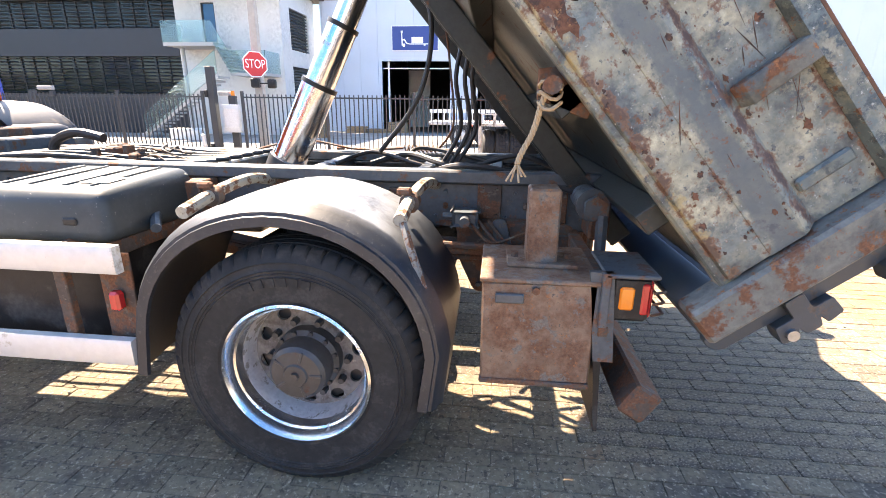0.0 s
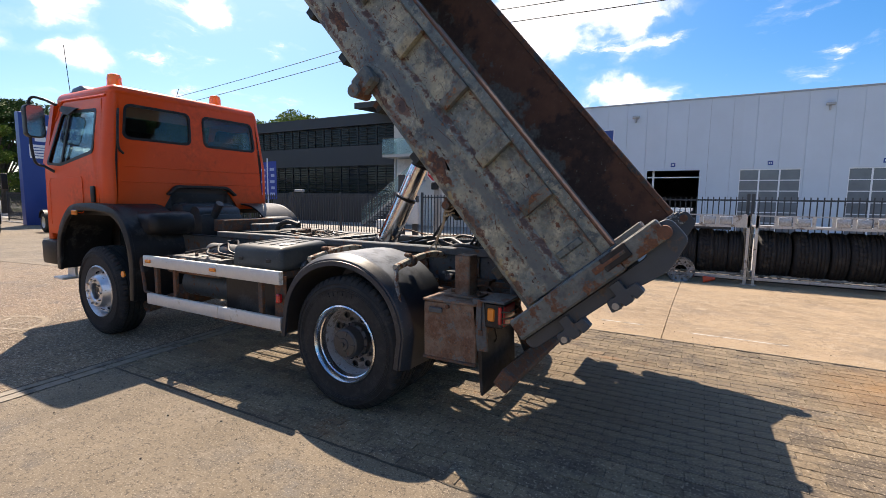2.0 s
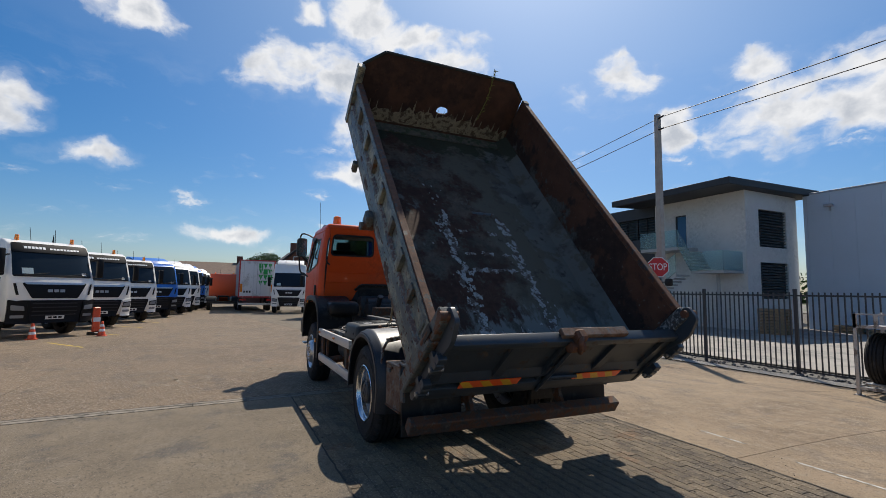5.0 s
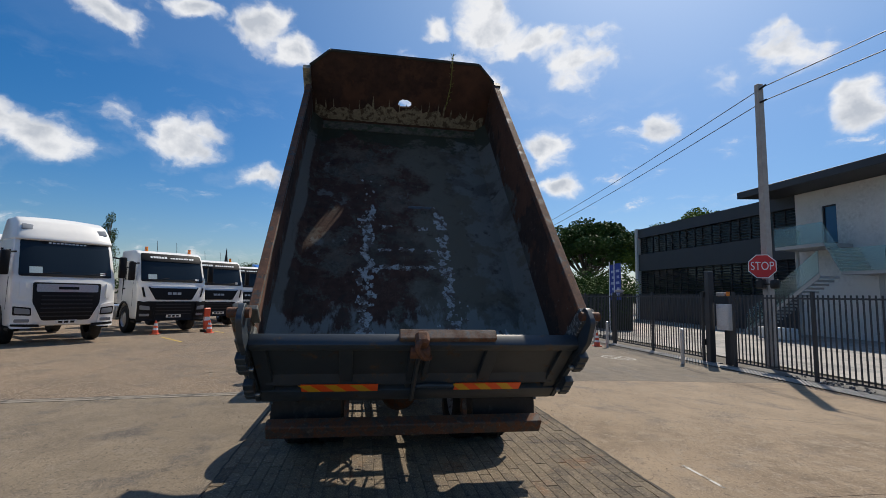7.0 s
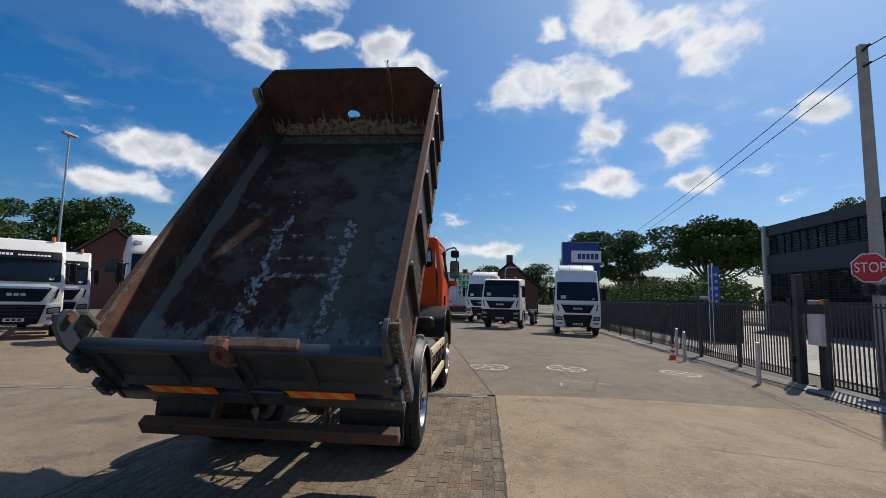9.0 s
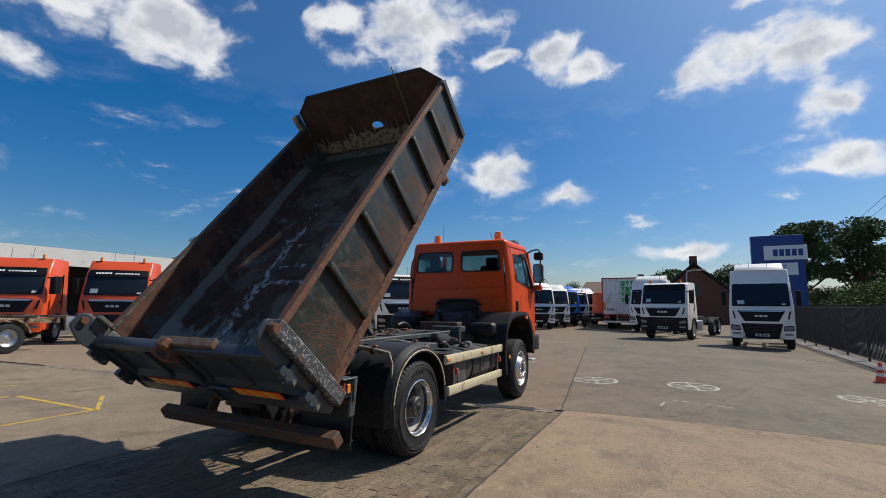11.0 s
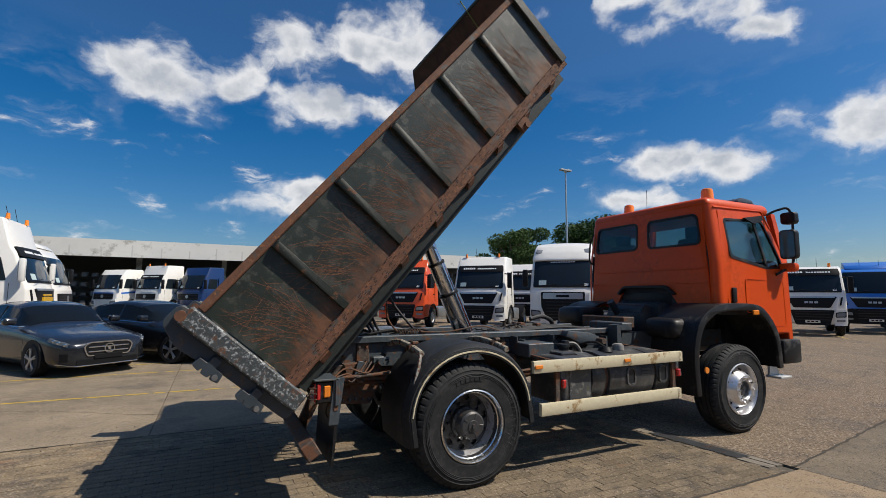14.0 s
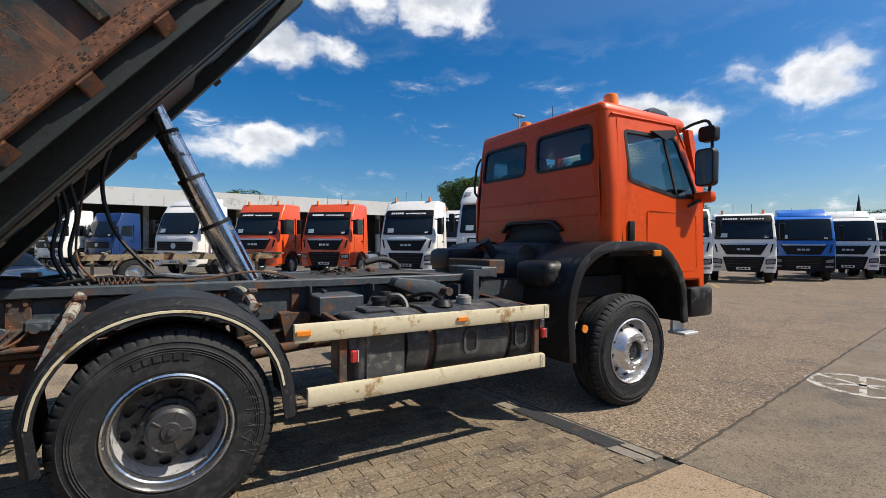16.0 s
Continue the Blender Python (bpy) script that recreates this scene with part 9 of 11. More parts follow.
man_w = put_first(lorry(L_WHITE, "man", "white lorry tractor with black grille and amber beacons", 3.42), -8.7, -13.5, 44)
dafw = put_first(lorry(L_WHITE, "daf", "white lorry tractor with a high roof and large black grille", 3.02, beacons=False, visor=False), -9.6, -8.85, 45)
man_o = put_first(lorry(L_ORANGE, "man", "orange lorry tractor with black grille and visor", 3.40), -6.2, -16.7, 46)
park(man_o, -3.5, -18.8, 46)
park(man_w, -13.2, -16.6, 42)
park(dafw, -14.6, -13.0, 38)
mb_w = put_first(lorry(L_WHITE, "mb", "white lorry tractor with slatted grille and roof spoiler", 3.35, beacons=False, spoiler=True, visor=False), -0.4, -20.8, 46)
mb_n = put_first(lorry(L_NAVY, "mb", "navy blue lorry tractor with slatted grille", 3.55, beacons=False, spoiler=False, visor=False), 3.75, -33.7, 44)
mb_s = put_first(lorry(L_WHITE, "mb", "white lorry with dark visor and slatted grille", 3.68, beacons=True, visor=True), 6.5, -35.0, 44)
mb_t = put_first(lorry(L_WHITE, "mb", "white lorry with a blue stripe and slatted grille", 3.38, beacons=False, visor=False), 9.25, -36.4, 46)
for s in (-1, 1):
    part("blue_stripe", bm_prism([(-0.45, 1.56), (-0.45, 1.68), (-2.17, 1.84), (-2.17, 1.70)], s * 1.19, s * 1.228), L_BLUE, mb_t, "bright blue stripe")
part("blue_stripe", bm_box((-0.03, -1.0, 1.60), (0.032, 1.0, 1.68)), L_BLUE, mb_t)
yl = put_first(lorry(L_YELLOW, "man", "small yellow lorry parked under the canopy", 2.95, beacons=True), -1.2, -37.8, 50)
side_w = put_first(lorry(L_WHITE, "man", "white lorry parked beside the cars", 3.85, beacons=True, mirrors=L_WHITE), 6.78, -14.0, 180)
park(mb_w, 7.25, -18.4, 180)
part("yellow_panel", bm_join(bm_box((-0.02, -0.42, 1.10), (0.085, 0.42, 1.50), 0.01), bm_box((-0.02, -0.34, 1.53), (0.075, 0.34, 1.58), 0.01)), L_YELLOW, side_w, "yellow panel fixed to the grille")
man_r = put_first(lorry(L_WHITE, "man", "white lorry with dark bumper and amber beacons in the long row", 3.12, grille_white=False), -13.75, -7.55, 42)
man_r2 = put_first(lorry(L_WHITE, "man", "white lorry with amber beacons in the long row", 3.12), -17.7, -7.1, 38)
park(man_r2, -21.8, -6.7, 30)
man_b = put_first(lorry(L_BLUE, "man", "blue lorry with dark bumper and roof spoiler in the long row", 3.15, beacons=False, spoiler=True, grille_white=False, visor=False), -26.0, -6.1, 28)
man_p = put_first(lorry(L_WHITE, "man", "white lorry with roof spoiler in the long row", 3.18, beacons=False, spoiler=True, visor=False), -29.6, -5.6, 26)
park(man_p, -32.8, -5.2, 25)
park(man_b, -36.0, -5.0, 25)
park(man_r2, -39.2, -4.8, 25)
park(man_p, -42.5, -4.6, 25)
tgx = put_first(lorry(L_WHITE, "man", "white lorry tractor with a tall roof standing by the fence", 3.62, beacons=False, spoiler=True, visor=False), -20.6, 7.0, -7)
park(tgx, -30.6, 1.7, -10)
blk = put_first(lorry(L_WHITE, "man", "white long-chassis lorry with black bumper and visor", 3.10, long=8.4, grille_white=False, text=False), -23.4, 2.9, -14)
old = put_first(lorry(L_ORANGE, "man", "orange lorry seen from behind with a bare chassis", 3.05, long=7.6), -44.0, -2.6, 180)

# box trailer
trl = thing("box_trailer", "white box trailer with green triangles on its rear doors", "trailer", at=Matrix.Translation((-33.2, -0.35, ground_z(-33, 0) - 0.003)))
T_WHITE = material("trailer white", (0.66, 0.67, 0.67), 0.5, grain=0.04, bump=0, spots=[((0.5, 0.5, 0.48), 0.3, 1.2, 0.6, 0)])
T_GREEN = material("trailer green", (0.02, 0.33, 0.06), 0.5, bump=0)
T_RED = material("trailer red frame", (0.42, 0.03, 0.03), 0.5, bump=0)
part("box", bm_box((-12.5, -1.27, 1.12), (-0.03, 1.27, 3.92), 0.02), material("trailer grey side", (0.25, 0.26, 0.27), 0.6), trl)
part("rear_frame", bm_plate([(-1.29, 1.08), (1.29, 1.08), (1.29, 3.95), (-1.29, 3.95)], [[(-1.20, 1.18), (1.20, 1.18), (1.20, 3.87), (-1.20, 3.87)]], -0.05, 0.01, "x"), T_RED, trl)
for y0, y1 in ((-1.19, -0.01), (0.01, 1.19)):
    d = part("rear_door", bm_box((-0.03, y0, 1.19), (-0.005, y1, 3.86), 0.004), T_WHITE, trl, "white trailer door")
    for y in (y0 + 0.25, y1 - 0.25):
        part("lock_rod", bm_rod((0.01, y, 1.1), (0.01, y, 3.9), 0.014, None, 8), L_SILVER, d)
for i in range(4):
    for j in range(3):
        y0, z0 = 0.10 + 0.33 * j, 1.98 + 0.44 * i
        if (i + j) % 4 == 3:
            tri_ = [(y0, z0), (y0 + 0.30, z0), (y0 + 0.30, z0 + 0.40), (y0, z0 + 0.40)]
        else:
            tri_ = [(y0, z0 + 0.40), (y0 + 0.15, z0), (y0 + 0.30, z0 + 0.40)]
        part("green_triangle", bm_prism(tri_, -0.004, 0.003, "x"), T_GREEN, trl)
part("bumper", bm_box((-0.15, -1.25, 0.52), (0.0, 1.25, 0.68), 0.02), L_SILVER, trl)
for s in (-1, 1):
    part("tail_lamp", bm_box((-0.05, s * 0.95 - 0.22, 0.85), (0.0, s * 0.95 + 0.22, 0.99)), RED_LENS, trl)
    part("side_marker", bm_box((-0.02, s * 1.1 - 0.08, 1.5), (0.03, s * 1.1 + 0.08, 2.1)), AMBER, trl)
    for x in (-2.4, -3.7, -5.0):
        lorry_wheel(trl, x, s * 1.22, s)
for k in range(3):
    part("door_bar", bm_box((0.0, -0.95 + 0.2 * k, 1.45), (0.004, -0.82 + 0.2 * k, 1.6)), L_FRAME, trl)

# flat tipper frame lying between the cars and the lorries
flat = thing("bare_trailer_frame", "weathered tan drawbar trailer chassis", "trailer", at=Matrix.Translation((-0.9, -16.2, -0.003)) @ Matrix.Rotation(radians(8), 4, "Z"))
F_TAN = material("weathered tan frame", (0.24, 0.19, 0.12), 0.85, grain=0.3, spots=[(RUST, 0.35, 3, 0.9, 0)])
for s in (-1, 1):
    part("frame_rail", bm_box((-3.2, s * 0.55 - 0.06, 0.92), (3.4, s * 0.55 + 0.06, 1.10)), F_TAN, flat)
    lorry_wheel(flat, -1.4, s * 1.15, s, True)
    lorry_wheel(flat, 1.9, s * 1.15, s, True)
    for x in (-1.4, 1.9):
        part("mudguard", bm_prism([(x + 0.62 * math.cos(radians(a)), 0.52 + 0.60 * math.sin(radians(a))) for a in range(10, 171, 20)] + [(x + 0.57 * math.cos(radians(a)), 0.52 + 0.55 * math.sin(radians(a))) for a in range(170, 9, -20)], s * 0.75, s * 1.22), F_TAN, flat)
for x in (-3.1, -2.2, -0.3, 0.7, 2.7, 3.3):
    part("cross_bar", bm_box((x - 0.05, -1.15, 1.10), (x + 0.05, 1.15, 1.18)), F_TAN, flat)
for x in (-2.7, 0.2, 3.0):
    part("support_leg", bm_box((x - 0.05, -0.9, 0.0), (x + 0.05, -0.8, 0.95)), F_TAN, flat)


# ---- cars ----
CAR_LAMP = glass_mat("car lamp glass", (0.07, 0.08, 0.09), 0.05)


CAR_GLASS = glass_mat("dark car window", (0.006, 0.008, 0.010), 0.02)
CAR_GLASS.node_tree.nodes["Principled BSDF"].inputs["Specular IOR Level"].default_value = 0.28


def table_value(rows, x):
    """Smoothly interpolated value of a table of (x, value), x falling."""
    if x >= rows[0][0]:
        return rows[0][1]
    for (x0, v0), (x1, v1) in zip(rows, rows[1:]):
        if x >= x1:
            return v0 + (v1 - v0) * (x0 - x) / (x0 - x1)
    return rows[-1][1]


CAR_TOP = [(0.03, 0.60), (0.0, 0.66), (-0.12, 0.735), (-0.45, 0.815), (-1.0, 0.90), (-1.35, 0.955), (-1.48, 1.01), (-1.80, 1.20), (-2.10, 1.355), (-2.40, 1.425), (-2.75, 1.45), (-3.15, 1.435), (-3.55, 1.34), (-3.95, 1.165), (-4.20, 1.075), (-4.50, 1.045), (-4.64, 0.99), (-4.70, 0.86)]
CAR_HALF = [(0.03, 0.56), (0.0, 0.64), (-0.06, 0.72), (-0.16, 0.80), (-0.35, 0.86), (-0.8, 0.895), (-1.6, 0.905), (-3.2, 0.905), (-4.0, 0.885), (-4.4, 0.84), (-4.62, 0.76), (-4.70, 0.66)]
CAR_WAIST = [(0.03, 0.56), (0.0, 0.61), (-0.12, 0.67), (-0.45, 0.745), (-1.0, 0.82), (-1.6, 0.88), (-3.0, 0.93), (-4.2, 0.95), (-4.64, 0.93), (-4.70, 0.82)]


def car_skin(x, k, s):
    """A point of the car's skin: x along it, k from 0 (sill) to 8 (middle of the roof), s the side."""
    zt, w, zs = table_value(CAR_TOP, x), table_value(CAR_HALF, x), table_value(CAR_WAIST, x)
    g = min(1.0, max(0.0, (zt - zs - 0.10) / 0.22))
    g = g * g * (3 - 2 * g)
    mix = lambda a, b: a + (b - a) * g
    h = zt - zs
    ring = [(w * 0.90, 0.20), (w * 0.99, 0.31), (w * 1.003, 0.50), (w * 0.995, zs - 0.05), (w * 0.965, zs), (w * mix(0.86, 0.915), zs + h * mix(0.5, 0.10)), (w * mix(0.62, 0.715), zs + h * mix(0.82, 0.90)), (w * mix(0.33, 0.47), zs + h * mix(0.96, 0.985)), (0.0, zt)]
    i = min(7, int(k))
    f = k - i
    return Vector((x, s * (ring[i][0] + (ring[i + 1][0] - ring[i][0]) * f), ring[i][1] + (ring[i + 1][1] - ring[i][1]) * f))


def car_patch(xs, ks, s, lift):
    """A piece of the skin, lifted off it, closed behind. Between both sides when s is 0."""
    bm = bmesh.new()
    rows = []
    cols = [(k, s) for k in ks] if s else [(k, -1) for k in ks] + [(k, 1) for k in ks[::-1][1:]]
    for depth in (lift, -0.012):
        for x in xs:
            row = []
            for k, side in cols:
                p = car_skin(x, k, side)
                d = (car_skin(x, min(8, k + 0.05), side) - car_skin(x, max(0, k - 0.05), side)).cross(car_skin(x - 0.03, k, side) - car_skin(x + 0.03, k, side))
                d = d.normalized() if d.length > 1e-9 else Vector((0, 0, 1))
                if d.dot(Vector((0, p.y, max(0.05, p.z - 0.6)))) < 0:
                    d = -d
                row.append(bm.verts.new(p + d * depth))
            rows.append(row)
    n, m = len(xs), len(cols)
    for i in range(n - 1):
        for j in range(m - 1):
            bm.faces.new((rows[i][j], rows[i + 1][j], rows[i + 1][j + 1], rows[i][j + 1]))
    for i in range(n - 1):
        for j in (0, m - 1):
            bm.faces.new((rows[i][j], rows[i + 1][j], rows[n + i + 1][j], rows[n + i][j]))
    for j in range(m - 1):
        for i in (0, n - 1):
            bm.faces.new((rows[i][j], rows[i][j + 1], rows[n + i][j + 1], rows[n + i][j]))
    bmesh.ops.recalc_face_normals(bm, faces=bm.faces[:])
    return bm


def span(a, b, n):
    return [a + (b - a) * i / n for i in range(n + 1)]


def saloon(paint, label, plate=True):
    """Front at local x = 0 facing +x."""
    t = thing("parked_car", label, "car", "parked cars")
    xs = [0.03, 0.0, -0.03, -0.06, -0.10, -0.16, -0.24] + span(-0.35, -4.45, 40) + [-4.54, -4.60, -4.64, -4.67, -4.70]
    ks = [0, 0.5, 1, 1.5, 2, 2.5, 3, 3.5, 4, 4.5, 5, 5.5, 6, 6.5, 7, 7.5, 8]
    bm = bmesh.new()
    rows = [[bm.verts.new(car_skin(x, k, -1)) for k in ks] + [bm.verts.new(car_skin(x, k, 1)) for k in ks[::-1][1:]] for x in xs]
    for a, b in zip(rows, rows[1:]):
        for j in range(len(a) - 1):
            bm.faces.new((a[j], b[j], b[j + 1], a[j + 1]))
        bm.faces.new((a[-1], b[-1], b[0], a[0]))
    bm.faces.new(rows[0])
    bm.faces.new(rows[-1][::-1])
    bmesh.ops.smooth_vert(bm, verts=[v for v in bm.verts if -4.66 < v.co.x < 0.0 and v.co.z > 0.4], factor=0.5, use_axis_x=False, use_axis_y=True, use_axis_z=True)
    bmesh.ops.recalc_face_normals(bm, faces=bm.faces[:])
    part("body", bm, paint, t, smooth=50)
    for s in (-1, 1):
        part("side_window", car_patch(span(-1.72, -2.60, 8), (5.12, 5.5, 5.9), s, 0.008), CAR_GLASS, t)
        part("side_window", car_patch(span(-2.68, -3.62, 8), (5.12, 5.5, 5.9), s, 0.008), CAR_GLASS, t)
        part("window_trim", car_patch(span(-1.55, -3.75, 12), (4.85, 5.02), s, 0.010), CHROME, t)
        part("crease", car_patch(span(-0.6, -4.3, 16), (3.30, 3.42), s, 0.006), paint, t)
        for x in (-1.30, -2.64, -3.55):
            part("door_gap", car_patch((x, x - 0.012), (0.6, 1.5, 2.5, 3.5, 4.4), s, 0.003), L_DARK, t)
        for x in (-2.42, -3.38):
            part("door_handle", car_patch((x, x - 0.17), (3.70, 3.95), s, 0.022), paint, t)
        part("sill", car_patch(span(-1.35, -3.30, 4), (0.05, 0.55), s, 0.010), L_DARK, t)
        part("mirror", bm_box((-1.78, s * 0.99 - 0.11, 0.97), (-1.62, s * 0.99 + 0.11, 1.11), 0.045, 3), paint, t)
        hl = part("headlamp", car_patch(span(-0.045, -0.42, 6), (3.05, 3.5, 4.0, 4.35), s, 0.010), CAR_LAMP, t, "dark glass headlamp with bright reflectors")
        for x, k in ((-0.08, 3.5), (-0.17, 3.6), (-0.28, 3.75)):
            p = car_skin(x, k, s)
            part("reflector", bm_move(bm_lathe([(0.001, 0.014), (0.026, 0.010), (0.034, 0.0)], 14, "x"), Matrix.Translation(p + Vector((0.004, s * 0.006, 0.006))) @ Matrix.Rotation(s * radians(38), 4, "Z")), CHROME, hl)
        part("side_intake", car_patch(span(-0.03, -0.13, 3), (1.0, 1.8), s, 0.008), L_DARK, t)
        for x in (-0.90, -3.72):
            arch_ = [(x + 0.385 * math.cos(radians(a)), 0.325 + 0.385 * math.sin(radians(a))) for a in span(-18, 198, 18)] + [(x - 0.30, 0.17), (x + 0.30, 0.17)]
            wy = table_value(CAR_HALF, x)
            part("wheel_well", bm_prism(arch_, s * (wy - 0.10), s * (wy + 0.006)), L_DARK, t)
            w = new("wheel", None)
            w.parent = t
            w.location = (x, s * (wy + 0.012), 0.325)
            ty = bm_lathe([(0.225, 0.0), (0.24, -0.01), (0.30, -0.008), (0.325, 0.03), (0.325, 0.19), (0.30, 0.21)], 32)
            spokes = [bm_move(bm_box((-0.014, -0.014, 0.04), (0.014, 0.008, 0.225), 0.004), Matrix.Rotation(2 * math.pi * k / 10 + q, 4, "Y")) for k in (0, 2, 4, 6, 8) for q in (-0.11, 0.11)]
            rm = bm_join(bm_lathe([(0.228, 0.0), (0.215, 0.02), (0.21, 0.08)], 32), bm_lathe([(0.001, -0.016), (0.05, -0.016), (0.06, 0.02)], 16), *spokes)
            for name, b, mt in (("tyre", ty, RUBBER), ("rim", rm, L_SILVER)):
                if s > 0:
                    b.transform(Matrix.Rotation(math.pi, 4, "Z"))
                part(name, b, mt, w)
            part("brake_disc", bm_rod((0, -s * 0.10, 0), (0, -s * 0.08, 0), 0.2, None, 20), L_DARK, w)
    part("windscreen", car_patch(span(-1.50, -2.08, 8), (5.25, 5.6, 6.0, 6.5, 7.0, 7.5, 8.0), 0, 0.008), CAR_GLASS, t, "dark sloping windscreen")
    part("rear_screen", car_patch(span(-3.42, -4.05, 8), (5.5, 6.0, 6.5, 7.0, 7.5, 8.0), 0, 0.008), CAR_GLASS, t)
    part("grille", bm_prism(rounded_poly([(-0.38, 0.40), (0.38, 0.40), (0.45, 0.58), (0.36, 0.655), (-0.36, 0.655), (-0.45, 0.58)], 0.05, 3), -0.03, 0.045, "x"), L_DARK, t, "wide grille with bright slats")
    for z in (0.475, 0.565):
        part("grille_slat", bm_box((0.03, -0.37, z - 0.012), (0.056, 0.37, z + 0.012), 0.003), CHROME, t)
    part("grille_rim", bm_plate(rounded_poly([(-0.39, 0.39), (0.39, 0.39), (0.465, 0.58), (0.37, 0.67), (-0.37, 0.67), (-0.465, 0.58)], 0.05, 3), [rounded_poly([(-0.37, 0.41), (0.37, 0.41), (0.44, 0.58), (0.35, 0.645), (-0.35, 0.645), (-0.44, 0.58)], 0.05, 3)], 0.035, 0.052, "x"), CHROME, t)
    part("badge", bm_join(bm_plate(circle(0, 0.53, 0.098, 24), [circle(0, 0.53, 0.080, 24)], 0.04, 0.070, "x"), bm_prism(circle(0, 0.53, 0.030, 14), 0.04, 0.068, "x")), CHROME, t, "round plain silver badge")
    part("lower_intake", bm_prism(rounded(-0.56, 0.235, 0.56, 0.335, 0.03, 3), -0.06, 0.042, "x"), L_DARK, t)
    part("number_plate", bm_box((0.045, -0.26, 0.335), (0.062, 0.26, 0.425), 0.004), PLATE_WHITE if plate else L_DARK, t, "white number plate" if plate else "blank dark number plate holder")
    for k in range(3 if plate else 0):
        part("plate_bar", bm_box((0.062, -0.2 + 0.14 * k, 0.355), (0.066, -0.1 + 0.14 * k, 0.405)), RED_LENS, t)
    part("chrome_lip", bm_join(bm_box((-0.02, -0.58, 0.205), (0.048, 0.58, 0.226), 0.005), *[bm_rod((0.03, s * 0.56, 0.216), (-0.17, s * 0.83, 0.27), 0.011, None, 6) for s in (-1, 1)]), CHROME, t, "bright strip along the foot of the bumper")
    return t


put_first(saloon(material("dark grey car paint", (0.024, 0.027, 0.034), 0.25, 0.5, grain=0.03, grain_scale=4, bump=0, coat=0.8), "dark grey saloon car with bright grille", False), 3.9, -6.9, 127)
put_first(saloon(car_paint("black car paint", (0.004, 0.0045, 0.007), 0.7), "black saloon car with bright grille"), 1.58, -7.97, 138)

# ---- tyre racks, planter, gabion wall, things behind the fence ----
RACK = material("galvanised rack", (0.40, 0.41, 0.42), 0.42, 0.6, grain=0.15, spots=[((0.18, 0.16, 0.14), 0.3, 5, 0.7, 0.2)])
FOIL = material("crumpled clear film", (0.34, 0.36, 0.38), 0.2, 0.3, grain=0.4, grain_scale=30, bump=1.0, bump_scale=40)
OLD_TYRE = material("old tyre rubber", (0.014, 0.014, 0.015), 0.75, spec=0.35, grain=0.3, spots=[((0.04, 0.038, 0.036), 0.3, 5, 0.9, 0)], bump=0.5, bump_scale=70)


def spare_tyre_mesh(r, w, lugs):
    prof = [(0.29, 0.04), (0.31, 0.0), (r - 0.10, -0.012), (r - 0.03, 0.01), (r, 0.05)]
    for g in (0.3, 0.5, 0.7):
        prof += [(r, w * g - 0.012), (r - 0.016, w * g - 0.008), (r - 0.016, w * g + 0.008), (r, w * g + 0.012)]
    prof += [(r, w - 0.05), (r - 0.03, w - 0.01), (r - 0.10, w + 0.012), (0.31, w), (0.29, w - 0.04)]
    bm = bm_lathe(prof, 90, "x")
    if lugs:
        for v in bm.verts:
            q = math.hypot(v.co.y, v.co.z)
            a = math.atan2(v.co.z, v.co.y) + (v.co.x - w / 2) * 1.2 * (1 if v.co.x > w / 2 else -1)
            if q > r - 0.04 and int(a * 90 / 2 / math.pi + 900) % 3 == 0:
                v.co.y *= 1 - 0.016 / q
                v.co.z *= 1 - 0.016 / q
    return to_mesh("tyre", bm, OLD_TYRE, 30)


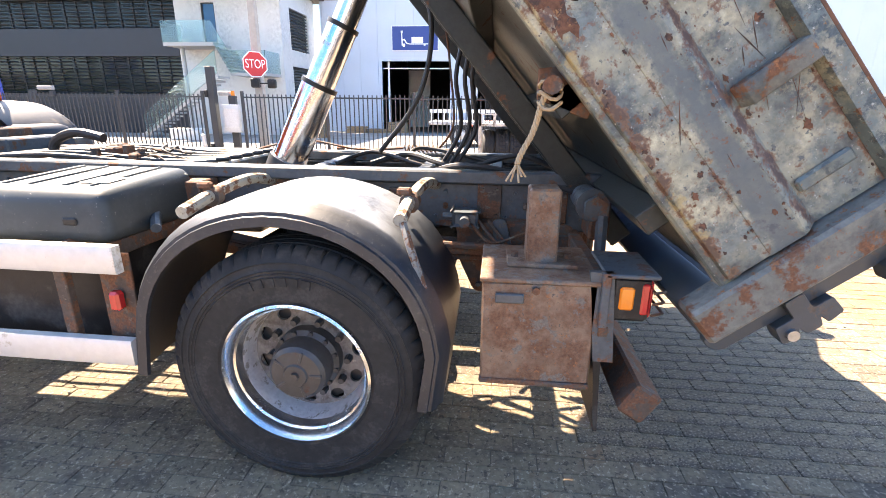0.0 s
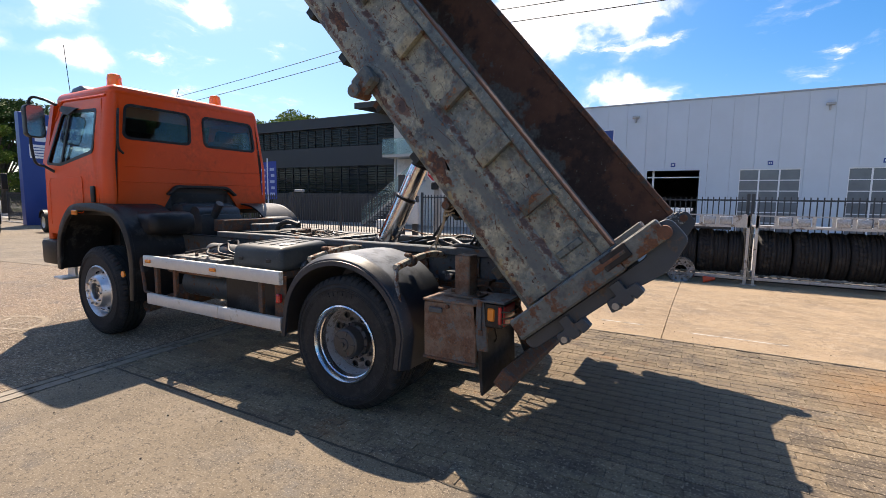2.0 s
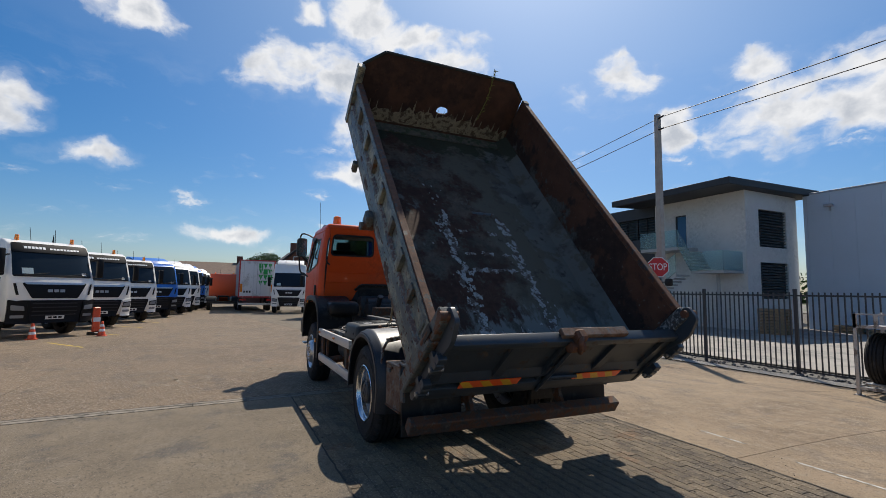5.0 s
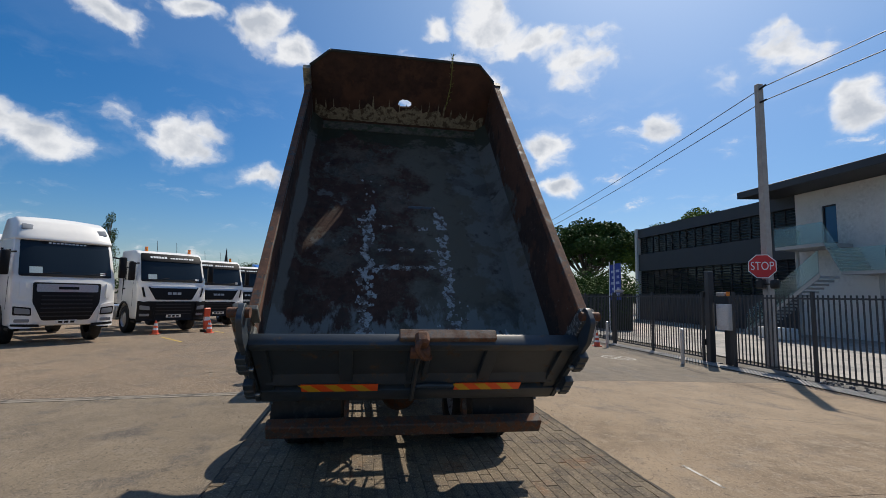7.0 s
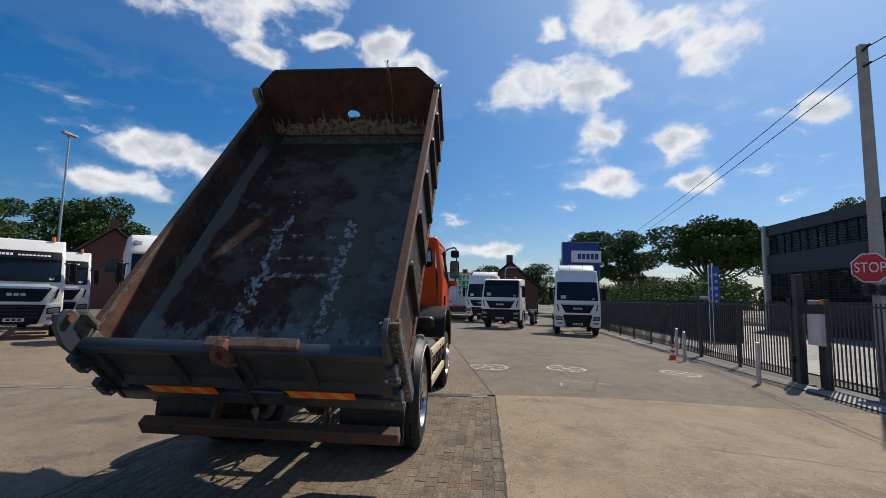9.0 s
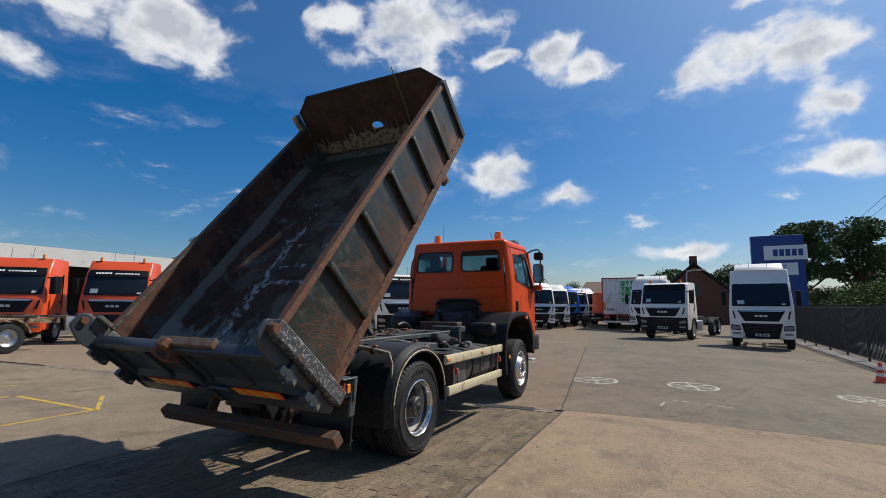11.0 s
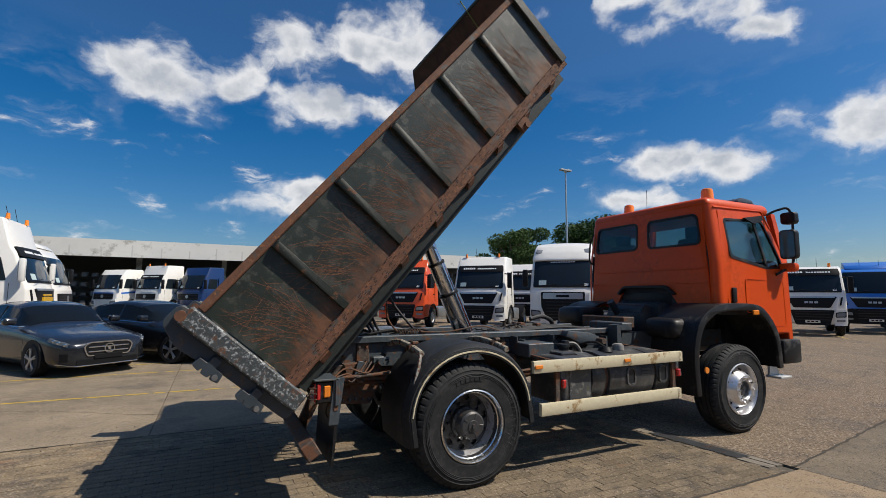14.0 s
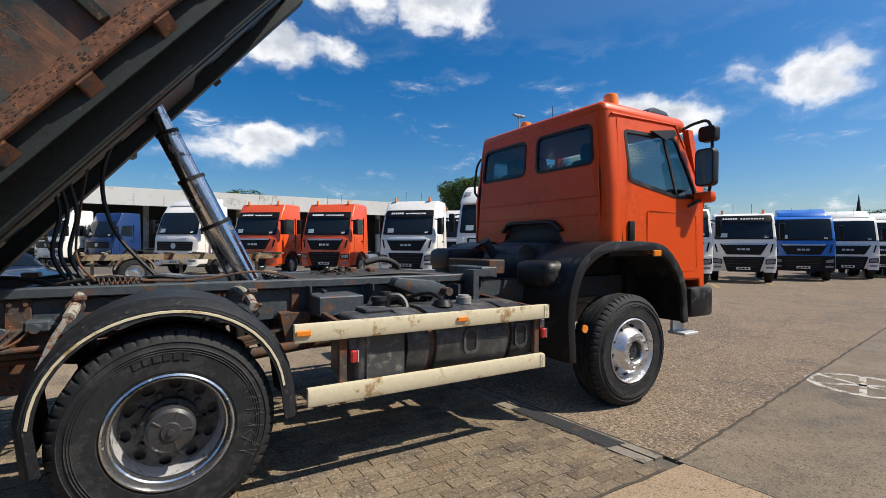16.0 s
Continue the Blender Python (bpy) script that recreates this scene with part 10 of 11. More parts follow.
TYRES = [spare_tyre_mesh(0.52, 0.30, False), spare_tyre_mesh(0.53, 0.33, True), spare_tyre_mesh(0.50, 0.29, False)]
RY0, RY1, RZ = 8.40, 9.45, ground_z(2, 8.6)
rt = random.Random(6)
for x0, x1 in ((0.36, 3.24), (3.40, 6.34)):
    rk = thing("tyre_rack", "galvanised steel rack filled with standing truck tyres", "rack", "tyre racks", at=Matrix.Translation((0, 0, RZ)))
    for x in (x0, x1):
        for y in (RY0, RY1):
            part("upright", bm_box((x - 0.03, y - 0.03, 0.02), (x + 0.03, y + 0.03, 1.56), 0.004), RACK, rk)
            part("foot_plate", bm_box((x - 0.07, y - 0.06, 0.0), (x + 0.07, y + 0.06, 0.02)), RACK, rk)
        part("side_bar", bm_box((x - 0.02, RY0 + 0.03, 0.16), (x + 0.02, RY1 - 0.03, 0.20)), RACK, rk)
    for y in (RY0, RY1):
        part("bottom_bar", bm_box((x0 + 0.03, y - 0.025, 0.12), (x1 - 0.03, y + 0.025, 0.18), 0.004), RACK, rk)
    for y in (RY0 + 0.30, RY0 + 0.72):
        part("carry_tube", bm_rod((x0, y, 0.20), (x1, y, 0.20), 0.03, None, 10), RACK, rk)
    shelf = part("top_shelf", bm_box((x0 - 0.03, RY0 - 0.03, 1.28), (x1 + 0.03, RY1 + 0.03, 1.31)), RACK, rk)
    part("front_lip", bm_plate([(x0 - 0.03, 1.31), (x1 + 0.03, 1.31), (x1 + 0.03, 1.56), (x0 - 0.03, 1.56)], [rounded(x0 + 0.04 + 0.325 * k, 1.335, x0 + 0.30 + 0.325 * k, 1.535, 0.02, 2) for k in range(int((x1 - x0) / 0.325))], RY0 - 0.03, RY0 - 0.015), RACK, rk, "punched front lip of the shelf")
    for k in range(int((x1 - x0) / 0.325)):
        if rt.random() < 0.75:
            b = bm_box((x0 + 0.05 + 0.325 * k, RY0 + 0.0, 1.312), (x0 + 0.29 + 0.325 * k, RY0 + 0.05 + rt.random() * 0.2, 1.50 + 0.04 * rt.random()), 0.02, 2)
            fo = thing("film_bundle", "crumpled clear film bundle on the rack shelf", "film", "film bundles", at=Matrix.Translation((0, 0, RZ)))
            part("film", b, FOIL, fo)
    n = 9
    for k in range(n):
        x = x0 + 0.06 + (x1 - x0 - 0.10) * k / n
        o = thing("loose_tyre", "used black truck tyre standing in the rack", "tyre", "tyres in the racks", at=Matrix.Translation((x, RY0 + 0.51, RZ + 0.68)) @ Matrix.Rotation(rt.uniform(-0.05, 0.05), 4, "Z") @ Matrix.Rotation(rt.random() * 6, 4, "X"))
        o2 = new("tyre_body", rt.choice(TYRES))
        o2.parent = o
for i, (x, lean_) in enumerate(((1.27, 14), (1.97, 16))):
    r = thing("spare_wheel", "bare silver truck rim leaning on the rack", "wheel", "spare wheels", at=Matrix.Translation((x, 8.06, RZ + 0.285)) @ Matrix.Rotation(radians(-lean_), 4, "X") @ Matrix.Rotation(0.4 * i, 4, "Y"))
    prof = [(0.295, -0.02), (0.30, 0.0), (0.285, 0.02), (0.262, 0.06), (0.25, 0.13), (0.262, 0.20), (0.285, 0.22), (0.295, 0.23)]
    part("barrel", bm_lathe(prof, 44), STEEL_RIM, r)
    part("disc", bm_plate(circle(0, 0, 0.256, 40), [circle(0, 0, 0.125, 28)] + [circle(0.165 * math.cos(t), 0.165 * math.sin(t), 0.014, 8) for t in (2 * math.pi * k / 10 for k in range(10))] + [circle(0.212 * math.cos(t), 0.212 * math.sin(t), 0.022, 8) for t in (2 * math.pi * k / 10 + 0.3 for k in range(10))], 0.05 if i == 0 else 0.10, 0.062 if i == 0 else 0.112), RIM_DUSTY, r)
fc = thing("fallen_cone", "orange traffic cone lying on its side by the rack", "cone", at=Matrix.Translation((2.45, 8.22, RZ + 0.075)) @ Matrix.Rotation(radians(82), 4, "Y"))
part("body", bm_lathe([(0.08, 0.0), (0.03, 0.22), (0.001, 0.23)], 16, "z"), CONE_RED, fc)
part("base", bm_box((-0.075, -0.10, -0.02), (0.10, 0.10, 0.0), 0.005), CONE_RED, fc)
pl = thing("planter", "square concrete planter with spiky green grass", "planter", at=Matrix.Translation((6.95, 8.55, RZ - 0.004)))
part("tub", bm_box((-0.45, -0.45, 0), (0.45, 0.45, 0.62), 0.03, 2), POLE_C, pl)
part("soil", bm_box((-0.40, -0.40, 0.60), (0.40, 0.40, 0.64)), SOIL, pl)
rl = random.Random(9)
GRASS = material("planter grass", (0.10, 0.20, 0.03), 0.6, grain=0.3, bump=0)


def blades(n, spread, length, width, r):
    verts, faces = [], []
    for k in range(n):
        a, d = r.random() * 2 * math.pi, r.random() * spread
        base = Vector((d * math.cos(a), d * math.sin(a), 0))
        out = Vector((math.cos(a + r.uniform(-1, 1)), math.sin(a + r.uniform(-1, 1)), 0))
        L = length * r.uniform(0.6, 1.1)
        side = Vector((-out.y, out.x, 0)) * width
        p = [base, base + out * L * 0.12 + Vector((0, 0, L * 0.5)), base + out * L * 0.4 + Vector((0, 0, L * 0.9)), base + out * L * 0.7 + Vector((0, 0, L * 0.85))]
        i0 = len(verts)
        for i, q in enumerate(p):
            w = side * (1 - i / 3.3)
            verts += [q - w, q + w]
        for i in range(3):
            faces.append((i0 + 2 * i, i0 + 2 * i + 1, i0 + 2 * i + 3, i0 + 2 * i + 2))
    me = bpy.data.meshes.new("blades")
    me.from_pydata(verts, [], faces)
    return me


me = blades(160, 0.34, 0.42, 0.008, rl)
me.materials.append(GRASS)
gr = new("grass", me)
gr.parent = pl
gr.location = (0, 0, 0.64)
tagged(gr, "spiky green grass", "", "", "stuff")
# gabion wall
gab = thing("gabion_wall", "grey stone gabion wall in a wire cage", "wall", at=Matrix.Translation((0, 0, ground_z(9, 7.5) - 0.003)))
bm = bmesh.new()
rq = random.Random(12)


def stone(x, y, z, a, b, c):
    vs = [bm.verts.new((x + u * a * rq.uniform(0.7, 1.0), y + v * b * rq.uniform(0.7, 1.0), z + w * c * rq.uniform(0.55, 1.0))) for u in (-1, 1) for v in (-1, 1) for w in (-1, 1)]
    for q in ((0, 1, 3, 2), (4, 6, 7, 5), (0, 4, 5, 1), (2, 3, 7, 6), (0, 2, 6, 4), (1, 5, 7, 3)):
        bm.faces.new([vs[n] for n in q])


z = 0.03
while z < 1.93:
    h = rq.uniform(0.030, 0.046)
    x = 7.74
    while x < 12.5:
        w = rq.uniform(0.05, 0.13)
        stone(x + w / 2, 7.06 + rq.uniform(-0.03, 0.03), z + rq.uniform(-0.008, 0.008), w / 2, 0.08, h * rq.uniform(0.4, 0.62))
        x += w
    y = 7.0
    while y < 9.0:
        w = rq.uniform(0.05, 0.13)
        stone(7.79 + rq.uniform(-0.03, 0.03), y + w / 2, z + rq.uniform(-0.008, 0.008), 0.08, w / 2, h * rq.uniform(0.4, 0.62))
        y += w
    z += h
bmesh.ops.recalc_face_normals(bm, faces=bm.faces[:])
tagged(part("stones", bm, material("gabion stone", (0.095, 0.095, 0.092), 0.85, grain=0.35, grain_scale=12), gab), "rough grey stones", "", "", "stuff")
part("fill", bm_box((7.80, 7.1, 0.0), (12.5, 9.0, 1.9)), material("gabion core", (0.05, 0.05, 0.05), 0.95), gab)
for k in range(16):
    z = 0.06 + 0.125 * k
    part("cage_wire", bm_join(bm_rod((7.7, 6.97, z), (12.5, 6.97, z), 0.004, None, 4), bm_rod((7.69, 6.97, z), (7.69, 9.0, z), 0.004, None, 4)), GALV, gab)
# pallets, forklift, flat-bed lorry beyond the fence
WOOD = material("pallet wood", (0.30, 0.20, 0.11), 0.85, grain=0.3, grain_scale=12)


def pallet_stack(x, y, n, rot, label):
    s = thing("pallet_stack", label, "pallets", "pallet stacks", at=Matrix.Translation((x, y, -0.216)) @ Matrix.Rotation(rot, 4, "Z"))
    for i in range(n):
        pp = new("pallet", None)
        pp.parent = s
        pp.location = (0, 0, 0.145 * i)
        for k in range(3):
            part("bearer", bm_box((-0.6, -0.40 + 0.35 * k, 0.0), (0.6, -0.30 + 0.35 * k, 0.10)), WOOD, pp)
        for k in range(5):
            part("board", bm_box((-0.6 + 0.265 * k, -0.4, 0.102), (-0.46 + 0.265 * k, 0.4, 0.124)), WOOD, pp)


pallet_stack(-9.0, 22.4, 9, 0.1, "tall stack of wooden pallets by the warehouse")
pallet_stack(-8.2, 27.6, 3, 0.0, "low stack of wooden pallets by the warehouse wall")
pallet_stack(-6.9, 27.9, 2, 0.05, "low stack of wooden pallets by the warehouse wall")
pallet_stack(-5.6, 28.0, 5, 0.05, "stack of wooden pallets by the open door")
fk = thing("forklift", "dark and orange forklift standing outside the hall", "forklift", at=Matrix.Translation((-0.1, 24.0, -0.216)))
part("body", bm_box((-0.6, -0.9, 0.35), (0.6, 0.9, 1.0), 0.08, 2), L_ORANGE, fk)
part("counterweight", bm_box((-0.55, 0.7, 0.3), (0.55, 1.3, 1.15), 0.12, 2), L_DARK, fk)
part("cage", bm_join(*[bm_rod((x, y, 0.9), (x * 0.9, y * 0.8, 2.05), 0.03, None, 8) for x in (-0.5, 0.5) for y in (-0.6, 0.7)], bm_box((-0.5, -0.55, 2.03), (0.5, 0.62, 2.10), 0.02)), L_DARK, fk)
part("mast", bm_join(bm_box((-0.4, -1.15, 0.1), (-0.3, -1.0, 2.1)), bm_box((0.3, -1.15, 0.1), (0.4, -1.0, 2.1))), L_DARK, fk)
for x in (-0.55, 0.55):
    for y in (-0.65, 0.8):
        part("wheel", bm_rod((x - 0.1, y, 0.29), (x + 0.1, y, 0.29), 0.29, None, 20), RUBBER, fk)
fl = thing("flat_bed_trailer", "pale flat-bed trailer with low side racks beyond the fence", "trailer", at=Matrix.Translation((4.4, 19.2, ground_z(4.4, 19.2) - 0.003)))
part("flat_bed", bm_box((-6.6, -1.2, 0.95), (-2.4, 1.2, 1.08), 0.01), RACK, fl)
for s in (-1, 1):
    for k in range(8):
        part("rack_post", bm_box((-6.5 + 0.55 * k, s * 1.16 - 0.02, 1.08), (-6.45 + 0.55 * k, s * 1.16 + 0.02, 1.45)), WHITE_FRAME, fl)
    part("rack_rail", bm_box((-6.55, s * 1.16 - 0.022, 1.45), (-2.5, s * 1.16 + 0.022, 1.58)), WHITE_FRAME, fl)
    for x in (-5.2, -4.1):
        lorry_wheel(fl, x, s * 1.15, s, True)
part("draw_bar", bm_box((-2.4, -0.06, 0.70), (-1.0, 0.06, 0.85), 0.01), L_FRAME, fl)
hedge_tub = thing("flower_tub", "pale tub with red flowers by the stairs", "planter", at=Matrix.Translation((-14.5, 19.6, -0.216)))
part("tub", bm_box((-0.8, -0.35, 0), (0.8, 0.35, 0.55), 0.03), material("pale tub", (0.6, 0.6, 0.57), 0.8), hedge_tub)

# ---- canopy shed, houses, trees and other distant things ----
FASCIA = material("pale concrete fascia", (0.64, 0.63, 0.59), 0.85, grain=0.06, grain_scale=0.5, spots=[((0.46, 0.45, 0.41), 0.30, 0.6, 0.9, 0)], bump=0.1)
shed = thing("canopy_shed", "long open shed with a pale concrete roof edge", "shed", at=Matrix.Translation((0, -39.0, -0.003)))
part("roof_edge", bm_box((-26.0, -0.3, 4.45), (36.0, 0.0, 5.80)), FASCIA, shed, "stained pale concrete roof edge")
part("roof", bm_box((-26.0, -14.0, 5.4), (36.0, -0.3, 5.6)), FASCIA, shed)
# back wall toned dark to hold the shade under the canopy
part("back_wall", bm_box((-26.0, -14.2, 0.0), (36.0, -14.0, 5.5)), material("shed back wall, shade toned", (0.12, 0.115, 0.105), 0.9), shed)
part("side_wall", bm_box((-26.2, -14.0, 0.0), (-26.0, 0.0, 5.7)), FASCIA, shed)
part("side_wall", bm_box((36.0, -14.0, 0.0), (36.2, 0.0, 5.7)), FASCIA, shed)
for x in (-20, -13, -6, 1.3, 8, 15, 22, 29):
    part("column", bm_box((x - 0.2, -4.4, 0), (x + 0.2, -4.0, 5.4)), FASCIA, shed)
for k in range(22):
    x = -14.0 + 2.0 * k
    part("gutter_stain", bm_box((x - 0.05, -0.002, 4.45), (x + 0.05, 0.004, 5.1 + 0.3 * ((k * 7) % 3) / 2)), material("dark run stain", (0.52, 0.51, 0.48), 0.9), shed)
for x0 in (-7.0, -0.6, 6.2, 11.0, 14.6):
    sh = thing("parts_shelving", "dark steel shelving with spare parts under the canopy", "shelf", at=Matrix.Translation((x0, -41.0, -0.003)))
    for k in range(4):
        part("board", bm_box((-1.4, -0.4, 0.6 + 0.75 * k), (1.4, 0.4, 0.65 + 0.75 * k)), L_FRAME, sh)
        for j in range(4):
            part("stored_part", bm_box((-1.2 + 0.65 * j, -0.3, 0.65 + 0.75 * k), (-0.8 + 0.65 * j, 0.3, 0.9 + 0.75 * k + 0.07 * ((j + k) % 3)), 0.05), material("dull stored part", (0.13, 0.125, 0.12), 0.7), sh)
    for x in (-1.42, 1.38):
        part("upright", bm_box((x, -0.4, 0), (x + 0.05, 0.4, 3.2)), L_FRAME, sh)

BRICK_WALL = material("red brick wall", (0.15, 0.065, 0.045), 0.9, grain=0.25, grain_scale=8)
ROOF_TILE = material("brown roof tiles", (0.11, 0.075, 0.055), 0.9, grain=0.25, grain_scale=4)
DARK_TILE = material("dark roof tiles", (0.035, 0.03, 0.03), 0.85, grain=0.25, grain_scale=4)


def house(x, y, w, d, eaves, ridge, rot, wall, roof, label):
    h = thing("house", label, "house", at=Matrix.Translation((x, y, -0.26)) @ Matrix.Rotation(radians(rot), 4, "Z"))
    part("wall", bm_prism([(-d / 2, 0), (d / 2, 0), (d / 2, eaves), (0, ridge - 0.15), (-d / 2, eaves)], -w / 2, w / 2, "x"), wall, h)
    for s in (-1, 1):
        part("roof_plane", bm_prism([(s * (d / 2 + 0.4), eaves - 0.25), (0, ridge), (0, ridge + 0.22), (s * (d / 2 + 0.4), eaves)], -w / 2 - 0.4, w / 2 + 0.4, "x"), roof, h)
    part("chimney", bm_box((w * 0.2, -0.4, ridge - 0.6), (w * 0.2 + 0.7, 0.4, ridge + 1.1)), wall, h)
    for k in (-1, 1):
        win = part("window", bm_box((k * w / 4 - 0.6, -d / 2 - 0.05, 1.0), (k * w / 4 + 0.6, -d / 2 + 0.05, 2.4)), WIN_DARK, h)
        part("window_frame", bm_plate([(k * w / 4 - 0.68, 0.92), (k * w / 4 + 0.68, 0.92), (k * w / 4 + 0.68, 2.48), (k * w / 4 - 0.68, 2.48)], [[(k * w / 4 - 0.55, 1.05), (k * w / 4 + 0.55, 1.05), (k * w / 4 + 0.55, 2.35), (k * w / 4 - 0.55, 2.35)]], -d / 2 - 0.08, -d / 2 - 0.02), WHITE_FRAME, win)
    part("gable_window", bm_box((w / 2 - 0.03, -0.5, eaves * 0.9), (w / 2 + 0.05, 0.5, eaves * 0.9 + 1.3)), WIN_DARK, h)


house(-62, -3.0, 9, 12, 3.2, 5.0, 90, BRICK_WALL, ROOF_TILE, "low house with a long brown tiled roof")
house(-58, 5.2, 8, 7, 3.4, 6.6, 0, BRICK_WALL, DARK_TILE, "house with a steep dark tiled roof")
house(-41, -38, 8, 9, 4.2, 8.2, 42, BRICK_WALL, ROOF_TILE, "red brick house with a pale gable edge")
church = thing("church_spire", "slender dark church spire far away", "church", at=Matrix.Translation((-178, -51.4, -0.26)))
part("tower", bm_box((-1.2, -1.2, 0), (1.2, 1.2, 9)), BRICK_WALL, church)
part("spire", bm_rod((0, 0, 9), (0, 0, 17.6), 1.0, 0.05, 8), DARK_TILE, church)

pyl = thing("sign_pylon", "tall blue pylon sign with a white panel and plain bars", "sign", at=Matrix.Translation((-33.0, 9.5, -0.222)))
part("board", bm_box((-0.25, -1.3, 0.0), (0.25, 1.6, 6.65), 0.02), SIGN_BLUE, pyl)
part("white_panel", bm_box((0.2, -0.6, 5.0), (0.30, 1.75, 5.95), 0.01), SIGN_WHITE, pyl)
part("white_panel", bm_box((0.2, -0.9, 4.0), (0.29, 1.2, 4.8), 0.01), SIGN_WHITE, pyl)
for k in range(5):
    part("letter_bar", bm_box((0.29, -0.1 + 0.34 * k, 5.25), (0.32, 0.16 + 0.34 * k, 5.7)), SIGN_BLUE, pyl)
for k in range(4):
    part("text_bar", bm_box((0.285, -0.7, 4.12 + 0.16 * k), (0.30, 0.6, 4.17 + 0.16 * k)), SIGN_BLUE, pyl)
for i, (x, y) in enumerate(((-16.6, 12.2), (-17.6, 12.5))):
    fl_ = thing("banner_flag", "blue banner with pale bars on a white mast", "flag", "banner flags", at=Matrix.Translation((x, y, -0.222)))
    part("mast", bm_rod((0, 0, 0), (0, 0, 3.75), 0.035, None, 10), WHITE_FRAME, fl_)
    part("banner", bm_box((0.03, -0.005, 1.75), (0.62, 0.005, 3.6)), material("banner blue", (0.02, 0.05, 0.28), 0.7), fl_)
    for k in range(5):
        part("banner_bar", bm_box((0.16 + 0.08 * (k % 2), -0.009, 1.95 + 0.30 * k), (0.48, 0.009, 2.08 + 0.30 * k)), material("banner pale", (0.35, 0.42, 0.6), 0.7), fl_)
mast = thing("light_mast", "tall grey floodlight mast", "street lamp", at=Matrix.Translation((-39.6, -43.0, -0.26)))
part("pole", bm_rod((0, 0, 0), (0, 0, 18.6), 0.16, 0.09, 12), GALV, mast)
part("lamp_head", bm_join(bm_box((-0.9, -0.25, 18.5), (0.9, 0.25, 18.75), 0.05), bm_box((-0.15, -0.15, 18.3), (0.15, 0.15, 18.6))), MATS["lamp grey"], mast)
sl = thing("street_lamp", "short curved street lamp behind the lorries", "street lamp", at=Matrix.Translation((-50, 4.4, -0.26)))
part("pole", bm_pipe(curve_points([(0, 0, 0), (0, 0, 5.0), (0, 0.3, 5.6), (0, 1.3, 5.7)]), 0.06, 8), GALV, sl)
part("lamp_head", bm_box((-0.12, 1.0, 5.62), (0.12, 1.7, 5.76), 0.03), MATS["lamp grey"], sl)

# trees: tapered trunk, limbs, crown of many small leaf clumps
BARK = material("bark", (0.10, 0.08, 0.06), 0.95, grain=0.3, grain_scale=10, bump=0.6)
LEAF_A = material("leaf dark green", (0.055, 0.095, 0.024), 0.75, grain=0.4, grain_scale=1.5, bump=0, spec=0.2)
LEAF_B = material("leaf yellow green", (0.12, 0.17, 0.025), 0.75, grain=0.35, grain_scale=1.5, bump=0, spec=0.2)
LEAF_H = material("hedge leaf", (0.055, 0.095, 0.022), 0.8, grain=0.5, grain_scale=3, bump=0, spec=0.15)


def leaf_cloud(blobs, n, size, rnd_):
    """Small leaf cards scattered through and thickest near the skin of the given (centre, radii) masses."""
    verts, faces = [], []
    total = sum(b[1][0] * b[1][1] for b in blobs)
    for c, rad in blobs:
        for k in range(int(n * rad[0] * rad[1] / total)):
            d = Vector((rnd_.gauss(0, 1), rnd_.gauss(0, 1), rnd_.gauss(0, 1))).normalized()
            q = 0.55 + 0.5 * rnd_.random() ** 0.6
            p = Vector((c[0] + d.x * rad[0] * q, c[1] + d.y * rad[1] * q, c[2] + d.z * rad[2] * q))
            u = Vector((rnd_.gauss(0, 1), rnd_.gauss(0, 1), rnd_.gauss(0, 0.6))).normalized()
            v = u.cross(Vector((rnd_.gauss(0, 1), rnd_.gauss(0, 1), rnd_.gauss(0, 1)))).normalized()
            s = size * rnd_.uniform(0.5, 1.2)
            i0 = len(verts)
            verts += [p - u * s, p - v * s * 0.5 + u * s * 0.1, p + u * s, p + v * s * 0.55 + u * s * 0.1]
            faces.append((i0, i0 + 1, i0 + 2, i0 + 3))
    me_ = bpy.data.meshes.new("crown")
    me_.from_pydata(verts, [], faces)
    return me_


def tree(x, y, height, radius, leaf, seed, label, clear=0.3, n=15000, narrow=1.0, flat=1.0):
    r = random.Random(seed)
    t = thing("tree", label, "tree", "trees", at=Matrix.Translation((x, y, -0.26)))
    limbs = [bm_rod((0, 0, 0), (0.1, 0, height * 0.5), radius * 0.075, radius * 0.04, 10)]
    blobs = []
    m = 24
    for k in range(m):
        a = 2 * math.pi * k / m * 2.4 + r.random()
        hh = height * (clear + (1 - clear) * (0.25 + 0.62 * (k + r.random() * 0.5) / m))
        rr = radius * r.uniform(0.25, 0.82) * (1.0 if k < m * 0.7 else 0.62) * narrow
        c = (rr * math.cos(a), rr * math.sin(a), hh)
        b = radius * r.uniform(0.17, 0.33)
        blobs.append((c, (b * narrow * 1.15, b * narrow * 1.15, b * 0.78 * flat)))
        limbs.append(bm_pipe(curve_points([(0, 0, height * clear * r.uniform(0.7, 1.2)), (c[0] * 0.4, c[1] * 0.4, hh * 0.7), c], 4), radius * 0.018, 6))
    blobs.append(((0, 0, height * 0.84), (radius * 0.34 * narrow, radius * 0.34 * narrow, radius * 0.30)))
    part("trunk", bm_join(*limbs), BARK, t)
    me_ = leaf_cloud(blobs, n, max(0.11, radius * 0.034), r)
    me_.materials.append(leaf)
    o = new("crown", me_)
    o.parent = t
    return t


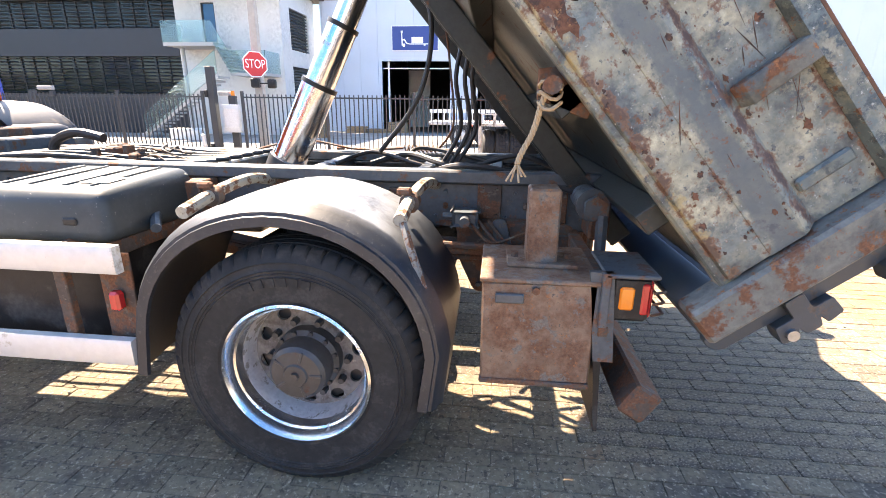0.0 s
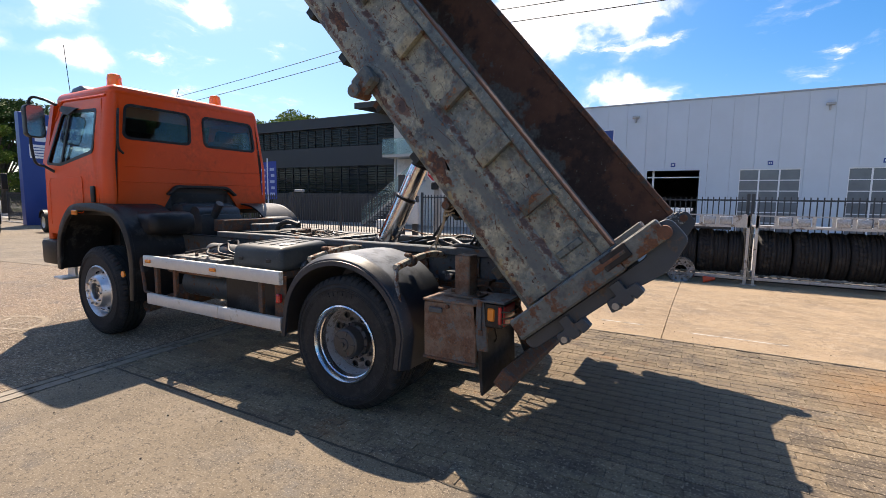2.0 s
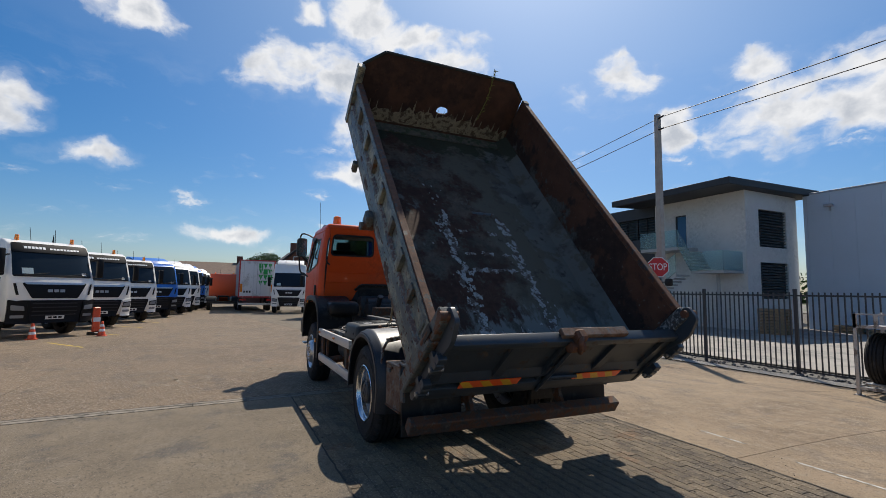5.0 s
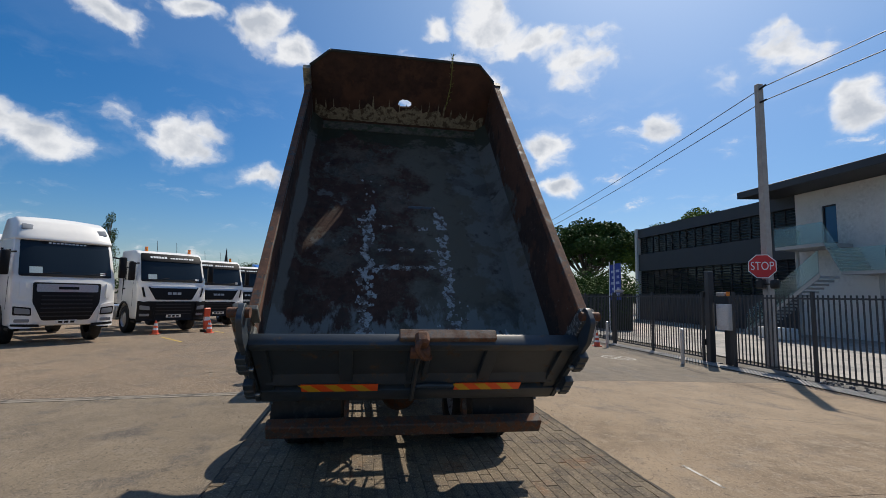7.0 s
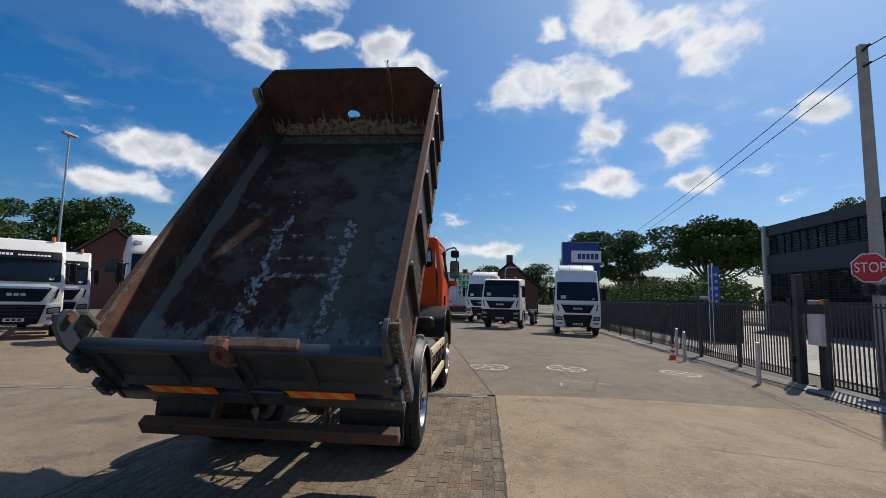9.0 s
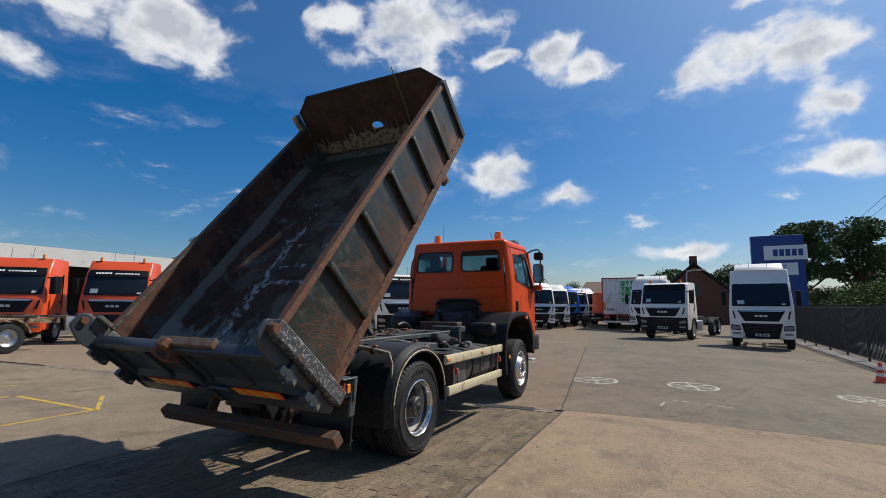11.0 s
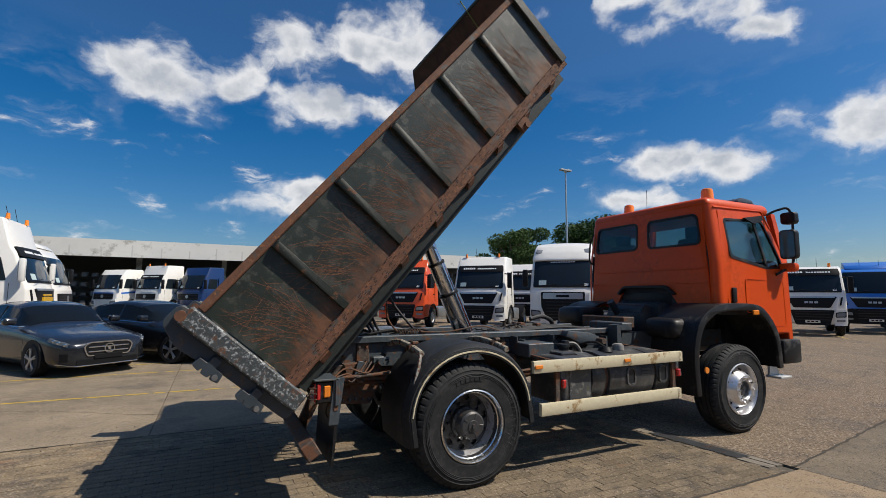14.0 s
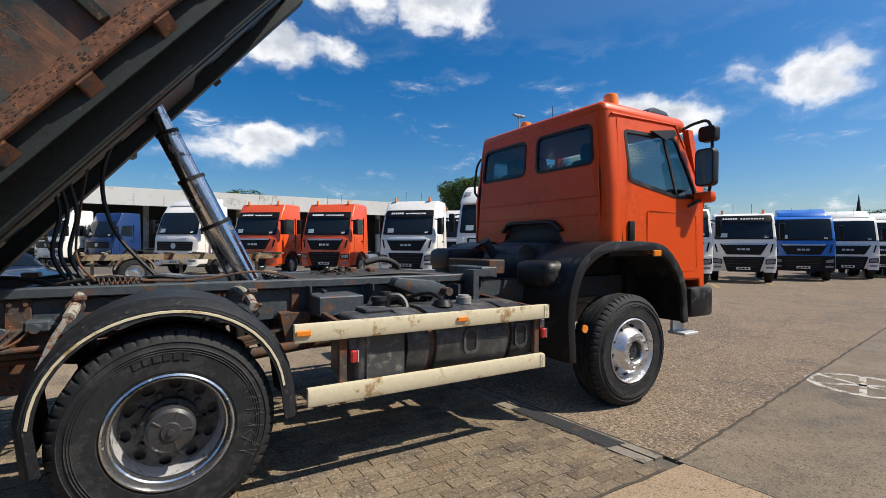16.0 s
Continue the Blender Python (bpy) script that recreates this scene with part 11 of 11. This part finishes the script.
tree(-60, 21.0, 12.2, 5.2, LEAF_A, 1, "large dark green tree behind the hedge", 0.14)
tree(-51.5, 28.2, 12.0, 7.4, LEAF_A, 3, "wide spreading dark green tree with a flat crown", 0.42, 17000, 1.05, 0.7)
tree(-44.5, 34.2, 11.0, 5.0, LEAF_B, 4, "yellow-green tree behind the office", 0.25)
tree(-39.0, 35.0, 12.4, 4.6, LEAF_B, 5, "yellow-green tree behind the office", 0.25)
tree(-52, 12.9, 9.0, 2.3, LEAF_B, 6, "bright young tree beside the pylon", 0.10, 11000, 0.9)
tree(-56.5, 14.9, 11.4, 4.7, LEAF_A, 16, "large dark green tree behind the pylon", 0.3)
tree(-50, -50, 14.0, 7.0, LEAF_A, 7, "large dark green tree beyond the lorries", 0.25)
tree(-39.5, -52, 12.6, 4.6, LEAF_A, 8, "dark green birch beyond the lorries", 0.2)
tree(-32.5, -45.5, 10.6, 4.8, LEAF_A, 9, "dark green tree beyond the lorries", 0.25)
tree(-56, -56, 13, 5.4, LEAF_A, 13, "dark green tree beyond the lorries", 0.25)
tree(-79, -42.5, 16, 2.6, LEAF_A, 10, "narrow dark poplar far behind the lorries", 0.1, 2500, 0.6, 1.6)
tree(-84, -44.5, 13.5, 2.6, LEAF_A, 11, "narrow dark poplar far behind the lorries", 0.1, 2500, 0.6, 1.6)
tree(-8, -60, 9.0, 4.0, LEAF_A, 12, "small dark tree behind the shed roof", 0.2, 8000)
tree(-95, -24.5, 7.9, 3.6, LEAF_A, 17, "low dark tree far behind the lorries", 0.2, 5000)
tree(-98, -17.5, 7.0, 4.0, LEAF_A, 18, "low dark tree far behind the lorries", 0.2, 5000)
tree(-66, 9.5, 7.5, 4.0, LEAF_A, 14, "dark green tree beside the dark roof", 0.2, 9000)
tree(-64, 2.0, 7.0, 3.6, LEAF_A, 15, "dark green tree behind the house", 0.2, 9000)
rh = random.Random(31)
hd = thing("hedge", "long dense clipped green hedge behind the fence", "hedge", "", "", Matrix.Translation((0, 0, -0.23)))
me = leaf_cloud([((-44 + 1.15 * k, 14.2, 1.25), (0.95, 0.8, 1.25)) for k in range(22)] + [((-44 + 1.6 * k, 15.6, 2.5 + 0.3 * rh.random()), (1.3, 0.9, 0.75)) for k in range(15)] + [((-64 + 1.9 * k, 17.5, 2.2 + 0.5 * rh.random()), (1.7, 1.2, 1.6)) for k in range(21)], 42000, 0.10, rh)
me.materials.append(LEAF_H)
tagged(new("foliage", me), "", "", "", "stuff").parent = hd
# near-black box: shade between the leaves painted as a solid
part("core", bm_box((-45, 13.75, 0), (-19.2, 14.8, 2.1)), material("hedge inner shade", (0.012, 0.02, 0.008), 0.95, bump=0), hd)
wood = random.Random(41)
for k, (x, y, n, w) in enumerate(((-190, -70, 26, 60), (-170, 60, 24, 60), (-120, 120, 24, 60), (-60, -150, 26, 70), (-215, 0, 20, 50))):
    blobs = []
    d = Vector((-y, x, 0)).normalized()
    for i in range(n):
        u = (i / (n - 1) - 0.5) * w * 2
        hgt = wood.uniform(3.0, 7.0)
        blobs.append(((x + d.x * u, y + d.y * u, hgt * 0.5), (4.5, 4.5, hgt)))
    me = leaf_cloud(blobs, 5200, 0.9, wood)
    me.materials.append(LEAF_A)
    tagged(new("far_wood", me), "distant dark green belt of trees", "wood", "", "stuff").location = (0, 0, -0.3)

# ---- paving bricks of the strip under the truck ----
strip = structure("brick_paving", bm_box((-2.95, B0 + 0.005, -0.05), (18.0, B1 - 0.005, -0.006)), material("joint sand", (0.105, 0.086, 0.063), 0.95, grain=0.3, bump=0.5), "strip of grey-brown paving bricks under the truck", "paving", smooth=0)
BW, BLN = 0.104, 0.21
brick_me = to_mesh("brick", bm_box((-BLN / 2 + 0.0016, -BW / 2 + 0.0016, -0.03), (BLN / 2 - 0.0016, BW / 2 - 0.0016, 0.0), 0.003), PAVER, 0)
rb = random.Random(17)
rows_n = int((B1 - B0) / BW)
pitch = (B1 - B0) / rows_n
others = []
count = 0
for r in range(rows_n):
    y = B0 + pitch * (r + 0.5)
    for k in range(-1, 60):
        x = -2.9 + BLN * (k + 0.5 * (r % 2))
        if x > 9.5 or x < drain_x(y) + 0.06:
            continue
        z = rb.uniform(-0.003, 0.002)
        near = (1.25 < x < 2.95 and -0.9 < y < 1.05)
        if near and count < 300:
            o = new("brick", brick_me)
            o.parent = strip
            o.matrix_local = Matrix.Translation((x, y, z)) @ Euler((rb.uniform(-0.008, 0.008), rb.uniform(-0.008, 0.008), rb.uniform(-0.01, 0.01))).to_matrix().to_4x4()
            count += 1
        else:
            others.append((x, y, z))
verts, faces = [], []
hx, hy, b_ = BLN / 2 - 0.0016, BW / 2 - 0.0016, 0.003
for x, y, z in others:
    tx, ty = rb.uniform(-0.006, 0.006), rb.uniform(-0.006, 0.006)
    i0 = len(verts)
    for u, v, w, q in ((-1, -1, -0.03, 0), (1, -1, -0.03, 0), (1, 1, -0.03, 0), (-1, 1, -0.03, 0), (-1, -1, -b_, 0), (1, -1, -b_, 0), (1, 1, -b_, 0), (-1, 1, -b_, 0), (-1, -1, 0, b_), (1, -1, 0, b_), (1, 1, 0, b_), (-1, 1, 0, b_)):
        px, py = u * (hx - q), v * (hy - q)
        verts.append((x + px, y + py, z + w + tx * px + ty * py))
    for a in (0, 4):
        for j in range(4):
            faces.append((i0 + a + j, i0 + a + (j + 1) % 4, i0 + a + 4 + (j + 1) % 4, i0 + a + 4 + j))
    faces.append((i0 + 8, i0 + 9, i0 + 10, i0 + 11))
me = bpy.data.meshes.new("bricks_rest")
me.from_pydata(verts, [], faces)
PAVER_FAR = material("paving brick joined", (0.183, 0.140, 0.090), 0.88, grain=0.25, grain_scale=40,
                     spots=[((0.114, 0.092, 0.069), 0.36, 3.0, 0.9, 0, 0.06), ((0.196, 0.110, 0.057), 0.2, 1.6, 0.9, 0, 0.06), ((0.084, 0.066, 0.048), 0.29, 30, 0.9, 0), ((0.323, 0.263, 0.184), 0.29, 45, 0.9, 0)], bump=0.5, bump_scale=90)
nt = PAVER_FAR.node_tree
pb = nt.nodes["Principled BSDF"]
pb.inputs["Diffuse Roughness"].default_value, pb.inputs["Specular IOR Level"].default_value = 0.5, 0.3
src = pb.inputs["Base Color"].links[0].from_socket
hsv = nt.nodes.new("ShaderNodeHueSaturation")
mr = nt.nodes.new("ShaderNodeMapRange")
mr.inputs[3].default_value, mr.inputs[4].default_value = 0.80, 1.18
nt.links.new(nt.nodes.new("ShaderNodeNewGeometry").outputs["Random Per Island"], mr.inputs[0])
nt.links.new(mr.outputs[0], hsv.inputs["Value"])
nt.links.new(src, hsv.inputs["Color"])
# rust-coloured sand spilled on the bricks
far_ = nt.nodes.new("ShaderNodeVectorMath")
far_.operation = "DISTANCE"
far_.inputs[1].default_value = (4.1, 1.35, 0.0)
tc_ = nt.nodes.new("ShaderNodeTexCoord")
nt.links.new(tc_.outputs["Object"], far_.inputs[0])
near_ = nt.nodes.new("ShaderNodeMapRange")
near_.inputs[1].default_value, near_.inputs[2].default_value, near_.inputs[3].default_value, near_.inputs[4].default_value = 0.15, 1.0, 1.25, 0.0
nt.links.new(far_.outputs["Value"], near_.inputs[0])
rough_ = nt.nodes.new("ShaderNodeTexNoise")
rough_.inputs["Scale"].default_value, rough_.inputs["Detail"].default_value = 5.0, 8.0
nt.links.new(tc_.outputs["Object"], rough_.inputs["Vector"])
mask_ = nt.nodes.new("ShaderNodeMath")
mask_.operation = "MULTIPLY"
nt.links.new(near_.outputs[0], mask_.inputs[0])
nt.links.new(rough_.outputs["Fac"], mask_.inputs[1])
stain_ = nt.nodes.new("ShaderNodeMix")
stain_.data_type = "RGBA"
stain_.inputs["B"].default_value = (0.27, 0.145, 0.055, 1)
nt.links.new(mask_.outputs[0], stain_.inputs["Factor"])
nt.links.new(hsv.outputs[0], stain_.inputs["A"])
nt.links.new(stain_.outputs["Result"], pb.inputs["Base Color"])
me.materials.append(PAVER_FAR)
rest = new("bricks", me)
rest.parent = strip
tagged(rest, "", "", "", "stuff")
